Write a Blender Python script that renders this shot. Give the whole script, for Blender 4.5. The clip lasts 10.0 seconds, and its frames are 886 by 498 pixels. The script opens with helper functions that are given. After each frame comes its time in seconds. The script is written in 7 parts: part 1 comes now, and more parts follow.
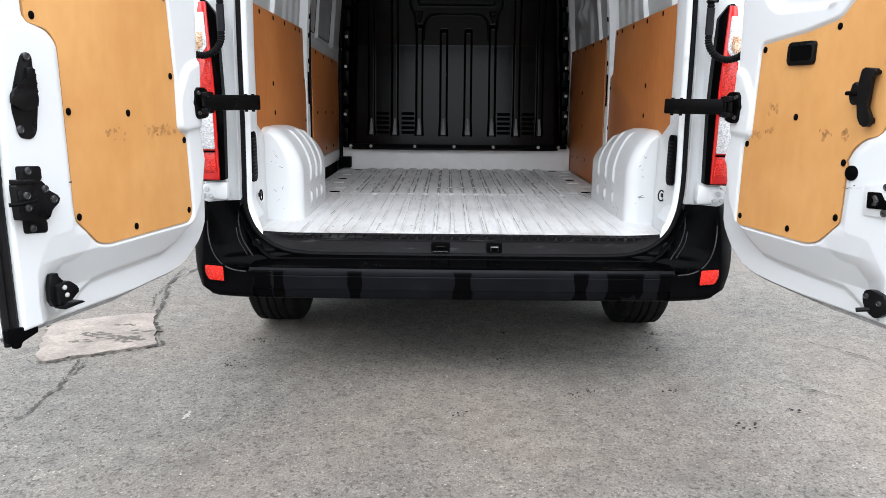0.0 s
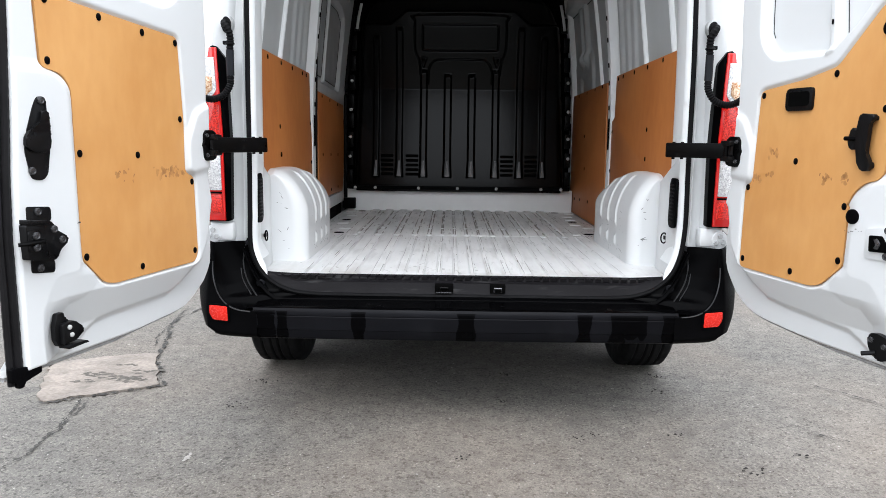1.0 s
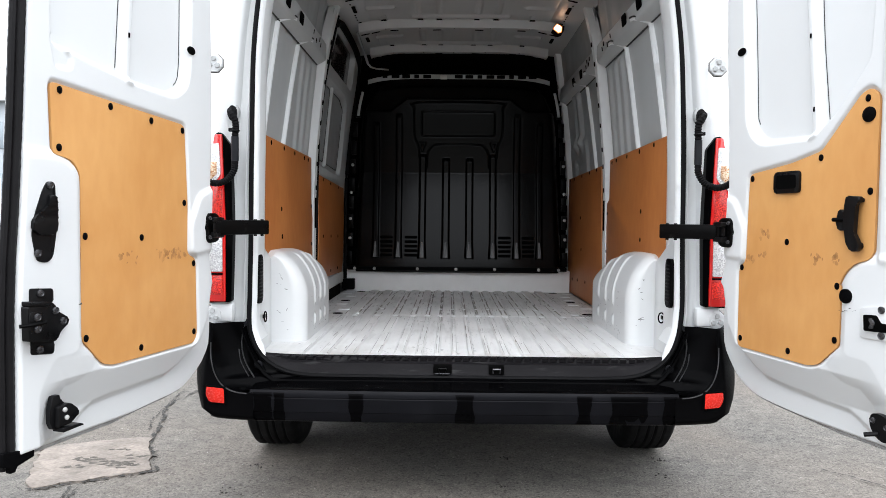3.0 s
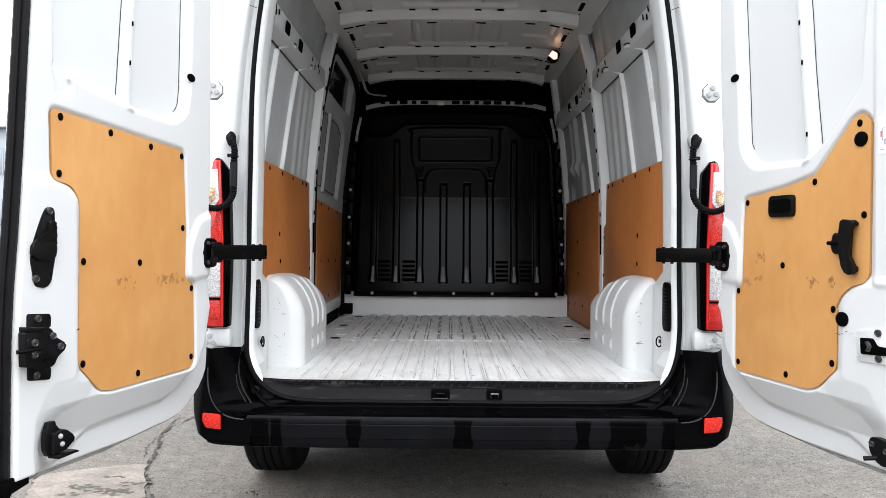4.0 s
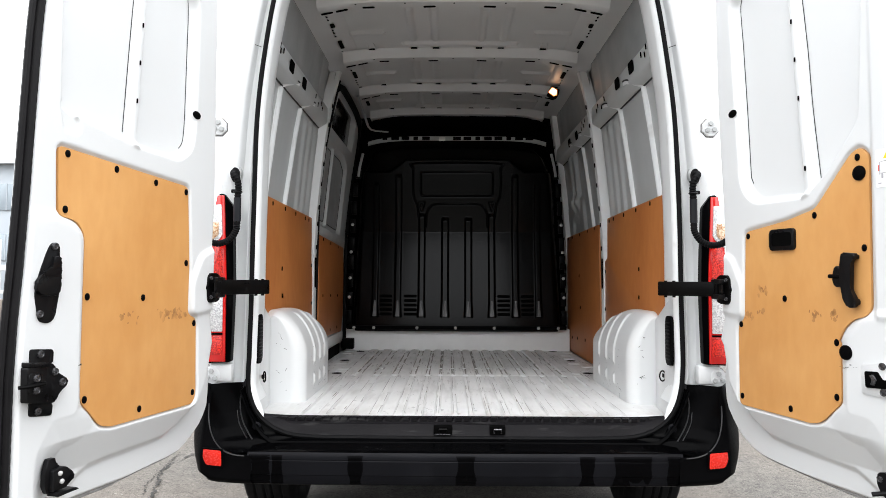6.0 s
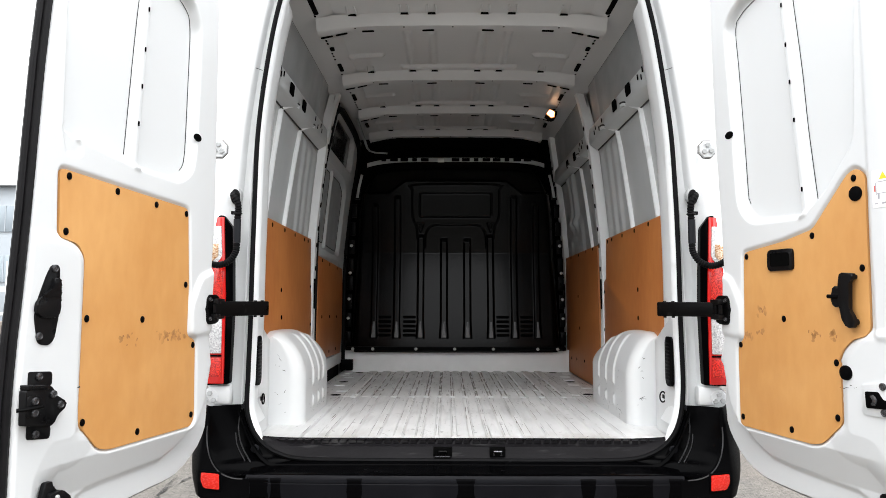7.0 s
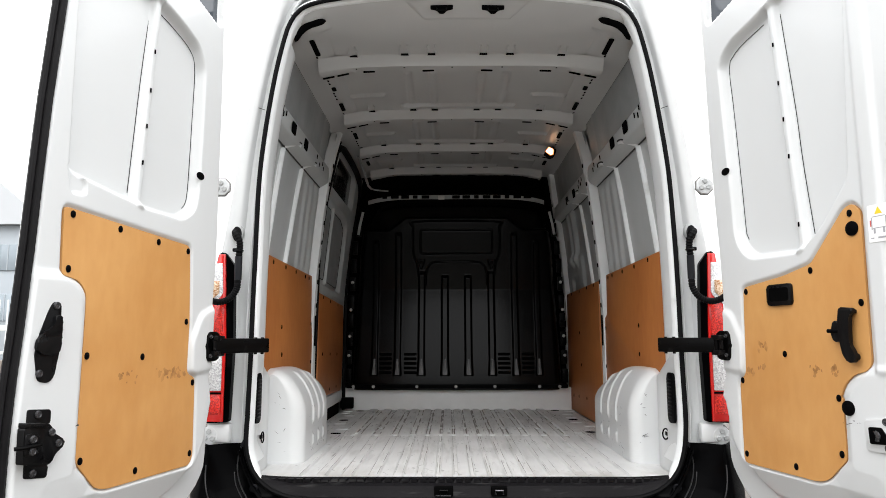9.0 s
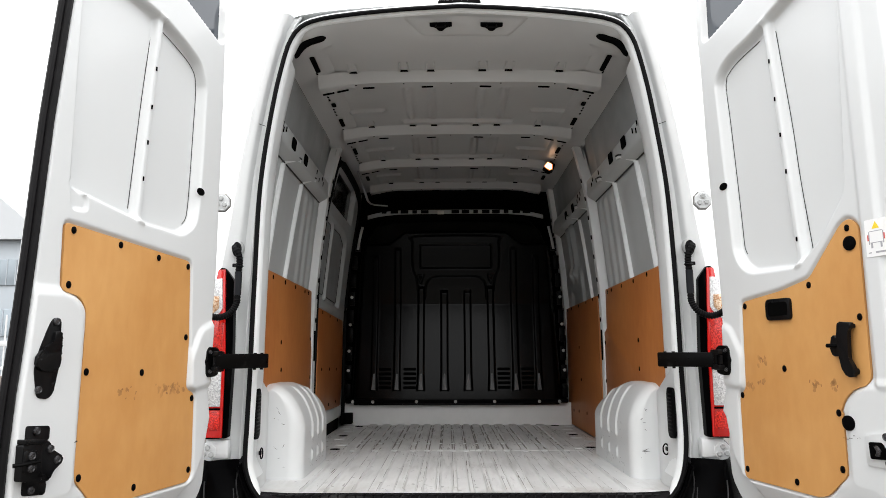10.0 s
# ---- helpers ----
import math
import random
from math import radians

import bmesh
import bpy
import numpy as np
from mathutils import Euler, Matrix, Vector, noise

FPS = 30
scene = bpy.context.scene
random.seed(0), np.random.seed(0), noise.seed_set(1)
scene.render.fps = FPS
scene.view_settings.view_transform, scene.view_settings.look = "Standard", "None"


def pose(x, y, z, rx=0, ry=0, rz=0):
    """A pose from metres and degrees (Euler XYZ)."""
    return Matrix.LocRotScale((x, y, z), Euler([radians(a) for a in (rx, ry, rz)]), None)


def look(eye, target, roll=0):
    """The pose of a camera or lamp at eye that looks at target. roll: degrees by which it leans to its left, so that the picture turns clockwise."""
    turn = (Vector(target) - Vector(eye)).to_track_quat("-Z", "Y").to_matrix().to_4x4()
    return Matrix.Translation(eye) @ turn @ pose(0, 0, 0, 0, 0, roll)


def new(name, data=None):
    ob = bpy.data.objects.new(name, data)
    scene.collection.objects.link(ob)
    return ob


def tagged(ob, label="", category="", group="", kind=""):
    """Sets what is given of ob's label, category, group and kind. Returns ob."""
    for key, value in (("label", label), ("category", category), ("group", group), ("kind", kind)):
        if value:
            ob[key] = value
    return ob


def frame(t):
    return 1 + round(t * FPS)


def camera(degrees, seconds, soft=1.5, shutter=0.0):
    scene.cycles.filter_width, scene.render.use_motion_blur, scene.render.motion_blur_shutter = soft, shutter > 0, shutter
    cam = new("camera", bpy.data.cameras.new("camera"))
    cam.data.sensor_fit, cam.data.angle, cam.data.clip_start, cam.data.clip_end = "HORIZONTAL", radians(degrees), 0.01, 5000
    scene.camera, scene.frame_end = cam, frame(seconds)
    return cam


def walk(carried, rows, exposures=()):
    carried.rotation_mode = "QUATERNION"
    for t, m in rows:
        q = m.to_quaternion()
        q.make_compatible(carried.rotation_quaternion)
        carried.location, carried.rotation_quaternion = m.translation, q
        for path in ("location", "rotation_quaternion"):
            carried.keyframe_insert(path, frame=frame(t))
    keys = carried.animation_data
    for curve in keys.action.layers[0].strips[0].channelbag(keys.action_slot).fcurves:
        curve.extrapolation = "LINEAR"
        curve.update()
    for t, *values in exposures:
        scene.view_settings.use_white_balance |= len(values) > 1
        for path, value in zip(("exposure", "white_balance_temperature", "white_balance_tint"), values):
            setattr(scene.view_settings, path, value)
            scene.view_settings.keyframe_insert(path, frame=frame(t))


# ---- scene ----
cam = camera(65.5, 10.0, soft=0.4)
METRES, EYE, TILT, LEAN, TURN = 8.0, 1.5, 0.0, 0.0, 0.0
PATH = [
    (0, (-0.059, -2.651, 1.088), (-0.068, -0.698, 0.656), 0.5),
    (0.5, (-0.059, -2.656, 1.089), (-0.074, -0.691, 0.719), 0.4),
    (1, (-0.063, -2.662, 1.092), (-0.081, -0.687, 0.776), 0.7),
    (1.5, (-0.062, -2.666, 1.09), (-0.085, -0.682, 0.837), 0.7),
    (2, (-0.063, -2.673, 1.092), (-0.085, -0.682, 0.904), 0.6),
    (2.5, (-0.061, -2.68, 1.094), (-0.082, -0.685, 0.962), 0.6),
    (4, (-0.059, -2.694, 1.095), (-0.071, -0.694, 1.082), 0.4),
    (4.5, (-0.062, -2.696, 1.093), (-0.074, -0.696, 1.1), 0.4),
    (5, (-0.064, -2.697, 1.095), (-0.077, -0.697, 1.12), 0.3),
    (5.5, (-0.061, -2.7, 1.094), (-0.078, -0.701, 1.149), 0.3),
    (7, (-0.065, -2.709, 1.095), (-0.077, -0.714, 1.242), 0.1),
    (7.5, (-0.065, -2.712, 1.094), (-0.079, -0.72, 1.269), 0.1),
    (8, (-0.062, -2.714, 1.093), (-0.08, -0.724, 1.293), 0.0),
    (8.5, (-0.06, -2.719, 1.093), (-0.079, -0.732, 1.319), -0.0),
    (9, (-0.06, -2.721, 1.091), (-0.076, -0.737, 1.345), -0.1),
    (9.5, (-0.064, -2.724, 1.092), (-0.076, -0.743, 1.368), -0.2),
    (10, (-0.06, -2.728, 1.093), (-0.074, -0.75, 1.388), -0.2),
]
walk(cam, [(t, look(eye, target, roll)) for t, eye, target, roll in PATH],
     exposures=[(0, 1.36, 6350, 10), (1.0, 1.28, 6380, 10), (2.5, 1.25, 6420, 10), (5.0, 1.30, 6620, 10), (7.5, 1.30, 6750, 10), (10.0, 0.93, 6850, 10)])

# ---- world, sun ----
world = bpy.data.worlds.new("sky")
scene.world = world
world.use_nodes = True
wn, wl = world.node_tree.nodes, world.node_tree.links
SUN_UP, SUN_TURN = radians(60), radians(176)
sky = wn.new("ShaderNodeTexSky")
sky.sky_type = "NISHITA"
sky.sun_disc = False
sky.sun_elevation, sky.sun_rotation = SUN_UP, SUN_TURN
sky.dust_density, sky.air_density = 4.0, 1.0
# a closed layer of cloud takes the blue out of the sky
cloud = wn.new("ShaderNodeHueSaturation")
cloud.inputs["Saturation"].default_value = 0.12
wl.new(sky.outputs[0], cloud.inputs["Color"])
veil = wn.new("ShaderNodeMixRGB")
veil.inputs[0].default_value = 0.75
veil.inputs[2].default_value = (9.15, 9.6, 10.25, 1)
wl.new(cloud.outputs[0], veil.inputs[1])
# an overcast dome is about three times as bright overhead as at the horizon
where = wn.new("ShaderNodeTexCoord")
split = wn.new("ShaderNodeSeparateXYZ")
wl.new(where.outputs["Generated"], split.inputs[0])
dome = wn.new("ShaderNodeMapRange")
dome.inputs[1].default_value, dome.inputs[2].default_value = 0.0, 1.0
dome.inputs[3].default_value, dome.inputs[4].default_value = 0.64, 2.15
wl.new(split.outputs[2], dome.inputs[0])
shade = wn.new("ShaderNodeMixRGB")
shade.blend_type = "MULTIPLY"
shade.inputs[0].default_value = 1.0
wl.new(veil.outputs[0], shade.inputs[1])
wl.new(dome.outputs[0], shade.inputs[2])
wl.new(shade.outputs[0], wn["Background"].inputs["Color"])
wn["Background"].inputs["Strength"].default_value = 0.112

sun = new("sun", bpy.data.lights.new("sun", "SUN"))
sun.data.energy, sun.data.angle, sun.data.color = 0.14, radians(42), (1.0, 0.99, 0.97)
sun.matrix_world = look((0.28, -4.0, 6.9), (0, 0, 0))

# ---- materials ----
def material(name, colour, rough=0.5, metal=0.0, vary=0.0, scale=6.0, grain=0.0, grain_scale=250.0, bump=0.0, bump_scale=60.0, coat=0.0, spec=0.5, stain=None, stain_amount=0.0, stain_scale=3.0, stretch=(1, 1, 1), rough_vary=0.08):
    """A surface with broad and fine variation of tone, stains of a second colour, and relief."""
    m = bpy.data.materials.new(name)
    m.use_nodes = True
    n, l = m.node_tree.nodes, m.node_tree.links
    b = n["Principled BSDF"]
    b.inputs["Roughness"].default_value, b.inputs["Metallic"].default_value = rough, metal
    b.inputs["Coat Weight"].default_value, b.inputs["Specular IOR Level"].default_value = coat, spec
    b.inputs["Coat Roughness"].default_value = 0.06
    tex = n.new("ShaderNodeTexCoord")
    mp = n.new("ShaderNodeMapping")
    mp.inputs["Scale"].default_value = stretch
    l.new(tex.outputs["Object"], mp.inputs[0])

    def fog(s, detail=4.0):
        f = n.new("ShaderNodeTexNoise")
        f.inputs["Scale"].default_value, f.inputs["Detail"].default_value = s, detail
        l.new(mp.outputs[0], f.inputs["Vector"])
        return f.outputs[0]

    def mixed(kind, fac, a, c):
        x = n.new("ShaderNodeMixRGB")
        x.blend_type = kind
        for socket, v in zip(x.inputs, (fac, a, c)):
            if hasattr(v, "is_linked"):
                l.new(v, socket)
            else:
                socket.default_value = v
        return x.outputs[0]

    def ramp(v, lo, hi, a=0.0, c=1.0):
        r = n.new("ShaderNodeMapRange")
        for socket, x in zip(r.inputs, (v, lo, hi, a, c)):
            if hasattr(x, "is_linked"):
                l.new(x, socket)
            else:
                socket.default_value = x
        return r.outputs[0]

    col = mixed("MULTIPLY", 1.0, (*colour, 1), (1, 1, 1, 1))
    if vary:
        v = ramp(fog(scale), 0.3, 0.7, 1 - vary, 1 + vary * 0.6)
        col = mixed("MULTIPLY", 1.0, col, v)
    if grain:
        v = ramp(fog(grain_scale, 2.0), 0.3, 0.7, 1 - grain, 1 + grain)
        col = mixed("MULTIPLY", 1.0, col, v)
    if stain:
        v = ramp(fog(stain_scale, 8.0), 0.62 - 0.25 * stain_amount, 0.74, 0.0, min(1.0, 0.3 + stain_amount))
        col = mixed("MIX", v, col, (*stain, 1))
    l.new(col, b.inputs["Base Color"])
    if rough > 0.05:
        l.new(ramp(fog(scale * 2.3), 0.3, 0.7, max(0.02, rough - rough_vary), min(1, rough + rough_vary)), b.inputs["Roughness"])
    if bump:
        bp = n.new("ShaderNodeBump")
        bp.inputs["Strength"].default_value, bp.inputs["Distance"].default_value = bump, 0.002
        l.new(fog(bump_scale, 3.0), bp.inputs["Height"])
        l.new(bp.outputs[0], b.inputs["Normal"])
    return m


WHITE = material("white_paint", (0.655, 0.668, 0.672), 0.32, rough_vary=0.01, vary=0.008, scale=3, coat=0.3, bump=0.006, bump_scale=25)
PRIMER = material("interior_white_paint", (0.76, 0.78, 0.785), 0.42, vary=0.05, scale=4, bump=0.05, bump_scale=40, stain=(0.35, 0.34, 0.32), stain_amount=0.06, stain_scale=7)
# interior paint toned down: shade of front bay and recesses put into the colour
FRONT_SKIN = material("shade_grey_inner_skin", (0.33, 0.348, 0.352), 0.40, vary=0.14, scale=4, bump=0.06, bump_scale=30)
# interior white toned down, the ceiling's dimness put into its colour
ROOF_PAINT = material("dimmed_roof_paint", (0.50, 0.505, 0.50), 0.36, rough_vary=0.01, vary=0.04, scale=3, bump=0.04, bump_scale=30)
# darker than PRIMER; on the sliding door this tone stands in for shade
SKIN = material("toned_inner_skin_paint", (0.47, 0.49, 0.492), 0.42, vary=0.05, scale=3, bump=0.06, bump_scale=30)
BLACK = material("textured_black_plastic", (0.0018, 0.0018, 0.0021), 0.5, spec=0.028, vary=0.25, scale=5, bump=0.35, bump_scale=420, grain=0.12)
GLOSS = material("glossy_black_paint", (0.0010, 0.0010, 0.0012), 0.2, spec=0.022, vary=0.2, scale=6, stain=(0.008, 0.008, 0.008), stain_amount=0.05, stain_scale=14)
RUBBER = material("black_rubber", (0.004, 0.004, 0.0045), 0.6, spec=0.09, vary=0.2, scale=20, bump=0.3, bump_scale=150)
STEEL = material("black_coated_steel", (0.0016, 0.0015, 0.0016), 0.34, spec=0.07, vary=0.3, scale=12, grain=0.2, stain=(0.03, 0.028, 0.027), stain_amount=0.02, stain_scale=30)
ZINC = material("zinc_plated_steel", (0.62, 0.62, 0.60), 0.35, metal=1.0, vary=0.15, scale=20)
# black for solid plates that stand in for the dark of holes
VOID = material("hole_black", (0.002, 0.002, 0.002), 0.9, spec=0.02)
WELL = material("dark_underside", (0.006, 0.0055, 0.005), 0.85, spec=0.1, vary=0.4, scale=8, bump=0.4, bump_scale=40)
SEALANT = material("seam_sealant", (0.03, 0.03, 0.031), 0.7)
BARRIER = material("black_bulkhead_panel", (0.0012, 0.0011, 0.0012), 0.20, spec=0.15, vary=0.04, rough_vary=0.01, scale=3, bump=0.03, bump_scale=300)
SILL = material("grey_black_sill_plastic", (0.008, 0.0075, 0.0085), 0.46, spec=0.06, vary=0.35, scale=6, grain=0.2, grain_scale=160, bump=0.4, bump_scale=260, stain=(0.09, 0.09, 0.09), stain_amount=0.08, stain_scale=18, stretch=(0.4, 2, 2))
SCREW = material("worn_dark_screw", (0.085, 0.085, 0.09), 0.28, metal=0.7, vary=0.3, scale=60)
HANDLE = material("satin_black_plastic", (0.0035, 0.0035, 0.004), 0.33, spec=0.16, vary=0.15, scale=8, bump=0.15, bump_scale=300)
EDGE_RUBBER = material("dusty_edge_rubber", (0.008, 0.0075, 0.0082), 0.5, spec=0.12, vary=0.25, scale=14, bump=0.3, bump_scale=120)
TYRE = material("tyre_rubber", (0.008, 0.008, 0.0085), 0.75, spec=0.12, vary=0.3, scale=12, bump=0.4, bump_scale=90)
WARN = material("yellow_warning_print", (0.85, 0.62, 0.03), 0.5)
PAPER = material("white_sticker_film", (0.86, 0.86, 0.86), 0.4)
INK = material("grey_sticker_print", (0.38, 0.38, 0.40), 0.5)
REDINK = material("red_sticker_print", (0.65, 0.12, 0.10), 0.5)


def cells(name, dull, bright, scale, rough=0.12, metal=0.0, coat=0.5):
    """A moulded lens: many small facets, each with a tone of its own."""
    m = bpy.data.materials.new(name)
    m.use_nodes = True
    n, l = m.node_tree.nodes, m.node_tree.links
    b = n["Principled BSDF"]
    b.inputs["Roughness"].default_value, b.inputs["Metallic"].default_value, b.inputs["Coat Weight"].default_value = rough, metal, coat
    tex = n.new("ShaderNodeTexCoord")
    v = n.new("ShaderNodeTexVoronoi")
    v.inputs["Scale"].default_value = scale
    l.new(tex.outputs["Object"], v.inputs["Vector"])
    r = n.new("ShaderNodeValToRGB")
    r.color_ramp.elements[0].color, r.color_ramp.elements[1].color = (*dull, 1), (*bright, 1)
    r.color_ramp.elements[0].position, r.color_ramp.elements[1].position = 0.2, 0.8
    l.new(v.outputs["Color"], r.inputs[0])
    l.new(r.outputs[0], b.inputs["Base Color"])
    bp = n.new("ShaderNodeBump")
    bp.inputs["Strength"].default_value, bp.inputs["Distance"].default_value = 0.3, 0.003
    l.new(v.outputs["Distance"], bp.inputs["Height"])
    l.new(bp.outputs[0], b.inputs["Normal"])
    return m

# ---- tools ----
def finish(bm, sharp=38):
    for f in bm.faces:
        f.smooth = True
    limit = radians(sharp)
    for e in bm.edges:
        if len(e.link_faces) == 2 and e.calc_face_angle(0) > limit:
            e.smooth = False


def mesh_of(bm, name, mat, sharp=38, tidy=True):
    if tidy:
        bmesh.ops.recalc_face_normals(bm, faces=bm.faces)
    finish(bm, sharp)
    me = bpy.data.meshes.new(name)
    bm.to_mesh(me)
    bm.free()
    me.materials.append(mat)
    return me


def part(name, bm, mat, parent, label="", sharp=38):
    """Links a bmesh as one mesh object under a thing or a part."""
    ob = new(name, mesh_of(bm, name, mat, sharp))
    ob.parent = parent
    if label:
        ob["label"] = label
    return ob


def repeat(name, me, m, parent, label=""):
    """One more piece on a shared mesh."""
    ob = new(name, me)
    ob.parent = parent
    ob.matrix_basis = m
    if label:
        ob["label"] = label
    return ob


def thing(name, label, category, group="", kind=""):
    ob = new(name)
    ob.empty_display_size = 0.1
    return tagged(ob, label, category, group, kind)


def box(bm, x0, x1, y0, y1, z0, z1, bevel=0.0):
    vs = [bm.verts.new((x, y, z)) for x in (x0, x1) for y in (y0, y1) for z in (z0, z1)]
    fs = [bm.faces.new([vs[i] for i in q]) for q in ((0, 1, 3, 2), (4, 6, 7, 5), (0, 4, 5, 1), (2, 3, 7, 6), (0, 2, 6, 4), (1, 5, 7, 3))]
    if bevel:
        bmesh.ops.bevel(bm, geom=list({e for f in fs for e in f.edges}), offset=bevel, segments=2, affect="EDGES", profile=0.5)
    return vs


def loft(bm, rows, close_u=False, close_v=False):
    """A sheet through rows of points."""
    grid = [[bm.verts.new(p) for p in row] for row in rows]
    nu, nv = len(grid), len(grid[0])
    for i in range(nu if close_u else nu - 1):
        for j in range(nv if close_v else nv - 1):
            a, b2, c, d = grid[i][j], grid[(i + 1) % nu][j], grid[(i + 1) % nu][(j + 1) % nv], grid[i][(j + 1) % nv]
            bm.faces.new((a, b2, c, d))
    return grid


def smooth_line(pts, step=0.02, closed=False):
    """Catmull-Rom through the points, cut into even steps."""
    pts = [Vector(p) for p in pts]
    n = len(pts)
    out = []
    for i in range(n if closed else n - 1):
        p1, p2 = pts[i], pts[(i + 1) % n]
        p0 = pts[(i - 1) % n] if closed or i else p1 * 2 - p2
        p3 = pts[(i + 2) % n] if closed or i + 2 < n else p2 * 2 - p1
        k = max(1, int((p2 - p1).length / step))
        for j in range(k):
            t = j / k
            out.append(0.5 * (2 * p1 + (p2 - p0) * t + (2 * p0 - 5 * p1 + 4 * p2 - p3) * t * t + (3 * p1 - p0 - 3 * p2 + p3) * t ** 3))
    if not closed:
        out.append(pts[-1])
    return out


def tube(bm, pts, r, sides=8, closed=False, flat=1.0, ridge=0.0, up=(0, 0, 1)):
    """A round bar along points; ridge makes it corrugated."""
    pts = [Vector(p) for p in pts]
    n = len(pts)
    rows = []
    for i, p in enumerate(pts):
        a = pts[(i - 1) % n] if closed or i else p
        b2 = pts[(i + 1) % n] if closed or i < n - 1 else p
        d = (b2 - a).normalized()
        side = d.cross(Vector(up))
        if side.length < 0.05:
            side = d.cross(Vector((0, 1, 0)))
        side.normalize()
        top = side.cross(d)
        rr = r * (1 + (ridge if i % 2 else -ridge))
        rows.append([p + side * rr * math.cos(2 * math.pi * k / sides) + top * rr * flat * math.sin(2 * math.pi * k / sides) for k in range(sides)])
    g = loft(bm, rows, close_u=closed, close_v=True)
    if not closed:
        bm.faces.new(g[0])
        bm.faces.new(g[-1][::-1])


def rounded(poly, r, seg=5):
    """Rounds the corners of a flat outline of (u, v)."""
    out = []
    n = len(poly)
    for i in range(n):
        p, a, b2 = (Vector(poly[k]).to_2d() for k in (i, i - 1, (i + 1) % n))
        la, lb = (a - p).length, (b2 - p).length
        c = min(r, la * 0.45, lb * 0.45)
        pa, pb = p + (a - p) / la * c, p + (b2 - p) / lb * c
        for k in range(seg + 1):
            t = k / seg
            out.append((1 - t) ** 2 * pa + 2 * t * (1 - t) * p + t * t * pb)
    return out


def plate(bm, outline, place, d0, d1, bevel=0.0, segments=2):
    """A flat plate with an outline of (u, v) between the depths d0 and d1; place(u, d, v) gives the point."""
    lo = [bm.verts.new(place(u, d0, v)) for u, v in outline]
    hi = [bm.verts.new(place(u, d1, v)) for u, v in outline]
    n = len(lo)
    bm.faces.new(lo)
    top = bm.faces.new(hi[::-1])
    for i in range(n):
        bm.faces.new((lo[i], lo[(i + 1) % n], hi[(i + 1) % n], hi[i]))
    if bevel:
        bmesh.ops.bevel(bm, geom=list(top.edges), offset=bevel, segments=segments, affect="EDGES", profile=0.5)


def rectangle(u0, u1, v0, v1):
    return [(u0, v0), (u1, v0), (u1, v1), (u0, v1)]


def disc(bm, centre, normal, r, depth, sides=12, dome=0.0):
    """A short round plug at centre that stands out by depth along normal."""
    nrm = Vector(normal).normalized()
    a = nrm.orthogonal().normalized()
    b2 = nrm.cross(a)
    c = Vector(centre)
    rows = []
    for h, k in ((0, 1.0), (depth * 0.75, 1.0), (depth, 0.82), (depth + dome, 0.35)):
        rows.append([c + nrm * h + (a * math.cos(2 * math.pi * i / sides) + b2 * math.sin(2 * math.pi * i / sides)) * r * k for i in range(sides)])
    g = loft(bm, rows, close_v=True)
    bm.faces.new(g[-1])
    bm.faces.new(g[0][::-1])


def inside(poly, u, v):
    """Signed distance of grids u, v to an outline: below zero inside."""
    p = np.array([tuple(q) for q in poly], float)
    q = np.roll(p, -1, axis=0)
    best = np.full(u.shape, 1e9)
    hit = np.zeros(u.shape, bool)
    for (ax, ay), (bx, by) in zip(p, q):
        dx, dy = bx - ax, by - ay
        t = np.clip(((u - ax) * dx + (v - ay) * dy) / (dx * dx + dy * dy + 1e-12), 0, 1)
        best = np.minimum(best, (u - ax - t * dx) ** 2 + (v - ay - t * dy) ** 2)
        if abs(dy) > 1e-9:
            hit ^= ((ay > v) != (by > v)) & (u < (v - ay) * dx / dy + ax)
    d = np.sqrt(best)
    return np.where(hit, -d, d)


def near_line(pts, u, v):
    """Distance of grids u, v to an open line of points."""
    best = np.full(u.shape, 1e9)
    for (ax, ay), (bx, by) in zip(pts[:-1], pts[1:]):
        dx, dy = bx - ax, by - ay
        t = np.clip(((u - ax) * dx + (v - ay) * dy) / (dx * dx + dy * dy + 1e-12), 0, 1)
        best = np.minimum(best, (u - ax - t * dx) ** 2 + (v - ay - t * dy) ** 2)
    return np.sqrt(best)


def step(d, width):
    """1 inside an outline, 0 outside, rounded over width on the outside of it."""
    t = np.clip(1 - d / width, 0, 1)
    return t * t * (3 - 2 * t)


def sheet(bm, u, d, v, place):
    """A pressed sheet over grids u, v with the depth d at each point."""
    nu, nv = u.shape
    vs = [[bm.verts.new(place(u[i, j], d[i, j], v[i, j])) for j in range(nv)] for i in range(nu)]
    for i in range(nu - 1):
        for j in range(nv - 1):
            bm.faces.new((vs[i][j], vs[i][j + 1], vs[i + 1][j + 1], vs[i + 1][j]))
    return vs


def skirt(bm, vs, place_back):
    """Closes a sheet's rim backwards."""
    rim = vs[0][:] + [r[-1] for r in vs[1:]] + vs[-1][::-1][1:] + [r[0] for r in vs[::-1][1:-1]]
    back = [bm.verts.new(place_back(v.co)) for v in rim]
    n = len(rim)
    for i in range(n):
        bm.faces.new((rim[i], rim[(i + 1) % n], back[(i + 1) % n], back[i]))
    return back

# ---- the van: shell ----
van = thing("panel_van", "white high-roof panel van, rear doors open, cargo bay empty", "van")

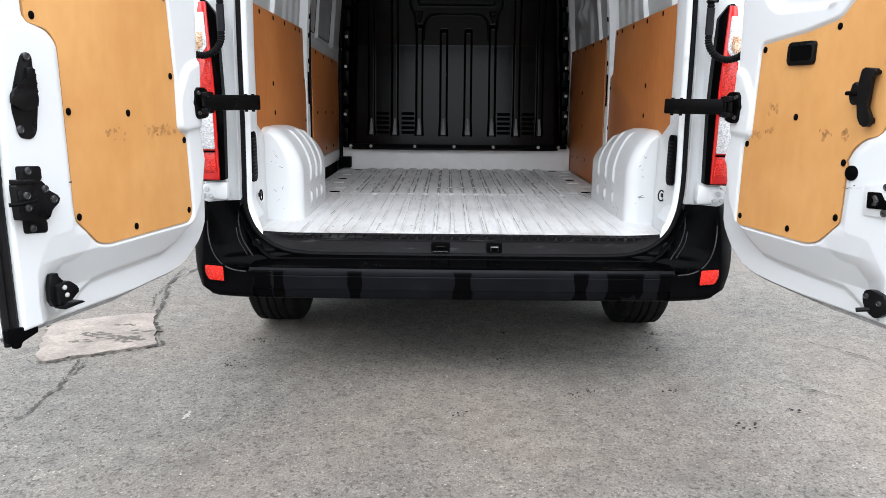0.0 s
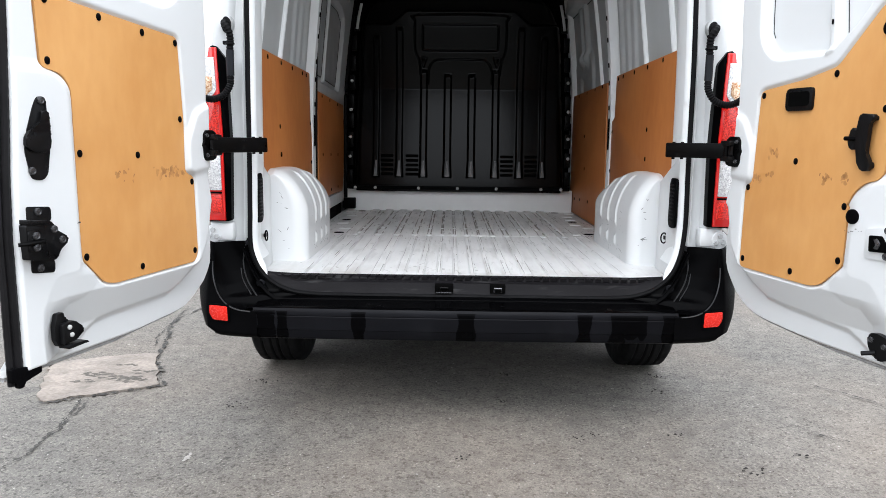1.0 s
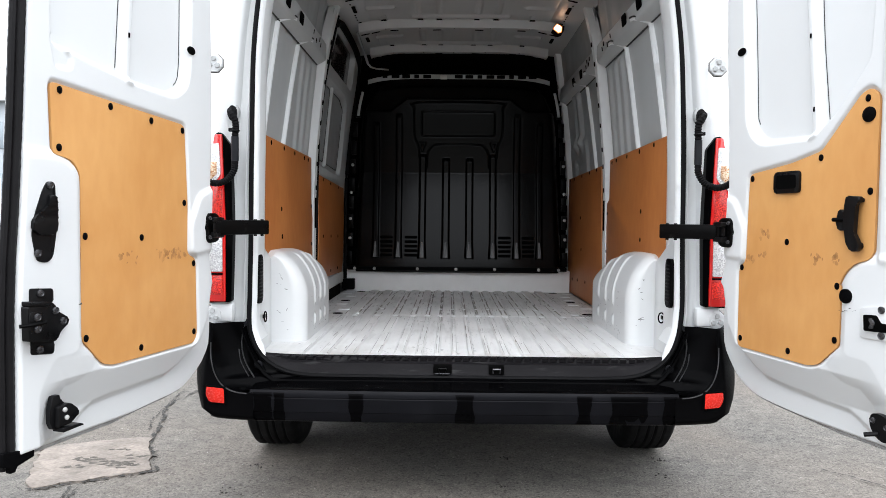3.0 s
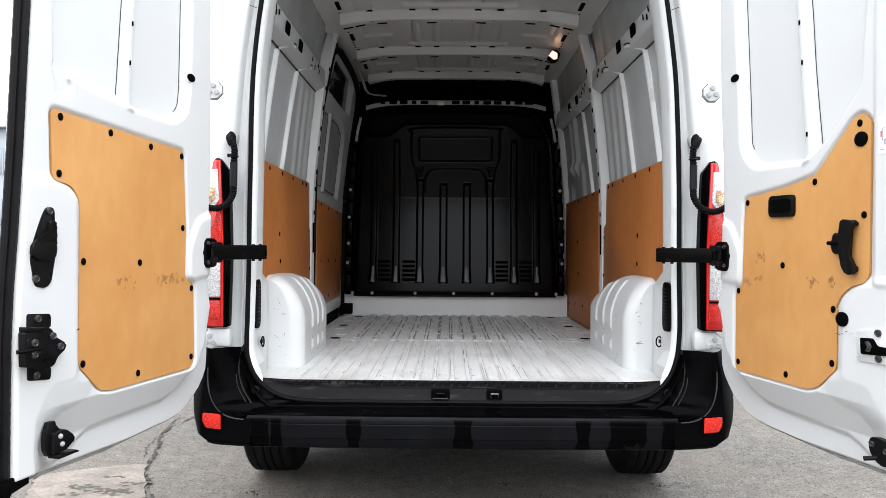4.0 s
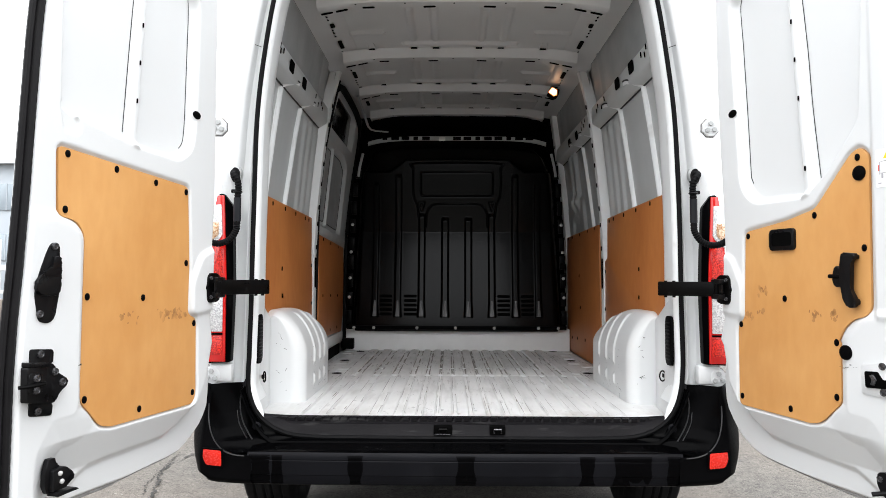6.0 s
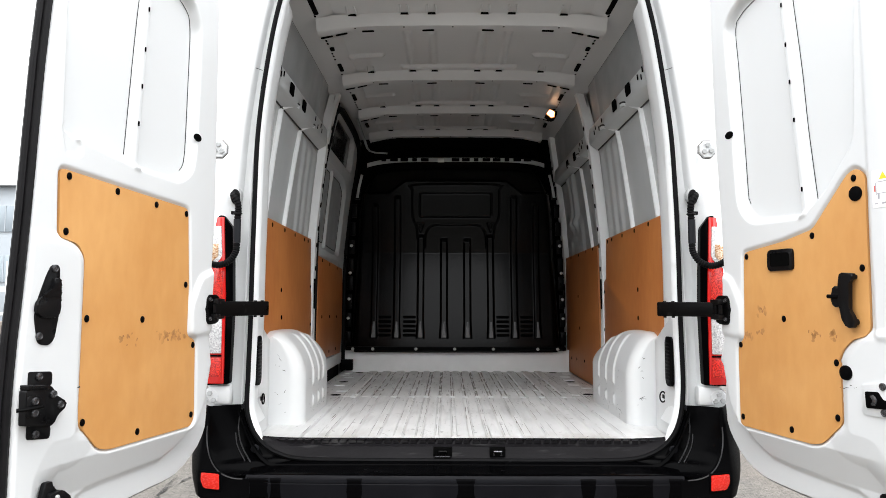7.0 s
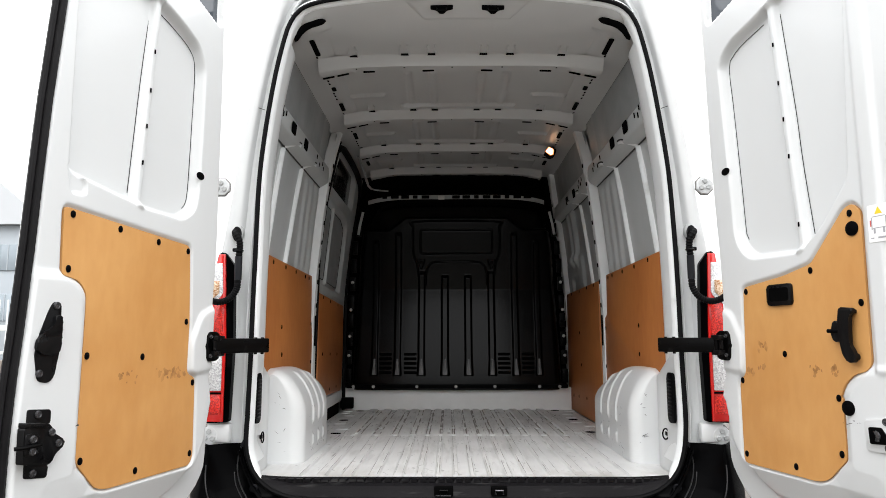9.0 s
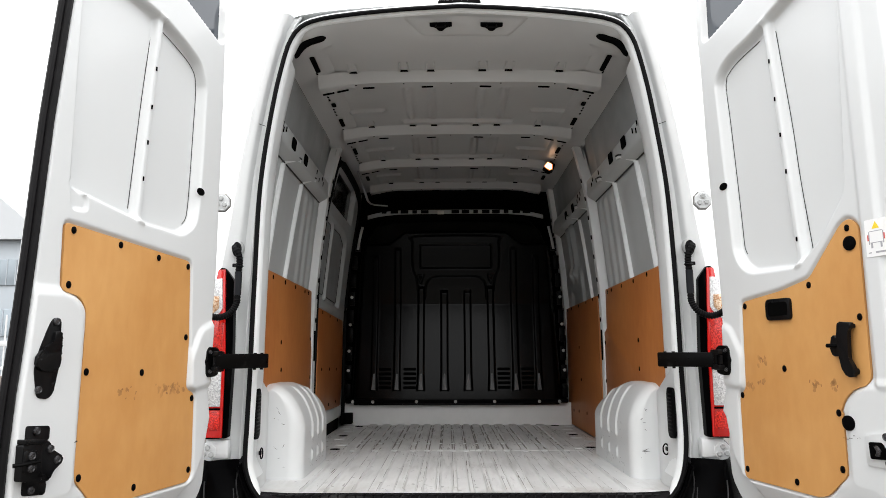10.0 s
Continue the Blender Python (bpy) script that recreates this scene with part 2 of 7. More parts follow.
# half outline of the rear opening, from the middle of the sill to the middle of the roof edge
HALF = [(0, 0.477), (0.35, 0.477), (0.60, 0.480), (0.70, 0.496), (0.765, 0.530), (0.812, 0.582), (0.839, 0.655), (0.849, 0.74), (0.850, 0.82), (0.846, 1.0), (0.843, 1.3), (0.836, 1.55), (0.825, 1.76),
        (0.80, 1.97), (0.770, 2.17), (0.738, 2.32), (0.715, 2.39), (0.675, 2.445), (0.60, 2.478), (0.44, 2.503), (0.22, 2.523), (0, 2.535)]
RIM = smooth_line([(x, 0, z) for x, z in HALF], 0.025)


def drawn_in(z):
    """How far the opening's left edge lies further in than the right one."""
    return float(np.interp(z, [0.66, 0.78, 1.40, 1.95], [0.0, 0.011, 0.011, 0.0]))


RIM_ALL = RIM[:-1] + [Vector((drawn_in(p.z) - p.x if p.x > 0.5 else -p.x, p.y, p.z)) for p in RIM[:0:-1]]


def normals_2d(line, closed):
    n = len(line)
    out = []
    for i in range(n):
        a = line[(i - 1) % n] if closed or i else line[i]
        b2 = line[(i + 1) % n] if closed or i < n - 1 else line[i]
        d = (b2 - a).normalized()
        out.append(Vector((d.z, 0, -d.x)))
    return out


RIM_OUT = normals_2d(RIM_ALL, True)


def rim_ring(o, y, keep=None):
    """The opening's outline moved outwards by o, at the depth y."""
    return [p + nrm * o + Vector((0, y, 0)) for p, nrm in zip(RIM_ALL, RIM_OUT) if keep is None or keep(p)]


def rim_x(z):
    """Half width of the opening at a height."""
    return float(np.interp(z, [p.z for p in RIM if p.z > 0.50], [p.x for p in RIM if p.z > 0.50]))


BODY_Z = [0.45, 0.70, 1.00, 1.30, 1.45, 1.60, 1.80, 2.03, 2.21, 2.42, 2.50]
BODY_X = [1.0, 1.0, 0.998, 0.985, 0.965, 0.940, 0.915, 0.877, 0.840, 0.795, 0.768]


def body_x(z):
    return float(np.interp(z, BODY_Z, BODY_X))


# outer skin: sides and roof, back to the cab, with a plain closed cab in front
SECTION = [(1.0, 0.42), (1.0, 0.8), (0.998, 1.0), (0.985, 1.3), (0.94, 1.6), (0.877, 2.03), (0.795, 2.42), (0.74, 2.49), (0.60, 2.525), (0.30, 2.55), (0, 2.56)]
line = smooth_line([(x, 0, z) for x, z in SECTION], 0.06)
full = line[:-1] + [Vector((-p.x, 0, p.z)) for p in line[::-1]]
bm = bmesh.new()
rows = []
for y, top, wide in ((0.02, 1, 1), (1.0, 1, 1), (2.0, 1, 1), (3.2, 1, 1), (3.6, 0.97, 0.99), (4.1, 0.72, 0.97), (4.5, 0.44, 0.95), (4.9, 0.38, 0.9), (5.0, 0.30, 0.85)):
    rows.append([Vector((p.x * wide, y, 0.42 + (p.z - 0.42) * top)) for p in full])
g = loft(bm, rows)
bm.faces.new(g[-1])
part("body_shell", bm, WHITE, van, "white painted steel body skin")

# rear pillars: the stepped face between the opening and the body's corner
for side in (1, -1):
    bm = bmesh.new()
    rows = []
    for z in np.linspace(0.66, 2.50, 60):
        a, b2 = rim_x(min(z, 2.42)) + 0.001 - (drawn_in(z) if side < 0 else 0.0), body_x(z)
        if z > 2.42:
            a = 0.715 - 0.05 * (z - 2.42) / 0.08
        row = []
        for k, y in ((0, 0.0), (0.05, 0.018), (0.10, 0.020), (0.135, 0.012), (0.17, 0.012), (0.20, 0.022), (0.34, 0.028), (0.42, 0.026), (0.46, 0.004), (0.50, -0.008), (0.56, -0.014), (0.78, -0.020), (0.93, -0.016), (1.0, 0.03)):
            row.append((side * (a + (b2 - a) * k), y, z))
        rows.append(row)
    loft(bm, rows)
    rear = part("rear_pillar", bm, WHITE, van, "white stepped pillar with a door rebate", sharp=50)
    bm = bmesh.new()
    za = 2.02
    tube(bm, [(side * (rim_x(za) + 0.020), 0.014, za), (side * (rim_x(za) + 0.045), -0.008, za + 0.004), (side * (rim_x(za) + 0.058), -0.0125, za + 0.004)], 0.0014, 5)
    part("pillar_joint", bm, SEALANT, rear)

# roof edge over the opening
bm = bmesh.new()
top = lambda p: p.z > 2.40
loft(bm, [rim_ring(0.006, 0.0, top), rim_ring(0.022, 0.006, top), rim_ring(0.026, 0.03, top), rim_ring(0.03, 0.10, top)])
part("roof_edge", bm, WHITE, van)

# rubber seal round the opening
bm = bmesh.new()
tube(bm, [p - nrm * 0.002 + Vector((0, -0.010, 0)) for p, nrm in zip(RIM_ALL, RIM_OUT)], 0.0095, 8, closed=True, up=(0, 1, 0))
tube(bm, [p + nrm * 0.003 + Vector((0, 0.002, 0)) for p, nrm in zip(RIM_ALL, RIM_OUT)], 0.007, 6, closed=True, up=(0, 1, 0))
part("opening_seal", bm, RUBBER, van, "black rubber door seal round the opening")

# the lip inside the seal, all round above the sill, running out where it meets the floor
bm = bmesh.new()
rows = []
for o, y, wide in ((-0.003, -0.004, 0.0), (-0.014, 0.0, 0.0), (-0.0205, 0.008, 0.0), (-0.022, 0.020, 0.0), (-0.023, 0.022, 0.032), (-0.022, 0.023, 0.034)):
    rows.append([p + nrm * (0.003 + (o - 0.003) * min(1.0, max(0.0, (p.z - 0.528) / 0.05))) + Vector((0, y + wide * min(1.0, max(0.0, (p.z - 2.25) / 0.15)), 0)) for p, nrm in zip(RIM_ALL, RIM_OUT) if p.z > 0.526])
loft(bm, rows)
part("opening_lip", bm, PRIMER, van, "white painted lip inside the door seal", sharp=50)

# the reveal behind it, one strip to each side
for side in (1, -1):
    ring = [(p, nrm) for p, nrm in zip(RIM_ALL, RIM_OUT) if 0.60 < p.z < 2.345 and p.x * side > 0]
    bm = bmesh.new()
    loft(bm, [[p + nrm * o + Vector((0, y, 0)) for p, nrm in ring] for o, y in ((-0.020, 0.010), (-0.020, 0.05), (-0.012, 0.14), (0.0, 0.20), (0.03, 0.23), (0.06, 0.24))])
    part("opening_reveal", bm, PRIMER, van, "white painted inner pillar strip", sharp=50)

# ---- load floor ----
def worn_floor():
    """White floor paint, rubbed and scratched lengthways, dirtier towards the bulkhead."""
    m = bpy.data.materials.new("worn_floor_paint")
    m.use_nodes = True
    n, l = m.node_tree.nodes, m.node_tree.links
    b = n["Principled BSDF"]
    tex = n.new("ShaderNodeTexCoord")

    def fog(scale, detail, stretch):
        mp = n.new("ShaderNodeMapping")
        mp.inputs["Scale"].default_value = stretch
        l.new(tex.outputs["Object"], mp.inputs[0])
        f = n.new("ShaderNodeTexNoise")
        f.inputs["Scale"].default_value, f.inputs["Detail"].default_value = scale, detail
        l.new(mp.outputs[0], f.inputs["Vector"])
        return f.outputs[0]

    def ranged(v, lo, hi, a, c):
        r = n.new("ShaderNodeMapRange")
        for k, x in ((1, lo), (2, hi), (3, a), (4, c)):
            r.inputs[k].default_value = x
        l.new(v, r.inputs[0])
        return r.outputs[0]

    def calc(kind, a, c):
        x = n.new("ShaderNodeMath")
        x.operation = kind
        for socket, v in zip(x.inputs, (a, c)):
            if hasattr(v, "is_linked"):
                l.new(v, socket)
            else:
                socket.default_value = v
        return x.outputs[0]

    def mixed(fac, a, colour):
        x = n.new("ShaderNodeMixRGB")
        l.new(fac, x.inputs[0])
        l.new(a, x.inputs[1])
        x.inputs[2].default_value = (*colour, 1)
        return x.outputs[0]

    split = n.new("ShaderNodeSeparateXYZ")
    l.new(tex.outputs["Object"], split.inputs[0])
    front = ranged(split.outputs[1], 0.9, 1.5, 0.0, 1.0)
    base = n.new("ShaderNodeValToRGB")
    base.color_ramp.elements[0].color, base.color_ramp.elements[1].color = (0.60, 0.605, 0.605, 1), (0.71, 0.715, 0.715, 1)
    base.color_ramp.elements[0].position, base.color_ramp.elements[1].position = 0.35, 0.65
    l.new(fog(3.0, 5.0, (1.5, 0.8, 1)), base.inputs[0])
    rubbed = calc("ADD", ranged(fog(4.5, 7.0, (5.0, 0.7, 1)), 0.50, 0.66, 0.0, 0.32), calc("MULTIPLY", front, 0.15))
    col = mixed(calc("MULTIPLY", rubbed, ranged(fog(2.0, 3.0, (1, 1, 1)), 0.35, 0.6, 0.25, 1.0)), base.outputs[0], (0.27, 0.265, 0.255))
    scratch = calc("MULTIPLY", ranged(fog(15.0, 8.0, (6.0, 0.6, 1)), 0.60, 0.64, 0.0, 0.9), ranged(fog(3.2, 4.0, (1.3, 1, 1)), 0.42, 0.56, 0.0, 1.0))
    col = mixed(calc("MULTIPLY", scratch, ranged(split.outputs[1], 0.9, 1.4, 0.22, 1.0)), col, (0.10, 0.095, 0.085))
    chips = calc("MULTIPLY", ranged(fog(22.0, 6.0, (1.2, 0.7, 1)), 0.672, 0.695, 0.0, 1.0), 0.5)
    col = mixed(chips, col, (0.09, 0.085, 0.08))
    trodden = calc("MULTIPLY", ranged(split.outputs[1], 0.06, 0.34, 0.75, 0.0), ranged(fog(5.0, 7.0, (1.6, 1, 1)), 0.42, 0.60, 0.0, 1.0))
    col = mixed(trodden, col, (0.40, 0.385, 0.36))
    l.new(col, b.inputs["Base Color"])
    l.new(ranged(fog(6.0, 4.0, (3, 0.6, 1)), 0.3, 0.7, 0.28, 0.52), b.inputs["Roughness"])
    bp = n.new("ShaderNodeBump")
    bp.inputs["Strength"].default_value, bp.inputs["Distance"].default_value = 0.25, 0.002
    l.new(fog(9.0, 6.0, (4, 1, 1)), bp.inputs["Height"])
    l.new(bp.outputs[0], b.inputs["Normal"])
    return m


RIBS = (0.0, 0.070, 0.140, 0.218, 0.312, 0.414, 0.52, 0.62)


def floor_sheet(y0, y1, half0, half1, ny, proud):
    xs = np.linspace(-1, 1, 641)
    ys = np.linspace(y0, y1, ny)
    X, Y = np.meshgrid(xs, ys, indexing="ij")
    U = X * np.interp(Y, [y0, y1], [half0, half1])
    D = np.zeros_like(U)
    for x in RIBS:
        for sg in ((1, -1) if x else (1,)):
            w = 0.021 if x < 0.3 else 0.026
            D += proud * step(np.abs(U - sg * x) - w, 0.006)
    fade = np.clip(np.minimum(Y - y0 - 0.012, y1 - Y - 0.03) / 0.03, 0, 1)
    return U, D * fade, Y


bm = bmesh.new()
for y0, y1, h0, h1, proud in ((0.05, 1.217, 0.835, 0.86, -0.008), (1.217, 2.64, 0.86, 0.86, 0.009)):
    U, D, Y = floor_sheet(y0, y1, h0, h1, 24, proud)
    sheet(bm, U, D, Y, lambda u, d, v: (u, v, 0.55 + d))
box(bm, -0.80, 0.80, 0.05, 2.62, 0.49, 0.54)
FLOOR = worn_floor()
floor_ob = part("load_floor", bm, FLOOR, van, "scuffed white ribbed steel load floor")
# joint across the floor
bm = bmesh.new()
box(bm, -0.74, 0.76, 1.214, 1.221, 0.5480, 0.5512, 0.001)
part("floor_seam", bm, FLOOR, van)
# pressed rib ends along the joint, and smaller ones further in
bm = bmesh.new()
disc(bm, (0, 0, 0), (0, 0, 1), 0.016, 0.006, 12, 0.003)
me = mesh_of(bm, "rib_end", PRIMER)
for x in (0.036, 0.108, 0.180, 0.260, 0.362, 0.466, 0.59):
    for sg in (1, -1):
        for y, k in ((1.198, 1.0), (1.50, 0.7)):
            repeat("rib_end", me, pose(sg * x, y, 0.5505) @ Matrix.Diagonal((1.0 * k, 1.7 * k, 0.7 * k, 1)), floor_ob)
# bright flats pressed beside the wheel arches
bm = bmesh.new()
plate(bm, rounded(rectangle(-0.034, 0.034, -0.026, 0.026), 0.012, 4), lambda u, d, v: (u, v, d), 0.0, 0.003, 0.001)
flat_me = mesh_of(bm, "pressed_flat", PRIMER)
for x, y in ((0.771, 2.227), (0.761, 2.03), (0.82, 2.42), (0.748, 1.77), (0.80, 1.60), (0.66, 1.30), (-0.80, 2.45), (-0.80, 2.32), (-0.749, 2.16), (-0.745, 1.72), (-0.61, 1.285), (-0.69, 1.45)):
    repeat("pressed_flat", flat_me, pose(x, y, 0.5508), floor_ob)
# grey strips between the ribs: grime, and groove shading put into their colour
rnd = random.Random(23)
bm = bmesh.new()
for x in RIBS[1:]:
    for sg in (1, -1):
        for edge in (-1, 1):
            x0 = sg * x + edge * (0.030 if x < 0.3 else 0.035)
            for y0, y1, wide in ((1.25, 2.54, 0.0085), (0.09, 1.20, 0.0016)):
                y = y0
                while y < y1 - 0.05:
                    ln = min(rnd.uniform(0.10, 0.55), y1 - y)
                    w = wide * rnd.uniform(0.4, 1.2)
                    n2 = max(3, int(ln / 0.04))
                    rows = []
                    for i in range(n2 + 1):
                        k = max(0.0, math.sin(math.pi * i / n2)) ** 0.5
                        a, b2 = w * k * rnd.uniform(0.5, 1.0), w * k * rnd.uniform(0.5, 1.0)
                        rows.append([(x0 - a, y + ln * i / n2, 0.5508), (x0 + b2, y + ln * i / n2, 0.5508)])
                    loft(bm, rows)
                    y += ln + rnd.uniform(0.0, 0.12)
grime = part("groove_grime_shade", bm, material("grey_groove_tone", (0.27, 0.262, 0.25), 0.7, vary=0.3, scale=20), floor_ob, "grey grime and painted groove shade between the ribs")
grime["kind"] = "stuff"
# dirt caught along the ribs, and scratches
rnd = random.Random(17)
bm = bmesh.new()
for i in range(230):
    x0 = rnd.choice(RIBS) * rnd.choice((1, -1)) + rnd.choice((1, -1)) * (0.028 + rnd.gauss(0, 0.0015))
    front = i % 16 > 0
    y = rnd.uniform(1.25, 2.55) if front else rnd.uniform(0.09, 1.2)
    ln, w = rnd.uniform(0.02, 0.16) * (1.0 if front else 0.6), rnd.uniform(0.0008, 0.0022)
    z = 0.5512
    bm.faces.new([bm.verts.new((x0 + u, y + v, z + i * 0.000002)) for u, v in ((-w, -ln), (w * 0.6, -ln * 0.4), (w, ln * 0.5), (0.0, ln), (-w * 0.8, ln * 0.2))])
for i in range(60):
    x0, y, a = rnd.uniform(-0.66, 0.66), 0.08 + 2.4 * rnd.random() ** 1.3, rnd.gauss(0, 0.5)
    ln, w = rnd.uniform(0.006, 0.035), rnd.uniform(0.0006, 0.0016)
    c, s2 = math.cos(a), math.sin(a)
    bm.faces.new([bm.verts.new((x0 + u * c - v * s2, y + u * s2 + v * c, 0.5514 + i * 0.000002)) for u, v in ((-w, -ln), (w, -ln * 0.3), (w * 0.6, ln), (-w * 0.7, ln * 0.4))])
dirt = part("floor_scratches", bm, material("floor_dirt", (0.16, 0.15, 0.135), 0.8, vary=0.4, scale=30), floor_ob, "dark scratches and dirt lines")
dirt["kind"] = "stuff"
# drain holes and lashing points in the floor
bm = bmesh.new()
disc(bm, (0, 0, 0), (0, 0, 1), 0.035, 0.003, 16)
hole = mesh_of(bm, "floor_grommet", VOID)
for x, y in ((-0.716, 2.458), (0.724, 2.491), (0.757, 1.923), (-0.749, 1.892), (0.747, 1.319), (-0.70, 1.268)):
    repeat("floor_grommet", hole, pose(x, y, 0.5515) @ Matrix.Diagonal((0.85, 0.62, 1, 1)), floor_ob, "black floor grommet")

# white upstand at the front end of the floor
bm = bmesh.new()
box(bm, -0.84, 0.86, 2.555, 2.60, 0.54, 0.716, 0.004)
# lighter copy of the bay's white, lifted to offset the dim light here
part("floor_upstand", bm, material("lightened_white_paint", (0.82, 0.825, 0.82), 0.4, vary=0.05, scale=6, bump=0.05, bump_scale=40), van, "white painted step below the bulkhead")

# sill: cover plate with anti-slip lip and two lock recesses
bm = bmesh.new()
rows = []
for y, z, dz in ((0.062, 0.548, 0.0), (0.050, 0.5525, 0.0), (0.044, 0.546, 0.0), (0.030, 0.540, 0.0), (0.026, 0.533, 0.0), (0.010, 0.527, 0.0), (-0.004, 0.500, 0.0), (-0.012, 0.486, 0.0)):
    row = []
    for x in np.linspace(-1, 1, 81):
        lift = 0.035 * max(0, abs(x) - 0.82) ** 1.5 / 0.18 ** 1.5
        wide = 0.80 if z > 0.53 else 0.80 - 0.06 * (0.53 - z) / 0.05
        row.append((x * wide, y, z + lift * (1 if z < 0.54 else 0.2)))
    rows.append(row)
loft(bm, rows)
sill = part("sill_cover", bm, SILL, van, "worn dark grey plastic sill cover")
bm = bmesh.new()
rnd = random.Random(52)
for i in range(46):
    x = -0.775 + 1.55 * i / 45
    w = 0.0125 + rnd.uniform(-0.001, 0.001)
    vs = box(bm, x - w, x + w, 0.024, 0.049, 0.5375, 0.5495 + rnd.uniform(-0.001, 0.001))
    for v in vs:
        v.co.x += (v.co.y - 0.036) * 0.5 * (1 if i % 2 else 0.6)
part("anti_slip_ribs", bm, SILL, sill)
for x, w in ((-0.081, 0.036), (0.130, 0.030)):
    bm = bmesh.new()
    box(bm, x - w, x + w, -0.016, 0.02, 0.494, 0.527, 0.003)
    lock = part("lock_recess", bm, VOID, sill, "black lock recess in the sill")
    bm = bmesh.new()
    tube(bm, [(x - 0.014, -0.018, 0.499), (x - 0.014, -0.021, 0.515), (x + 0.014, -0.021, 0.515), (x + 0.014, -0.018, 0.499)], 0.0035, 6)
    part("striker", bm, SCREW if x > 0 else STEEL, sill)
bm = bmesh.new()
box(bm, -0.112, -0.052, -0.0195, -0.012, 0.493, 0.497, 0.001)
part("striker_edge", bm, SCREW, sill)

# ---- inside walls ----
WALL_Z = [0.42, 1.20, 1.46, 1.75, 1.95, 2.20, 2.39, 2.42]
WALL_X = [0.905, 0.905, 0.895, 0.868, 0.845, 0.812, 0.785, 0.770]


def wall_x(z):
    return float(np.interp(z, WALL_Z, WALL_X))


def wall_place(side):
    return lambda u, d, v: (side * (wall_x(v) - d), u, v)


def wall_sheet(side, y0, y1, z0, z1, name, label, features=(), mat=SKIN, parent=None, ny=60, nz=80):
    Y, Z = np.meshgrid(np.linspace(y0, y1, ny), np.linspace(z0, z1, nz), indexing="ij")
    D = np.zeros_like(Y)
    for poly, depth, width in features:
        D = D + depth * step(inside(poly, Y, Z), width)
    b3 = bmesh.new()
    sheet(b3, Y, D, Z, wall_place(side))
    return part(name, b3, mat, parent or van, label, sharp=60)


def beads(y0, y1, count, z0, z1, depth, soft=0.034):
    gap = (y1 - y0) / count
    return [(rounded(rectangle(y0 + gap * i + gap * 0.32, y0 + gap * i + gap * 0.62, z0, z1), 0.03), depth, soft) for i in range(count)]


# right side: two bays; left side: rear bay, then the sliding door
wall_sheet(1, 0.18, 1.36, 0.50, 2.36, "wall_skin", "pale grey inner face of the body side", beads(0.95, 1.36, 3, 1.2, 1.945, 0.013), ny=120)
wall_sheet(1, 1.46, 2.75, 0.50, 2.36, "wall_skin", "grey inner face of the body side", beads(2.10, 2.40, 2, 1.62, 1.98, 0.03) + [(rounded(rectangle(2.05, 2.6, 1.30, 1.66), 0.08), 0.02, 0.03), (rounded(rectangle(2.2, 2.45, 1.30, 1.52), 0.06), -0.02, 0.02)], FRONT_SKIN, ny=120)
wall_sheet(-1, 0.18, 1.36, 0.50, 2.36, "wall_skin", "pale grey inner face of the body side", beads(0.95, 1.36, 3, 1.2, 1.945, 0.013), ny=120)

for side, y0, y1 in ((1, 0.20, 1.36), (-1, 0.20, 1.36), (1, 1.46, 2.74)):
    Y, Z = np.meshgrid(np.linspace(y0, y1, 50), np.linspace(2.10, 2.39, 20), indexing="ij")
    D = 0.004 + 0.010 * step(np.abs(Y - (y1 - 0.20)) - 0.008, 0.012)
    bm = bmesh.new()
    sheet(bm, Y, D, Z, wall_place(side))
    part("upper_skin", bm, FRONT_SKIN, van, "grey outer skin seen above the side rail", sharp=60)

bm = bmesh.new()
plate(bm, rounded(rectangle(-0.055, 0.055, -0.036, 0.036), 0.020), lambda u, d, v: (d, u, v), 0.0, 0.0025)
window_hole = mesh_of(bm, "rail_hole", VOID)
bm = bmesh.new()
plate(bm, rounded(rectangle(-0.009, 0.009, -0.016, 0.016), 0.008, 4), lambda u, d, v: (d, u, v), 0.0, 0.002)
small_hole = mesh_of(bm, "pillar_hole", VOID)
bm = bmesh.new()
disc(bm, (0, 0, 0), (1, 0, 0), 0.0075, 0.002, 10)
dot_hole = mesh_of(bm, "round_hole", VOID)


def lean(side, z):
    """The tilt of the wall at a height, for things that lie on it."""
    return side * math.degrees(math.atan2(wall_x(z - 0.05) - wall_x(z + 0.05), 0.1))


def waist_rail(side, y0, y1, holes, dots):
    b3 = bmesh.new()
    rows2 = []
    for y in np.linspace(y0, y1, 24):
        rows2.append([(side * (wall_x(z) - d), y, z) for z, d in ((2.126, -0.004), (2.122, 0.028), (2.112, 0.036), (2.030, 0.046), (2.018, 0.041), (1.992, 0.004), (1.984, -0.004))])
    loft(b3, rows2)
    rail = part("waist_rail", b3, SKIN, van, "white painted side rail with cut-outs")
    for y, z in holes:
        repeat("rail_hole", window_hole, pose(side * (wall_x(z) - 0.0445), y, z, 0, -lean(side, z), 0) @ Matrix.Diagonal((-side, 0.74, 0.76, 1)), rail)
    for y, z in dots:
        repeat("pillar_hole", small_hole, pose(side * (wall_x(z) - 0.0445), y, z, 0, -lean(side, z), 0) @ Matrix.Diagonal((-side, 0.7, 0.8, 1)), rail)


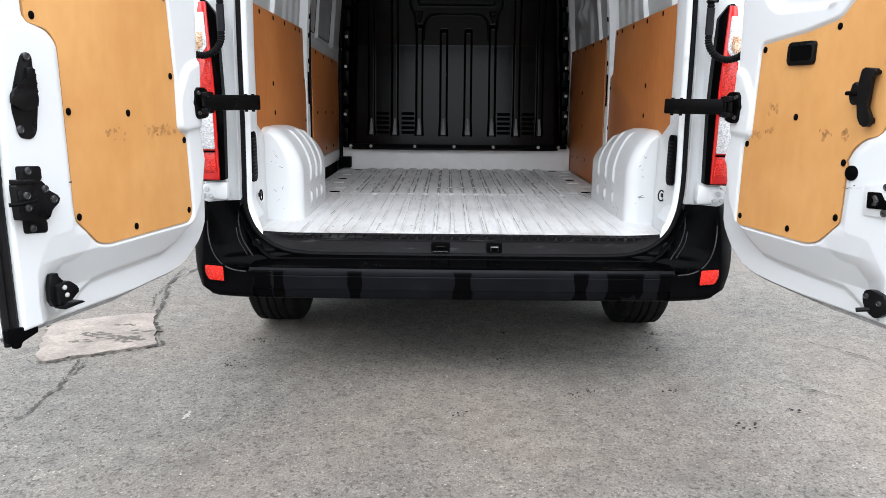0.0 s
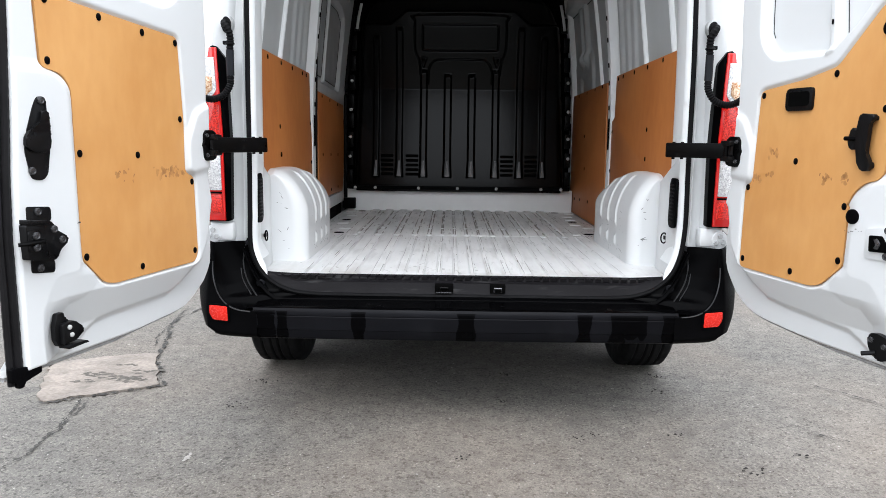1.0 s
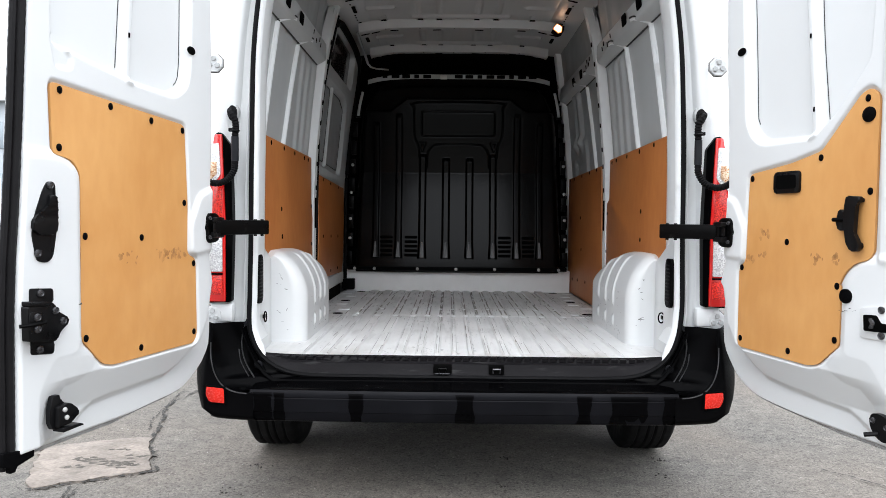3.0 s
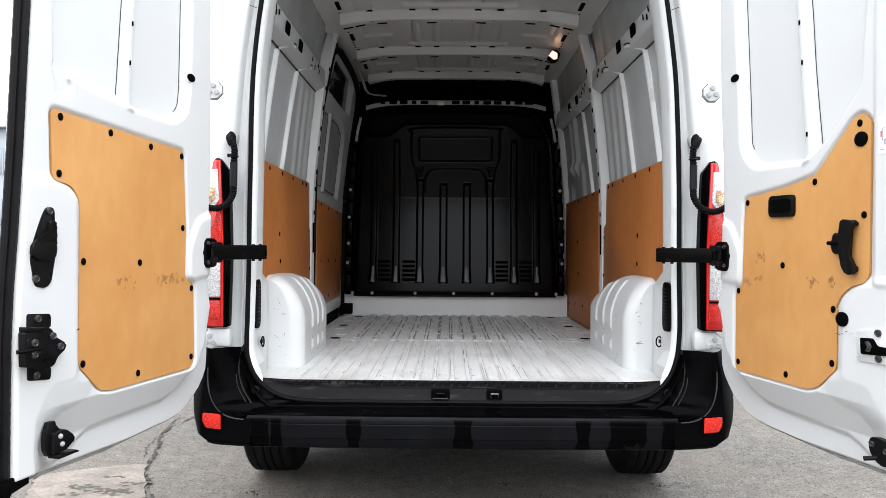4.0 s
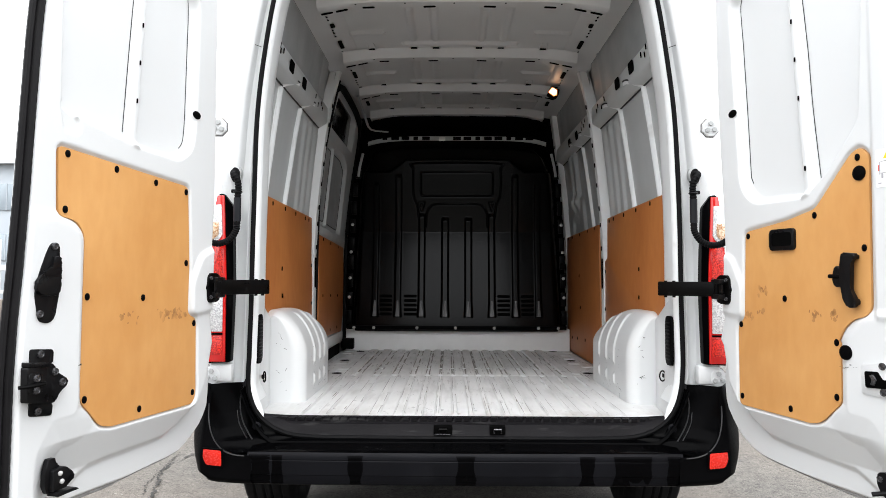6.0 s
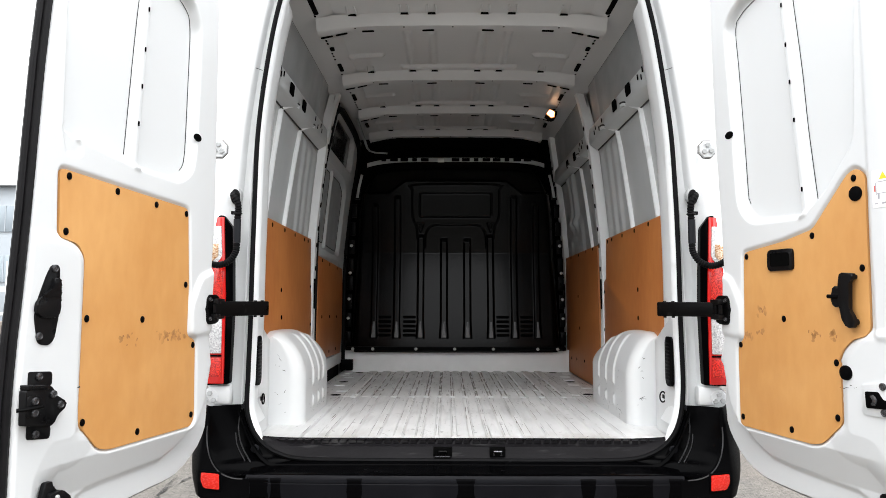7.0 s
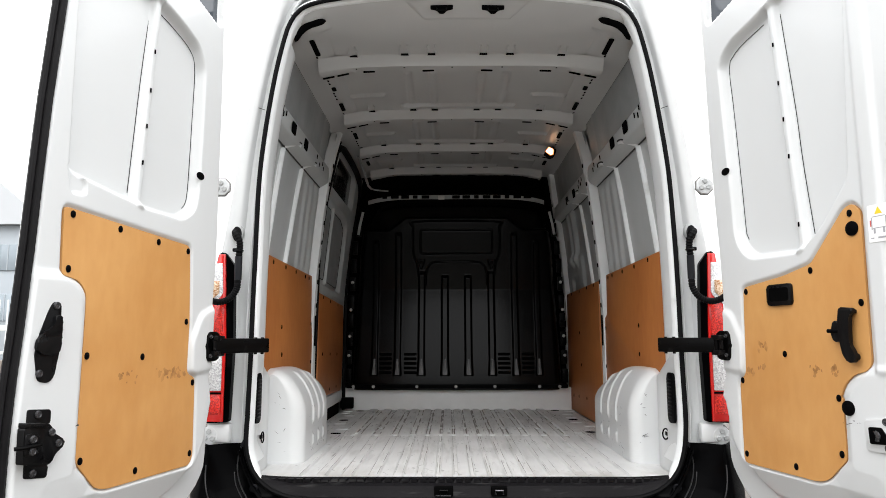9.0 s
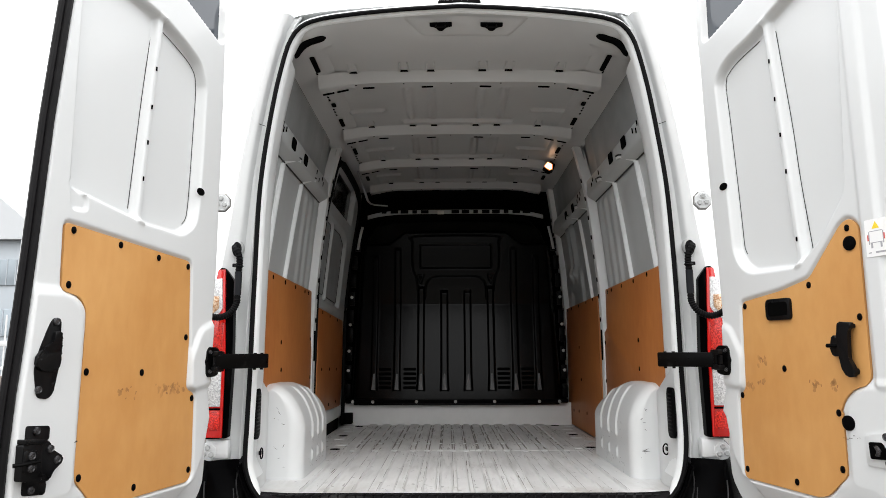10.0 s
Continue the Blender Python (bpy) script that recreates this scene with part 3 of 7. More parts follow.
waist_rail(1, 0.16, 1.37, [(0.468, 2.082), (0.731, 2.080)], [(0.22, 2.095), (0.25, 2.070), (0.30, 2.085), (1.02, 2.08), (1.10, 2.055), (1.18, 2.08), (1.22, 2.06)])
waist_rail(-1, 0.16, 1.37, [(0.417, 2.066), (0.689, 2.065)], [(0.19, 2.090), (0.205, 2.070), (0.25, 2.085), (0.98, 2.08), (1.06, 2.055), (1.14, 2.08), (1.18, 2.06)])
waist_rail(1, 1.47, 2.72, [(1.85, 2.052), (2.114, 2.054)], [(1.56, 2.085), (1.60, 2.06), (1.64, 2.085), (1.68, 2.06)])


POSTS = ((-1, 0.358, 0.425, 1.30, 1.972, 0.17), (-1, 0.709, 0.835, 1.30, 1.972, 0.15), (1, 0.362, 0.449, 1.30, 1.985, 0.17), (1, 0.787, 0.880, 1.30, 1.985, 0.18), (1, 1.56, 1.56, 1.30, 1.975, 0.20), (1, 1.78, 1.885, 1.30, 1.975, 0.22))


def post(side, y, y_top, z0, z1, arm):
    """A slim wall post of two ridges with a bent arm to the rail above."""
    b3 = bmesh.new()
    rows2 = []
    for z in np.linspace(z0, z1, 24):
        w = 0.021 + 0.010 * math.exp(-((z - z0 - 0.05) / 0.05) ** 2) + 0.007 * math.exp(-((z - z1 + 0.12) / 0.05) ** 2)
        yy = y + (y_top - y) * (z - z0) / (z1 - z0)
        rows2.append([(side * (wall_x(z) - d), yy + u, z) for u, d in ((-w, -0.003), (-w + 0.005, 0.005), (-0.013, 0.005), (-0.010, 0.017), (-0.004, 0.017), (-0.001, 0.006), (0.002, 0.006), (0.005, 0.016), (0.010, 0.016), (0.013, 0.004), (w - 0.003, 0.004), (w, -0.003))])
    loft(b3, rows2)
    rows2 = []
    for t in np.linspace(0, 1, 9):
        zz = z1 + 0.060 * math.sin(t * math.pi / 2)
        lift = 0.046 * min(1.0, max(0.0, (zz - 1.985) / 0.05))
        rows2.append([(side * (wall_x(zz) - lift - d), y_top + arm * t, zz + u) for u, d in ((-0.010, -0.004), (-0.006, 0.003), (0.004, 0.004), (0.008, 0.002), (0.010, -0.004))])
    loft(b3, rows2)
    ob2 = part("wall_post", b3, PRIMER, van, "white pressed steel wall post")
    b3 = bmesh.new()
    tube(b3, [(side * (wall_x(z1 + 0.060 * math.sin(t * math.pi / 2)) - 0.046 * min(1.0, max(0.0, (z1 + 0.060 * math.sin(t * math.pi / 2) - 1.985) / 0.05)) - 0.004), y_top + arm * t, z1 + 0.060 * math.sin(t * math.pi / 2) + 0.012) for t in np.linspace(0, 1, 9)], 0.0042, 5)
    tube(b3, [(side * (wall_x(z) - 0.002), y + 0.022 + (y_top - y) * (z - z0) / (z1 - z0), z) for z in np.linspace(z0, z1, 12)], 0.0022, 5)
    part("post_seam", b3, SEALANT, ob2)


for side, y, y_top, z0, z1, arm in POSTS:
    post(side, y, y_top, z0, z1, arm)


def pillar(side, y, y_top, width, d0, z0=0.5, z1=2.395):
    """A box pillar between two bays, following the wall's lean."""
    b3 = bmesh.new()
    rows2 = []
    for z in np.linspace(z0, z1, 40):
        k = (z - z0) / (z1 - z0)
        w = width * (1 + 0.25 * max(0, 1.45 - z))
        yy = y + (y_top - y) * max(0.0, (z - 2.0) / 0.4) ** 1.5
        rows2.append([(side * (wall_x(z) - d), yy + u * w, z) for u, d in ((-0.62, -0.01), (-0.5, d0 * 0.55), (-0.42, d0), (0.30, d0 + 0.004), (0.42, d0 * 0.8), (0.52, d0 * 0.3), (0.62, -0.01))])
    loft(b3, rows2)
    p = part("side_pillar", b3, PRIMER, van, "white box-section side pillar with round holes")
    for z in (1.06, 1.28, 1.42, 1.52, 1.66, 1.78, 1.90, 2.02, 2.14):
        repeat("pillar_hole", small_hole, pose(side * (wall_x(z) - d0 - 0.004), y + (y_top - y) * max(0.0, (z - 2.0) / 0.4) ** 1.5, z, 0, -lean(side, z), 0) @ Matrix.Diagonal((-side, 1.25, 0.85, 1)), p)
    # long slot in the lower part
    b3 = bmesh.new()
    plate(b3, rounded(rectangle(y - 0.012, y + 0.012, 1.04, 1.22), 0.01), wall_place(side), d0 + 0.002, d0 + 0.006)
    part("pillar_slot", b3, VOID, p)
    return p


pillar(1, 1.42, 1.55, 0.060, 0.045)
pillar(-1, 1.40, 1.55, 0.062, 0.045)
pillar(1, 2.74, 2.72, 0.10, 0.04)

# dark sealant lines where rail, roof rail and wall skin meet
for side, y0, y1 in ((1, 0.22, 1.35), (-1, 0.22, 1.34), (1, 1.50, 2.68)):
    for z, d in ((1.987, 0.004), (2.130, 0.004), (2.378, 0.006)):
        bm = bmesh.new()
        tube(bm, [(side * (wall_x(z) - d), y, z) for y in np.linspace(y0, y1, 12)], 0.0040 if z < 2.3 else 0.0050, 5)
        part("sealant_line", bm, SEALANT, van)

# cant rails under the roof's edges
for side in (1, -1):
    bm = bmesh.new()
    rows = []
    for y in np.linspace(0.125, 2.78, 30):
        rows.append([(side * x, y, z) for x, z in ((0.800, 2.372), (0.778, 2.374), (0.766, 2.380), (0.690, 2.388), (0.622, 2.400), (0.600, 2.409), (0.565, 2.425))])
    loft(bm, rows)
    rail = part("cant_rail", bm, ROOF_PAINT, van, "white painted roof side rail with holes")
    for y, ln in ((0.255, 0.085), (0.515, 0.022), (0.775, 0.026), (1.06, 0.062), (1.63, 0.065), (1.95, 0.05), (2.34, 0.06)):
        bm = bmesh.new()
        plate(bm, rounded(rectangle(y - ln, y + ln, -0.011, 0.011), 0.010, 4), lambda u, d, v: (side * (0.662 - v), u, 2.3915 + v * 0.16 - d), 0.0, 0.003)
        part("rail_slot", bm, VOID, rail)
    for y in (0.36, 0.40, 0.45, 0.485, 0.56, 0.60, 0.66, 0.70, 0.84, 0.88, 0.93, 1.18, 1.22, 1.30, 1.45, 1.53, 1.75, 1.80, 1.85, 2.05, 2.12, 2.22):
        repeat("round_hole", dot_hole, pose(side * 0.676, y, 2.390, 0, side * 82, 0) @ Matrix.Diagonal((-side, 1.6, 1.2, 1)), rail)

# roof panel with pressed beads, and four cross beams
T, Xg = np.meshgrid(np.linspace(0, 1, 200), np.linspace(-0.62, 0.62, 160), indexing="ij")
Roof0 = 0.362 - 0.24 * np.clip((np.abs(Xg) - 0.48) / 0.16, 0, 1)
Y = Roof0 + (2.80 - Roof0) * T
D = np.zeros_like(Y)
for y in (0.985, 1.71, 2.38):
    D += 0.015 * step(inside(rounded(rectangle(y + 0.14, y + 0.17, -0.32, 0.32), 0.012, 3), Y, Xg), 0.012)
    for x in (-0.505, 0.495):
        D += 0.014 * step(inside(rounded(rectangle(y - 0.05, y - 0.025, x - 0.09, x + 0.09), 0.012, 3), Y, Xg), 0.012)
    for x in (-0.265, -0.14, 0.115, 0.24):
        D += 0.012 * step(inside(rounded(rectangle(y - 0.36, y + 0.10, x - 0.012, x + 0.012), 0.01, 3), Y, Xg), 0.01)
ROOFZ = lambda x: 2.428 - 0.030 * (abs(x) / 0.7) ** 4
bm = bmesh.new()
sheet(bm, Y, D, Xg, lambda u, d, v: (v, u, ROOFZ(v) - d))
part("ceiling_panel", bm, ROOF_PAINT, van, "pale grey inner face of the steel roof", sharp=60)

bm = bmesh.new()
plate(bm, rounded(rectangle(-0.029, 0.029, -0.0095, 0.0095), 0.009, 5), lambda u, d, v: (u, v, -d), 0.0, 0.002)
beam_slot = mesh_of(bm, "beam_slot", VOID)
for y in (0.470, 1.275, 2.000, 2.660):
    bm = bmesh.new()
    rows = []
    for x in np.linspace(-0.675, 0.675, 57):
        e = max(0.0, (abs(x) - 0.50) / 0.2)
        wide = 0.034 + 0.016 * min(1, e * 2)
        zb = ROOFZ(min(abs(x), 0.62)) - 0.049 - 0.024 * min(1, e) ** 1.2
        rows.append([(x, y + u * wide, z) for u, z in ((-1.9, zb + 0.050), (-1.6, zb + 0.044), (-1.08, zb + 0.004), (-0.95, zb), (0.95, zb), (1.05, zb + 0.003), (1.35, zb + 0.044), (1.8, zb + 0.050))])
    loft(bm, rows)
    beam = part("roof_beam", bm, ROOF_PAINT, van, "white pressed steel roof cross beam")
    for x in (-0.64, -0.57, -0.444, -0.156, 0.128, 0.413, 0.555, 0.63):
        zb = ROOFZ(min(abs(x), 0.62)) - 0.049 - 0.024 * max(0.0, (abs(x) - 0.50) / 0.2) ** 1.2
        repeat("beam_slot", beam_slot, pose(x, y + 0.022, zb - 0.0006, 0, math.copysign(12 if abs(x) > 0.5 else 2, x), 0), beam)
    for x in (-0.50, -0.27, -0.04, 0.20, 0.46):
        repeat("beam_dot", beam_slot, pose(x, y - 0.02, ROOFZ(x) - 0.0497) @ Matrix.Diagonal((0.13, 0.42, 1, 1)), beam)
    for x in (-0.508, -0.265, -0.138, 0.108, 0.234, 0.476):
        bm = bmesh.new()
        box(bm, x - 0.020, x + 0.020, y - 0.068, y - 0.060, ROOFZ(x) - 0.0085, ROOFZ(x) + 0.002, 0.002)
        part("beam_gap", bm, VOID, beam)
        bm = bmesh.new()
        for dx in (-0.022, 0.022):
            tube(bm, [(x + dx * 0.75, y - 0.155, ROOFZ(x) + 0.002), (x + dx * 0.9, y - 0.11, ROOFZ(x) - 0.003), (x + dx, y - 0.066, ROOFZ(x) - 0.005)], 0.0045, 6)
        part("beam_bead", bm, ROOF_PAINT, beam)

# roof header over the doors, with the upper door strikers
CORNER = [(0.57, ROOFZ(0.57)), (0.622, 2.400), (0.690, 2.389), (0.766, 2.379), (0.784, 2.360), (0.790, 2.326)]
bend = [0.0]
for (x0, z0), (x1, z1) in zip(CORNER, CORNER[1:]):
    bend.append(bend[-1] + math.hypot(x1 - x0, z1 - z0))
over = lambda p: p.z > 2.325
base = rim_ring(-0.020, 0.012, over)
turn_line = [p for p in base if p.x >= 0.57]
turn_line.sort(key=lambda p: -p.z)
reach = [0.0]
for p0, p1 in zip(turn_line, turn_line[1:]):
    reach.append(reach[-1] + (p1 - p0).length)


def header_end(p):
    """Where the header meets the roof panel or the side rail, and how deep it is there."""
    if abs(p.x) < 0.57:
        x1, z1 = p.x, ROOFZ(p.x)
    else:
        k = float(np.interp(-p.z, [-q.z for q in turn_line], reach)) / reach[-1] * bend[-1]
        x1, z1 = math.copysign(float(np.interp(k, bend, [c[0] for c in CORNER])), p.x), float(np.interp(k, bend, [c[1] for c in CORNER]))
    return x1, z1, 0.36 - 0.235 * min(1.0, max(0.0, (abs(x1) - 0.48) / 0.16))


rows = [base]
for t in np.linspace(0, 1, 15)[1:]:
    row = []
    for p in base:
        x1, z1, depth = header_end(p)
        row.append((p.x + (x1 - p.x) * t, 0.012 + depth * t, p.z + (z1 - p.z) * (1 - (1 - t) ** 2.2)))
    rows.append(row)
bm = bmesh.new()
loft(bm, rows)
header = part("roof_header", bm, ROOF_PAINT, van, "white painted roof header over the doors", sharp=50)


def header_z(x, y):
    z0 = float(np.interp(abs(x), [p.x for p in base if p.x >= 0][::-1], [p.z for p in base if p.x >= 0][::-1])) if base[0].x < 0 else float(np.interp(abs(x), sorted(p.x for p in base if p.x >= 0), [p.z for p in sorted((q for q in base if q.x >= 0), key=lambda q: q.x)]))
    t = min(1.0, max(0.0, (y - 0.012) / 0.36))
    return z0 + (ROOFZ(x) - z0) * (1 - (1 - t) ** 2.2)


# raised field that carries the strikers
Yg, Xs = np.meshgrid(np.linspace(0.022, 0.125, 14), np.linspace(-1, 1, 40), indexing="ij")
half = np.interp(Yg, [0.022, 0.125], [0.27, 0.19])
bm = bmesh.new()
field = []
for i in range(14):
    row = []
    for j in range(40):
        y, x = float(Yg[i, j]), 0.023 + float(Xs[i, j] * half[i, j])
        edge = min(1.0, min(1 - abs(float(Xs[i, j])), (0.125 - y) / 0.12 + 0.02) / 0.07)
        row.append((x, y, header_z(x, y) + 0.002 - 0.007 * edge))
    field.append(row)
loft(bm, field)
part("striker_field", bm, ROOF_PAINT, header, sharp=60)
for x in (-0.086, 0.132):
    z = header_z(x, 0.055) - 0.006
    bm = bmesh.new()
    plate(bm, rounded([(x - 0.048, 0.010), (x + 0.048, 0.010), (x + 0.048, -0.008), (x + 0.020, -0.014), (x + 0.010, -0.030), (x - 0.010, -0.030), (x - 0.020, -0.014), (x - 0.048, -0.008)], 0.004, 3), lambda u, d, v: (u, 0.055 - d * 0.5 - v * 0.9, z - d * 0.85 + v * 0.42), -0.002, 0.009, 0.002)
    striker = part("upper_striker", bm, BLACK, header, "black upper door striker")
    bm = bmesh.new()
    tube(bm, [(x - 0.02, 0.050, z - 0.004), (x - 0.02, 0.040, z - 0.020), (x + 0.02, 0.040, z - 0.020), (x + 0.02, 0.050, z - 0.004)], 0.004, 6)
    part("striker_loop", bm, STEEL, header)
for side in (1, -1):
    bm = bmesh.new()
    arc = [(side * 0.580, 2.430), (side * 0.650, 2.410), (side * 0.690, 2.378), (side * 0.708, 2.337)]
    pts = smooth_line([(x, 0.062, z) for x, z in arc], 0.01)
    rows = []
    for i, p in enumerate(pts):
        d = (pts[min(i + 1, len(pts) - 1)] - pts[max(i - 1, 0)]).normalized()
        across = d.cross(Vector((0, 1, 0)))
        w = 0.015 * max(0.05, 1 - abs(2 * i / (len(pts) - 1) - 1) ** 5) ** 0.5
        rows.append([p + across * w * math.cos(a) + Vector((0, w * 1.1 * math.sin(a), 0)) for a in np.linspace(0, 2 * math.pi, 13)[:-1]])
    g = loft(bm, rows, close_v=True)
    part("corner_slot", bm, VOID, header)

# ---- cargo bay: wheel arches, bulkhead, plywood ----
def wheel_arch(side):
    """A pressed wheel box: near end rounded round a soft corner, a broad shoulder towards the bay, beads over the shoulder."""
    inner, y0, y1 = (0.692, 0.335, 0.985) if side < 0 else (0.728, 0.335, 1.13)
    beads_at = (0.545, 0.68, 0.805) if side < 0 else (0.60, 0.76, 0.92)
    wide = 0.915 - inner
    angles = [math.radians(a) for a in np.linspace(0, 90, 30)]
    b3 = bmesh.new()
    rows2 = []
    ys = [y0 + 0.10 * (1 - math.cos(a)) for a in np.linspace(0, math.pi / 2, 22)] + list(np.arange(y0 + 0.106, y1 - 0.08, 0.006)) + [y1 - 0.08 * (1 - math.sin(a)) for a in np.linspace(0, math.pi / 2, 12)]
    for y in ys:
        near = min(1.0, max(0.0, (y - y0) / 0.10))
        far = min(1.0, max(0.0, (y1 - y) / 0.08))
        round_in = math.sqrt(max(0.0, 1 - (1 - min(1.0, near / 0.6)) ** 2))
        # the near end bows out from the wall, the top falls a little to both ends
        reach = wide * (0.70 + 0.30 * round_in) * (0.90 + 0.10 * math.sqrt(max(0.0, 1 - (1 - far) ** 2)))
        top = 0.952 - 0.022 * (1 - near) ** 3 - 0.05 * max(0.0, (y - 0.62) / 0.36) ** 2
        low = 0.755
        row = [(0.915, top - 0.11 * (1 - near) ** 1.5), (0.890, top - 0.035 * (1 - near) ** 1.5)]
        flat = 0.36
        for a in angles:
            # shoulder: a nearly straight slope, rounded at its top and foot
            c, s2 = math.cos(a) ** 1.18, math.sin(a) ** 1.18
            row.append((0.915 - wide * flat - (reach - wide * flat) * s2, low + (top - low) * c))
        for z in np.linspace(low, 0.545, 28)[1:]:
            row.append((0.915 - reach, z))
        out = []
        for k, (x, z) in enumerate(row):
            over = min(1.0, max(0.0, (k - 8) / 4)) * min(1.0, max(0.0, (z - 0.698) / 0.012))
            lower = min(1.0, max(0.0, (z - 0.603) / 0.006)) * min(1.0, max(0.0, (0.655 - z) / 0.006))
            up = max(over, lower) * max(math.exp(-((y - yb) / 0.010) ** 4) for yb in beads_at)
            tilt = min(1.0, max(0.0, (z - 0.76) / 0.12))
            out.append((side * (x - 0.008 * up * (1 - 0.6 * tilt)), y, z + 0.008 * up * tilt))
        rows2.append(out)
    g = loft(b3, rows2)
    b3.faces.new([b3.verts.new((side * 0.915, y0, 0.545))] + g[0])
    return part("wheel_arch", b3, WHITE, van, "white boxy wheel arch with pressed beads and scuffs", sharp=50)


for side in (1, -1):
    arch = wheel_arch(side)
    # scuff marks
    rnd = random.Random(5 + side)
    bm = bmesh.new()
    for i in range(48):
        w, th, a = rnd.uniform(0.002, 0.010) * (1 if i % 6 else 1.8), rnd.uniform(0.0005, 0.0014), rnd.uniform(-1.2, 1.2)
        if i % 5:
            y, z = rnd.uniform(0.46, 0.88), rnd.choice((rnd.uniform(0.57, 0.60), rnd.uniform(0.67, 0.78), rnd.uniform(0.56, 0.62)))
            frame_of = lambda u, v: (side * (0.6908 if side < 0 else 0.7268), y + u, z + v)
        else:
            x, z = rnd.gauss(0.79, 0.02), rnd.gauss(0.815, 0.025) if i % 10 else rnd.uniform(0.60, 0.70)
            frame_of = lambda u, v: (side * (x + u), 0.3335, z + v)
        c, s2 = math.cos(a), math.sin(a)
        bm.faces.new([bm.verts.new(frame_of(u * c - v * s2, u * s2 + v * c)) for u, v in ((-w, -th * 0.3), (0, -th), (w, -th * 0.2), (w * 0.9, th * 0.3), (0, th), (-w, th * 0.4))])
    scuffs = part("scuff_mark", bm, SEALANT, arch)
    scuffs["kind"] = "stuff"

# quarter panels beside the opening, with a louvred vent and a lashing ring
for side in (1, -1):
    bm = bmesh.new()
    rows = []
    for z in np.linspace(0.545, 1.05, 40):
        k = min(1.0, max(0.12, (1.06 - z) / 0.14))
        rows.append([(side * x, 0.02 + (y - 0.02) * k, z) for x, y in ((rim_x(max(z, 0.61)) - 0.021, 0.02), (0.826, 0.10), (0.827, 0.22), (0.835, 0.30), (0.87, 0.36))])
    loft(bm, rows)
    quarter = part("quarter_panel", bm, WHITE, van, "white lower corner panel")
    bm = bmesh.new()
    place = lambda u, d, v: (side * (0.824 - d), u, v)
    plate(bm, rounded(rectangle(0.022, 0.100, 0.755, 0.950), 0.025), place, 0.0, 0.010, 0.003)
    vent = part("vent_grille", bm, BLACK, quarter, "black louvred body vent")
    for i in range(11):
        z = 0.778 + 0.0145 * i
        bm = bmesh.new()
        box(bm, side * 0.8155, side * 0.8125, 0.036, 0.088, z - 0.0022, z + 0.0028, 0.001)
        part("louvre", bm, SILL, quarter)
    bm = bmesh.new()
    rx, ry, rz = (0.819, 0.165, 0.700) if side > 0 else (-0.812, 0.135, 0.692)
    ring = [(rx + (0.012 if side > 0 else 0.005) * math.cos(a), ry - 0.012, rz + 0.021 * math.sin(a)) for a in np.linspace(0, 2 * math.pi, 17)[:-1]]
    tube(bm, ring, 0.003, 6, closed=True, up=(0, 1, 0))
    box(bm, rx + (0.004 if side > 0 else -0.012), rx + (0.012 if side > 0 else -0.004), ry - 0.012, ry + 0.012, rz - 0.008, rz + 0.008, 0.002)
    part("lashing_ring", bm, STEEL, quarter, "black steel lashing ring")

# ---- bulkhead ----
BZ = [0.70, 1.37, 1.75, 1.95, 2.05, 2.12, 2.17, 2.195]
BX = [0.795, 0.775, 0.755, 0.725, 0.69, 0.63, 0.52, 0.40]
Z, T = np.meshgrid(np.concatenate([np.linspace(0.70, 2.0, 250), np.linspace(2.005, 2.195, 36)]), np.linspace(-1, 1, 470), indexing="ij")
Xg = T * np.interp(Z, BZ, BX)


def bowed(x):
    """How far the panel falls back towards its sides."""
    return 0.034 * (np.abs(x) / 0.78) ** 2.6


D = 0.10 * (1 - (1 - np.clip((1.455 - Z) / 0.75, 0, 1)) ** 1.22) + 0.06 * np.clip((Z - 1.455) / 0.75, 0, 1)
D = D - 0.06 * np.clip((np.abs(T) - 0.93) / 0.07, 0, 1) ** 2 - bowed(Xg)
for x, z0, z1, w in ((0.62, 0.805, 1.84, 0.014), (0.447, 0.805, 1.90, 0.015), (0.267, 0.805, 1.60, 0.015), (0.089, 0.805, 1.57, 0.017)):
    for sg in (1, -1):
        flare = np.clip((0.93 - Z) / 0.12, 0, 1)
        off = np.abs(Xg - sg * x) - w - 0.006 * flare
        along = np.clip((Z - z0) / 0.010, 0, 1) * np.clip((z1 - Z) / 0.03, 0, 1)
        D += (0.016 + 0.010 * flare) * step(off, 0.013) * along
frame_line = smooth_line([(sg2 * x, z, 0) for sg2, x, z in ((-1, 0.292, 1.56), (-1, 0.305, 1.66), (-1, 0.335, 1.74), (-1, 0.335, 1.94), (-1, 0.31, 1.985), (1, 0.31, 1.985), (1, 0.335, 1.94), (1, 0.335, 1.74), (1, 0.305, 1.66), (1, 0.292, 1.56))], 0.02)
D -= 0.010 * step(near_line([(p.x, p.y) for p in frame_line], Xg, Z) - 0.002, 0.006)
inner_line = smooth_line([(sg2 * x, z, 0) for sg2, x, z in ((-1, 0.238, 1.50), (-1, 0.232, 1.60), (-1, 0.20, 1.655), (-1, 0.14, 1.672), (1, 0.14, 1.672), (1, 0.20, 1.655), (1, 0.232, 1.60), (1, 0.238, 1.50))], 0.02)
D -= 0.009 * step(near_line([(p.x, p.y) for p in inner_line], Xg, Z) - 0.002, 0.006)
d = inside(rounded(rectangle(-0.278, 0.278, 1.735, 1.918), 0.02), Xg, Z)
D += -0.008 * step(np.abs(d) - 0.002, 0.006)
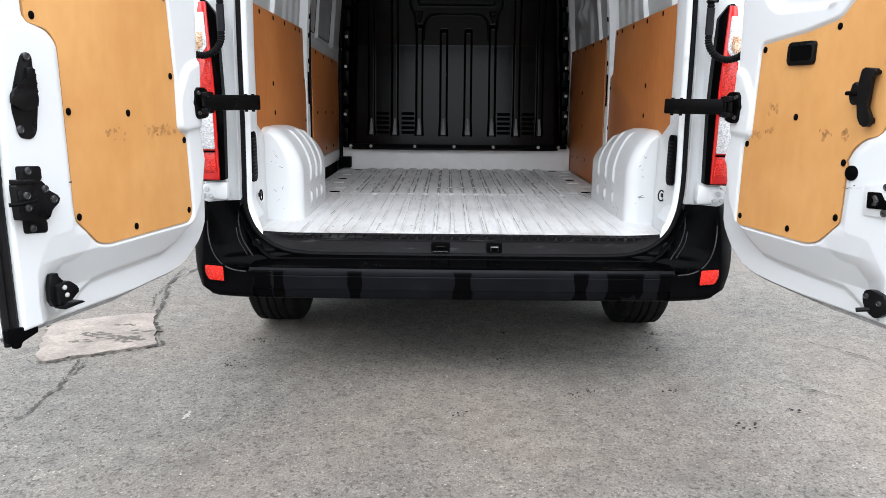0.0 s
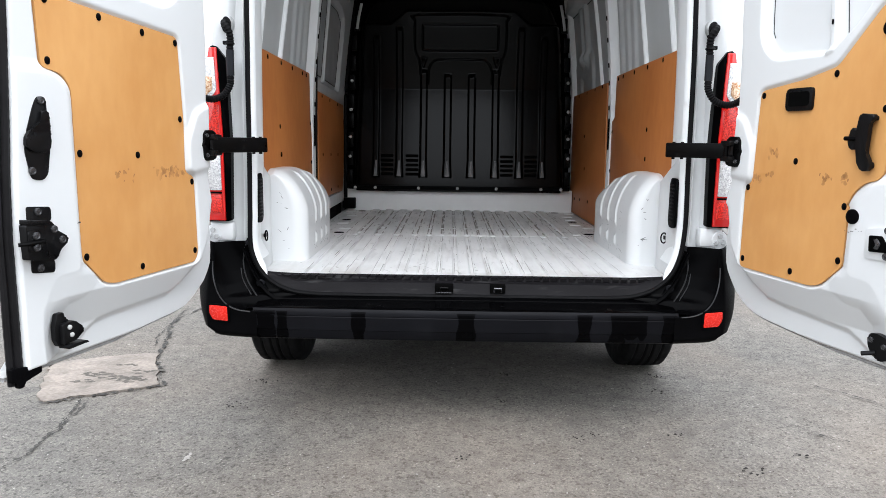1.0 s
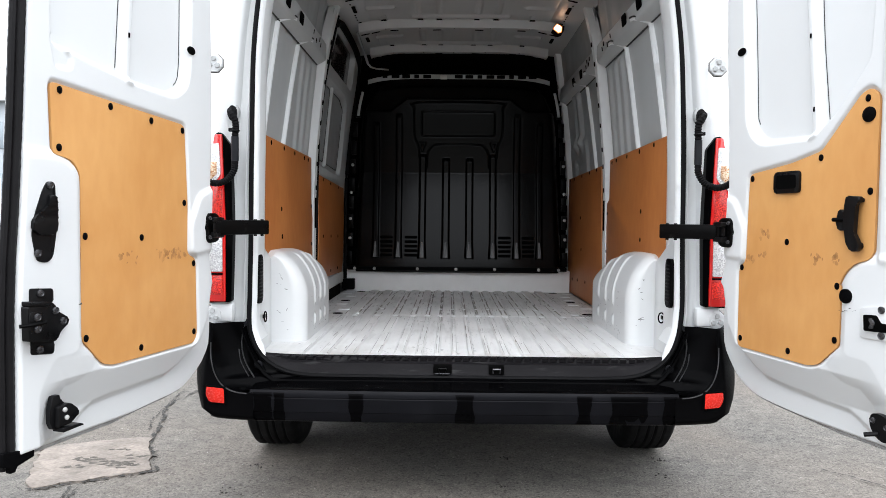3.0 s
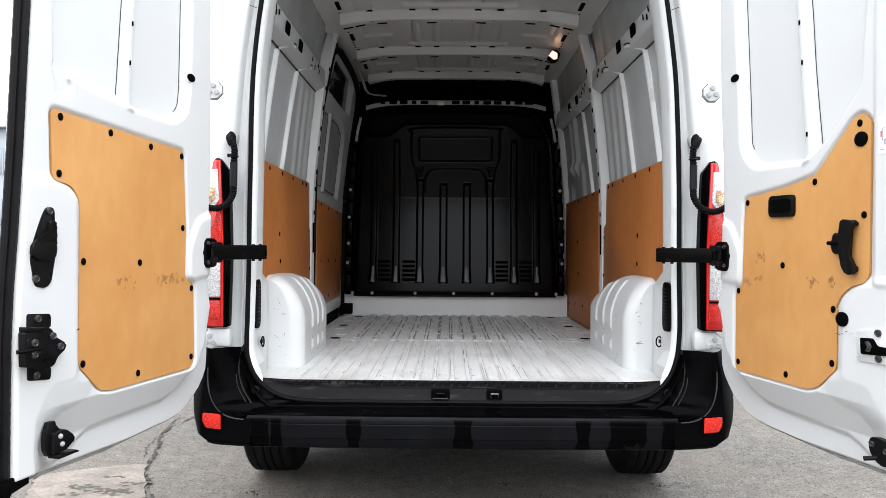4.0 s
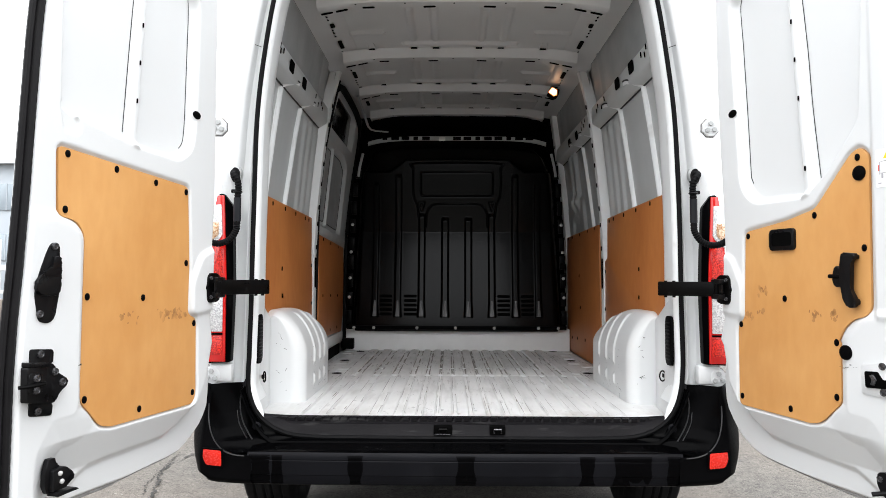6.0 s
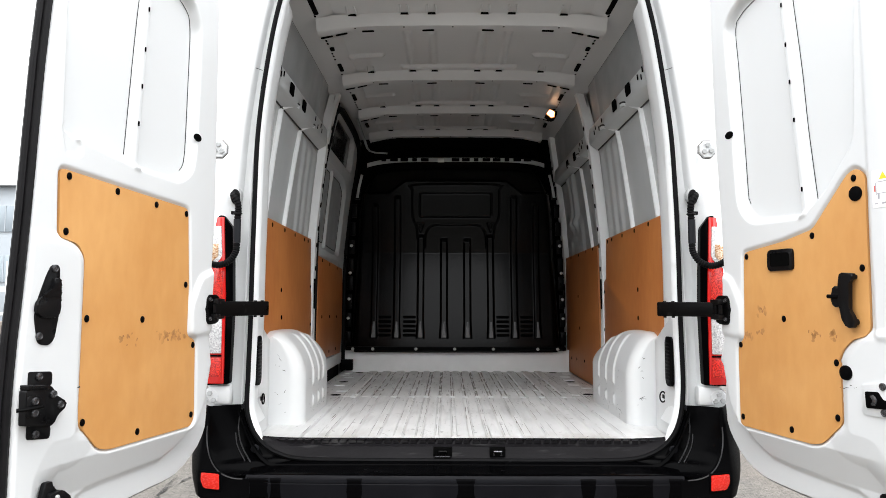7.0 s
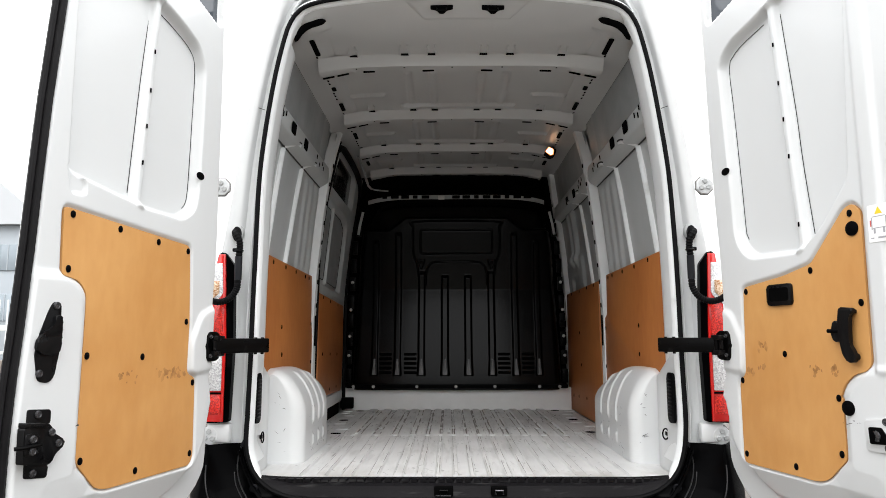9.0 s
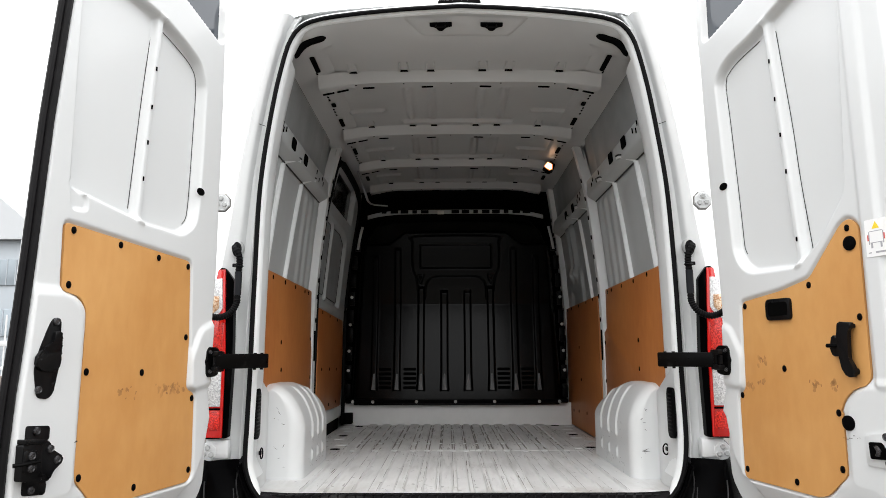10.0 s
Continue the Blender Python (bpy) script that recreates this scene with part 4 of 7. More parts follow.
for sg in (1, -1):
    d = inside(rounded([(sg * 0.300, 1.685), (sg * 0.245, 1.685), (sg * 0.272, 1.615)], 0.008, 3), Xg, Z)
    D += -0.012 * step(d, 0.006) + 0.010 * step(d + 0.014, 0.006)
D -= (0.05 + 0.35 * np.clip(Z - 1.93, 0, 0.3)) * step(inside([(-0.40, 2.035), (-0.52, 1.94), (-0.9, 1.94), (-0.9, 2.3), (0.9, 2.3), (0.9, 1.94), (0.52, 1.94), (0.40, 2.035)], Xg, Z), 0.03)
bm = bmesh.new()
vs = sheet(bm, Xg, D, Z, lambda u, d, v: (u, 2.60 - d, v))
skirt(bm, vs, lambda c: (c.x, 2.78, c.z))
bulkhead = part("bulkhead", bm, BARRIER, van, "black pressed full-width bulkhead with vertical ribs", sharp=70)
# lighter plates on the ribs' feet, painting the light that they catch
FOOT_GLINT = material("glint_grey_steel", (0.085, 0.083, 0.085), 0.4, spec=0.4, vary=0.3, scale=25)
for x in (0.62, 0.447, 0.267, 0.089):
    for sg in (1, -1):
        bm = bmesh.new()
        rows = []
        for z in np.linspace(0.812, 0.93, 10):
            k = ((0.93 - z) / 0.118) ** 1.4
            d = 0.10 * (1 - (1 - (1.455 - z) / 0.75) ** 1.22) - bowed(x) + 0.015 + 0.010 * min(1, (0.93 - z) / 0.12) + 0.0015
            w = 0.006 + 0.010 * k
            rows.append([(sg * x - w, 2.60 - d, z), (sg * x, 2.60 - d - 0.001, z), (sg * x + w, 2.60 - d, z)])
        loft(bm, rows)
        part("rib_foot", bm, FOOT_GLINT, bulkhead)
# slotted vents low in the bulkhead
bm = bmesh.new()
plate(bm, rounded(rectangle(-0.048, 0.048, -0.0105, 0.0105), 0.009, 4), lambda u, d, v: (u, -d, v), 0.0, 0.003)
slot = mesh_of(bm, "vent_slot", VOID)
for x in (-0.537, -0.350, 0.356, 0.537):
    for i in range(5):
        z = 0.828 + 0.034 * i
        repeat("vent_slot", slot, pose(x, 2.60 - 0.10 * (1 - (1 - (1.455 - z) / 0.75) ** 1.22) + bowed(x) - 0.0012, z, 0, 0, math.degrees(math.atan(0.034 * 2.6 / 0.78 * (abs(x) / 0.78) ** 1.6)) * (1 if x > 0 else -1)), bulkhead)
# foot rail and bolts
bm = bmesh.new()
box(bm, -0.825, 0.825, 2.485, 2.60, 0.715, 0.742, 0.004)
part("foot_rail", bm, BLACK, bulkhead)
bm = bmesh.new()
disc(bm, (0, 0, 0), (0, -1, 0), 0.012, 0.006, 10, 0.002)
bolt = mesh_of(bm, "bolt", material("dull_zinc_bolt", (0.42, 0.42, 0.41), 0.5, vary=0.15, scale=30))
for x in (-0.771, -0.622, -0.298, -0.008, 0.282, 0.614, 0.763):
    repeat("bolt", bolt, pose(x, 2.486, 0.727), bulkhead)
# bolted side flanges
for side in (1, -1):
    for z in np.linspace(0.80, 1.92, 9):
        x = side * (float(np.interp(z, BZ, BX)) + 0.032)
        bm = bmesh.new()
        box(bm, x - 0.020, x + 0.020, 2.585, 2.60, z - 0.052, z + 0.052, 0.003)
        part("side_flange", bm, STEEL, bulkhead)
    for z in (0.953, 1.10, 1.30, 1.51):
        repeat("bolt", bolt, pose(side * (float(np.interp(z, BZ, BX)) + 0.034), 2.582, z), bulkhead)
    bm = bmesh.new()
    tube(bm, smooth_line([(side * 0.760, 2.57, 1.88), (side * 0.748, 2.57, 1.96), (side * 0.725, 2.57, 2.06)], 0.03), 0.010, 6, flat=0.3, up=(0, 1, 0))
    part("corner_bracket", bm, FRONT_SKIN, bulkhead, "white corner bracket")
# slotted strip on top
bm = bmesh.new()
rows = []
for x in np.linspace(-0.69, 0.69, 40):
    z = 2.185 - 0.045 * (abs(x) / 0.69) ** 5
    rows.append([(x, 2.60, z - 0.018), (x, 2.592, z - 0.016), (x, 2.592, z + 0.014), (x, 2.62, z + 0.018)])
loft(bm, rows)
strip = part("top_strip", bm, FRONT_SKIN, bulkhead, "grey slotted steel strip")
for i in range(15):
    x = -0.56 + 0.08 * i
    if abs(x + 0.115) > 0.05:
        bm = bmesh.new()
        w = 0.03 if i % 3 else 0.018
        box(bm, x - w, x + w, 2.588, 2.594, 2.170, 2.196, 0.002)
        part("strip_slot", bm, VOID, bulkhead)
bm = bmesh.new()
box(bm, -0.140, -0.090, 2.583, 2.592, 2.162, 2.192, 0.003)
part("clip", bm, ZINC, bulkhead, "bright metal clip")
# dark cab behind and above the bulkhead
CAB = material("dark_cab_trim", (0.0015, 0.0015, 0.0015), 0.9, spec=0.03)
bm = bmesh.new()
box(bm, -0.80, 0.80, 2.86, 2.90, 0.5, 2.46)
part("cab_trim", bm, CAB, van, "black cab headliner")
bm = bmesh.new()
rows = [[(x, y, z - 0.05 * (abs(x) / 0.65) ** 3) for x in np.linspace(-0.65, 0.65, 25)] for y, z in ((2.68, 2.40), (2.70, 2.34), (2.76, 2.30), (2.86, 2.29))]
loft(bm, rows)
part("header_trim", bm, CAB, van, "black header trim above the bulkhead")
for side in (1, -1):
    bm = bmesh.new()
    box(bm, side * 0.79, side * 0.90, 2.78, 2.88, 0.5, 2.46)
    part("cab_side_trim", bm, CAB, van)

# ---- plywood linings ----
def plywood(name, seed, deep=(0.54, 0.255, 0.075), pale=(0.64, 0.335, 0.115)):
    m = bpy.data.materials.new(name)
    m.use_nodes = True
    n, l = m.node_tree.nodes, m.node_tree.links
    b = n["Principled BSDF"]
    tex = n.new("ShaderNodeTexCoord")
    mp = n.new("ShaderNodeMapping")
    mp.inputs["Location"].default_value = (seed, seed * 0.7, 0)
    mp.inputs["Scale"].default_value = (3, 3, 1.3)
    l.new(tex.outputs["Object"], mp.inputs[0])
    fine = n.new("ShaderNodeTexNoise")
    fine.inputs["Scale"].default_value, fine.inputs["Detail"].default_value = 9.0, 6.0
    l.new(mp.outputs[0], fine.inputs["Vector"])
    broad = n.new("ShaderNodeTexNoise")
    broad.inputs["Scale"].default_value, broad.inputs["Detail"].default_value = 2.6, 3.0
    l.new(tex.outputs["Object"], broad.inputs["Vector"])
    add = n.new("ShaderNodeMath")
    add.operation = "MULTIPLY_ADD"
    add.inputs[1].default_value = 0.45
    l.new(fine.outputs[0], add.inputs[0])
    l.new(broad.outputs[0], add.inputs[2])
    r = n.new("ShaderNodeValToRGB")
    r.color_ramp.elements[0].position, r.color_ramp.elements[1].position = 0.50, 0.95
    r.color_ramp.elements[0].color, r.color_ramp.elements[1].color = (*deep, 1), (*pale, 1)
    l.new(add.outputs[0], r.inputs[0])
    l.new(r.outputs[0], b.inputs["Base Color"])
    b.inputs["Roughness"].default_value = 0.48
    bp = n.new("ShaderNodeBump")
    bp.inputs["Strength"].default_value, bp.inputs["Distance"].default_value = 0.10, 0.001
    l.new(fine.outputs[0], bp.inputs["Height"])
    l.new(bp.outputs[0], b.inputs["Normal"])
    return m


PLY = plywood("varnished_plywood", 0.0)
# darker, redder copy of PLY: the bay's dimmer light put into its colour
BAY_PLY = plywood("shaded_varnished_plywood", 3.7, (0.37, 0.118, 0.028), (0.47, 0.172, 0.047))
bm = bmesh.new()
disc(bm, (0, 0, 0), (1, 0, 0), 0.009, 0.003, 10, 0.001)
ply_screw = mesh_of(bm, "panel_screw", VOID)


def lining(side, outline, screws, label):
    b3 = bmesh.new()
    plate(b3, rounded(outline, 0.012, 3), lambda u, d, v: (side * (0.872 - d), u, v), -0.004, 0.005, 0.0015)
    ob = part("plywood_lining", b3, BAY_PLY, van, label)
    for y, z in screws:
        repeat("panel_screw", ply_screw, pose(side * 0.8672, y, z) @ Matrix.Diagonal((-side, 0.9, 1.25, 1)), ob)
    return ob


lining(-1, [(0.215, 0.80), (1.36, 0.70), (1.37, 1.10), (1.335, 1.20), (1.335, 1.450), (0.215, 1.462)], [(0.43, 1.437), (0.67, 1.436), (0.90, 1.434), (1.14, 1.431), (1.24, 1.430), (0.62, 1.141), (0.634, 1.009), (1.325, 1.17), (1.34, 0.95)], "varnished brown plywood lining with black screws")
lining(1, [(0.19, 0.80), (1.40, 0.70), (1.40, 1.20), (1.33, 1.22), (1.33, 1.452), (0.19, 1.466)], [(0.246, 1.453), (0.47, 1.446), (0.709, 1.439), (0.947, 1.437), (1.177, 1.436), (1.277, 1.432), (0.664, 1.146), (0.667, 1.008), (0.334, 0.919), (1.374, 1.142), (1.385, 0.92)], "varnished brown plywood lining with black screws")
lining(1, [(1.50, 0.553), (2.72, 0.553), (2.72, 1.42), (1.56, 1.435)], [(1.688, 1.420), (1.907, 1.417), (2.171, 1.41), (2.465, 1.408), (2.638, 1.406), (2.2, 1.12), (2.156, 0.898), (2.64, 0.664), (2.48, 0.663), (2.278, 0.673), (1.996, 0.682)], "varnished brown plywood lining with black screws")

# ---- sliding door, seen from inside ----
Y, Z = np.meshgrid(np.linspace(1.47, 2.80, 140), np.linspace(0.66, 2.36, 170), indexing="ij")
D = np.full_like(Y, 0.028)
D -= 0.030 * step(inside(rounded([(1.56, 1.45), (2.38, 1.425), (2.40, 1.90), (2.22, 1.95), (1.585, 1.95)], 0.05), Y, Z), 0.018)
D -= 0.040 * step(inside(rounded([(1.60, 2.065), (2.50, 2.065), (2.48, 2.325), (1.75, 2.325)], 0.04), Y, Z), 0.018)
D += 0.022 * step(np.abs(Y - 1.855) - 0.012, 0.012) * (Z > 1.44) * (Z < 1.95)
D -= 0.010 * step(inside(rounded(rectangle(1.56, 2.44, 0.72, 1.36), 0.05), Y, Z), 0.02)
# white door in the darker SKIN, its dimmer light put into the colour
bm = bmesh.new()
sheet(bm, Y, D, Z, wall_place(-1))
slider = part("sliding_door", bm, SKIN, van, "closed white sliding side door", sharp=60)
# darker plates paint the shade inside the door's recesses
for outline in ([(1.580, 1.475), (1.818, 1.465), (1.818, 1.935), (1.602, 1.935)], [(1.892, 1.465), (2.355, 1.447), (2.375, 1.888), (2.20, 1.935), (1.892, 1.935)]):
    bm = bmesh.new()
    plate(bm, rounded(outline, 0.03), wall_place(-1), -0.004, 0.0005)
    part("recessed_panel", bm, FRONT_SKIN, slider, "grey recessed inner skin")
    bm = bmesh.new()
    around = rounded(outline, 0.03)
    tube(bm, [wall_place(-1)(u, 0.002, v) for u, v in around], 0.0032, 5, closed=True, up=(1, 0, 0))
    part("panel_seam", bm, SEALANT, slider)
bm = bmesh.new()
plate(bm, rounded([(1.645, 2.08), (2.47, 2.08), (2.45, 2.31), (1.785, 2.31)], 0.03), wall_place(-1), -0.014, -0.007)
part("window", bm, material("dark_tinted_glass", (0.02, 0.02, 0.022), 0.12), slider, "dark tinted upper window")
b3 = bmesh.new()
plate(b3, rounded([(1.57, 0.72), (2.48, 0.70), (2.545, 0.82), (2.575, 1.10), (2.560, 1.329), (1.57, 1.368)], 0.015, 3), lambda u, d, v: (-(0.872 - d), u, v), -0.004, 0.005, 0.0015)
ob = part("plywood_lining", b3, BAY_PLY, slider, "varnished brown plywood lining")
for y, z in ((1.705, 1.345), (1.983, 1.333), (2.297, 1.322), (1.71, 0.985), (2.0, 0.979), (2.289, 0.972), (1.994, 0.745), (2.274, 0.745)):
    repeat("panel_screw", ply_screw, pose(-0.8672, y, z) @ Matrix.Diagonal((1, 0.9, 1.25, 1)), slider)
# rubber round the sliding door
bm = bmesh.new()
tube(bm, smooth_line([(-0.866, 2.63, 0.56), (-0.866, 2.645, 1.10), (-0.860, 2.65, 1.45), (-0.832, 2.68, 1.85), (-0.785, 2.70, 2.22), (-0.752, 2.44, 2.31), (-0.750, 1.70, 2.32), (-0.765, 1.56, 2.28)], 0.05), 0.022, 8)
tube(bm, smooth_line([(-(wall_x(z) - 0.034), y, z) for y, z in ((1.60, 2.345), (1.533, 2.14), (1.472, 1.93), (1.462, 1.72), (1.475, 1.50), (1.475, 0.70))], 0.04), 0.011, 7)
part("sliding_door_seal", bm, RUBBER, van, "black rubber sliding door seal")
bm = bmesh.new()
tube(bm, smooth_line([(-0.70, 2.05, 2.365), (-0.690, 2.40, 2.30), (-0.66, 2.52, 2.235), (-0.53, 2.56, 2.225)], 0.04), 0.010, 8, flat=0.6)
part("guide_rail_end", bm, FRONT_SKIN, van, "grey bent guide rail")
# step well beside the door
bm = bmesh.new()
box(bm, -0.96, -0.765, 1.30, 2.62, 0.40, 0.43)
box(bm, -0.775, -0.765, 1.30, 2.62, 0.42, 0.546)
box(bm, -0.95, -0.895, 1.35, 2.60, 0.43, 0.66, 0.006)
part("step_well", bm, WELL, van, "dark step well inside the sliding door")
bm = bmesh.new()
box(bm, -0.90, -0.865, 1.45, 2.55, 0.62, 0.70, 0.006)
part("door_bottom_rail", bm, PRIMER, slider)
bm = bmesh.new()
box(bm, -0.862, -0.775, 2.50, 2.56, 0.565, 0.645, 0.006)
part("door_stop", bm, BLACK, van, "black door stop block")

# ---- cargo lamp ----
bm = bmesh.new()
plate(bm, rounded([(0.596, 2.338), (0.622, 2.376), (0.676, 2.360), (0.666, 2.318), (0.640, 2.308)], 0.006, 3), lambda u, d, v: (u, 1.925 - d, v), 0.0, 0.085, 0.006)
lamp = part("cargo_lamp", bm, BLACK, van, "small lit cargo lamp on the roof beam")
glow = bpy.data.materials.new("lamp_lens")
glow.use_nodes = True
e = glow.node_tree.nodes["Principled BSDF"]
e.inputs["Base Color"].default_value = (1, 0.85, 0.7, 1)
e.inputs["Emission Color"].default_value = (1.0, 0.62, 0.36, 1)
e.inputs["Emission Strength"].default_value = 2.4
bm = bmesh.new()
plate(bm, rounded([(0.602, 2.340), (0.624, 2.368), (0.652, 2.352), (0.650, 2.322), (0.634, 2.318)], 0.005, 3), lambda u, d, v: (u, 1.842 - d, v), 0.0, 0.012, 0.004)
part("lens", bm, glow, lamp, "glowing warm lens")
AMBERGLOW = bpy.data.materials.new("amber_lens_rim")
AMBERGLOW.use_nodes = True
e = AMBERGLOW.node_tree.nodes["Principled BSDF"]
e.inputs["Base Color"].default_value = (0.8, 0.3, 0.08, 1)
e.inputs["Emission Color"].default_value = (1.0, 0.30, 0.08, 1)
e.inputs["Emission Strength"].default_value = 0.25
bm = bmesh.new()
tube(bm, [(x, 1.838, z) for x, z in ((0.600, 2.340), (0.623, 2.371), (0.655, 2.353), (0.653, 2.320), (0.633, 2.314))], 0.004, 6, closed=True, up=(0, 1, 0))
part("lens_rim", bm, AMBERGLOW, lamp)

# ---- rear doors ----
ZINC_DULL = material("painted_bolt", (0.42, 0.43, 0.43), 0.5, vary=0.2, scale=40)
class Door:
    """Coordinates on an open door: s from the hinge edge to the free edge, d out of its inner face, z up."""

    def __init__(self, side, foot, opened):
        self.side = side
        self.foot = Vector((foot[0], foot[1], 0))
        a = radians(opened)
        self.along = Vector((side * math.sin(a), -math.cos(a), 0))
        self.face = Vector((-side * math.cos(a), -math.sin(a), 0))

    def at(self, s, d, z):
        return self.foot + self.along * s + self.face * d + Vector((0, 0, z))

    def over(self, height):
        """Places parts that stand that far out of the face over the spot that they cover for someone behind the van."""
        shift = height * (0.99 if self.side < 0 else 0.93)
        return lambda s, d, z: self.at(s + shift, d, z)

    def turn(self):
        """Local x along the door, y out of its face, z up."""
        return Matrix((self.along, self.face, (0, 0, 1))).transposed().to_4x4()

    def set(self, s, d, z):
        return Matrix.Translation(self.at(s, d, z)) @ self.turn()


LEFT = Door(-1, (-0.91, -0.18), 16)
RIGHT = Door(1, (0.95, -0.18), 16)

DOOR_GLASS = material("tinted_door_glass", (0.05, 0.06, 0.075), 0.06, spec=0.8)


def door_shell(door, smin, smax, z0, z1, features, panel, pad, label):
    """A pressed inner door panel. panel: the field above the bottom flange; pad: the raised field that carries the lock."""
    zz = np.concatenate([np.linspace(z0, z0 + 0.3, 90), np.linspace(z0 + 0.305, z1, 300)])
    Z, T = np.meshgrid(zz, np.linspace(0, 1, 190), indexing="ij")
    lo = np.vectorize(smin)(Z)
    hi = np.vectorize(smax)(Z)
    S = lo + (hi - lo) * T
    D = np.zeros_like(S)
    for f in features:
        D = D + f[1] * step(inside(f[0], S, Z), f[2]) * (step(inside(f[3], S, Z), 0.028) if len(f) > 3 else 1.0)
    # the lock pad ends below in a sloping facet, and the field beside it falls back towards the flange
    spread = 0.030 + 0.060 * np.clip((0.735 - Z) / 0.03, 0, 1)
    raised = np.clip(1 - inside(pad, S, Z) / spread, 0, 1)
    fall = np.clip((0.655 - Z) / 0.10, 0, 1)
    D = D + 0.012 * raised - 0.042 * fall * (1 - raised)
    # the flat flange along the bottom, and the turned rim
    flange = step(-inside(panel, S, Z) + 0.026, 0.026)
    D = D * (1 - flange) - 0.056 * flange
    edge = np.minimum(np.minimum(S - lo, hi - S), Z - z0)
    D -= 0.014 * (1 - np.clip(edge / 0.010, 0, 1)) ** 2
    b3 = bmesh.new()
    vs = sheet(b3, S, D, Z, door.at)
    back = skirt(b3, vs, lambda c: Vector(c) - door.face * 0.045)
    b3.faces.new(back)
    return part("rear_door", b3, WHITE, van, label, sharp=70)


def plugs(door, spots, parent):
    b3 = bmesh.new()
    disc(b3, (0, 0, 0), (0, 1, 0), 0.0095, 0.004, 14, 0.002)
    me2 = mesh_of(b3, "panel_plug", BLACK)
    for s, z in spots:
        repeat("panel_plug", me2, door.set(s, -0.0035, z) @ Matrix.Diagonal((0.88, 1, 1.1, 1)), parent)


# left door
def lmin(z):
    return float(np.interp(z, [0.466, 0.474, 0.482, 0.487, 0.497, 0.517, 0.540, 0.567, 0.598, 0.628, 0.67, 0.734, 0.80, 0.86, 0.95, 1.05, 1.4, 2.0, 2.15, 2.28, 2.40, 2.5], [0.44, 0.36, 0.27, 0.18, 0.116, 0.073, 0.039, 0.004, -0.021, -0.037, -0.042, -0.045, -0.022, 0.016, 0.034, 0.036, 0.018, 0.020, 0.022, 0.024, 0.030, 0.05]))


L_PLY = [(0.722, 1.450), (0.174, 1.407), (0.159, 1.14), (0.163, 0.968), (0.118, 0.955), (0.112, 0.690), (0.128, 0.660), (0.508, 0.657), (0.548, 0.667), (0.627, 0.752), (0.624, 1.215), (0.650, 1.250), (0.716, 1.262)]
L_RECESS = rounded([(0.705, 2.10), (0.700, 1.565), (0.648, 1.556), (0.408, 1.516), (0.228, 1.508), (0.172, 1.545), (0.158, 1.61), (0.150, 1.86), (0.148, 2.06), (0.180, 2.128), (0.262, 2.165), (0.37, 2.20), (0.70, 2.24)], 0.025)
L_FEATURES = [
    (rounded(L_PLY, 0.02), -0.012, 0.012),
    (L_RECESS, -0.034, 0.020),
    (rounded([(0.443, 1.46), (0.427, 1.46), (0.369, 2.24), (0.385, 2.24)], 0.004), 0.024, 0.014, L_RECESS),
    (rounded([(0.0, 0.995), (0.142, 0.975), (0.145, 1.07), (0.095, 1.165), (0.0, 1.20)], 0.02), 0.012, 0.024),
    (rounded([(0.716, 1.57), (0.655, 1.53), (0.655, 1.50), (0.70, 1.495)], 0.008, 3), -0.010, 0.008),
    (rounded([(0.046, 2.268), (0.70, 2.50), (0.68, 2.60), (0.046, 2.60)], 0.03), -0.030, 0.010),
]
L_PANEL = [(-0.2, 1.10), (0.026, 0.86), (0.058, 0.73), (0.096, 0.665), (0.150, 0.632), (0.187, 0.598), (0.235, 0.577), (0.30, 0.573), (0.483, 0.567), (0.552, 0.561), (0.596, 0.540), (0.625, 0.512), (0.68, 0.500), (1.0, 0.496), (1.0, 3.0), (-0.2, 3.0)]
L_PAD = rounded([(0.648, 0.723), (0.73, 0.72), (0.780, 0.640), (0.785, 0.560), (0.775, 0.40), (1.0, 0.40), (1.0, 1.245), (0.70, 1.245), (0.650, 1.205)], 0.02, 4)
left_door = door_shell(LEFT, lmin, lambda z: float(np.interp(z, [0.46, 0.84, 0.98, 1.11, 1.32, 1.53, 1.72, 2.06, 2.5], [0.843, 0.840, 0.833, 0.822, 0.808, 0.797, 0.786, 0.757, 0.715])), 0.466, 2.50, L_FEATURES, L_PANEL, L_PAD, "open white rear door with a plywood panel and black lock")
bm = bmesh.new()
plate(bm, rounded(L_PLY, 0.018), LEFT.at, -0.011, -0.003, 0.0015)
part("plywood_panel", bm, PLY, left_door, "varnished brown plywood panel with dark smudges", sharp=12)
plugs(LEFT, [(0.691, 1.432), (0.509, 1.417), (0.337, 1.4), (0.185, 1.388), (0.695, 1.279), (0.178, 1.145), (0.61, 1.04), (0.385, 1.032), (0.13, 0.937), (0.611, 0.752), (0.391, 0.688), (0.13, 0.699)], left_door)
bm = bmesh.new()
plate(bm, rounded([(0.070, 2.272), (0.44, 2.40), (0.66, 2.470), (0.66, 2.485), (0.070, 2.485)], 0.02), LEFT.over(-0.026), -0.034, -0.026)
part("window_pane", bm, DOOR_GLASS, left_door, "dark tinted window pane")

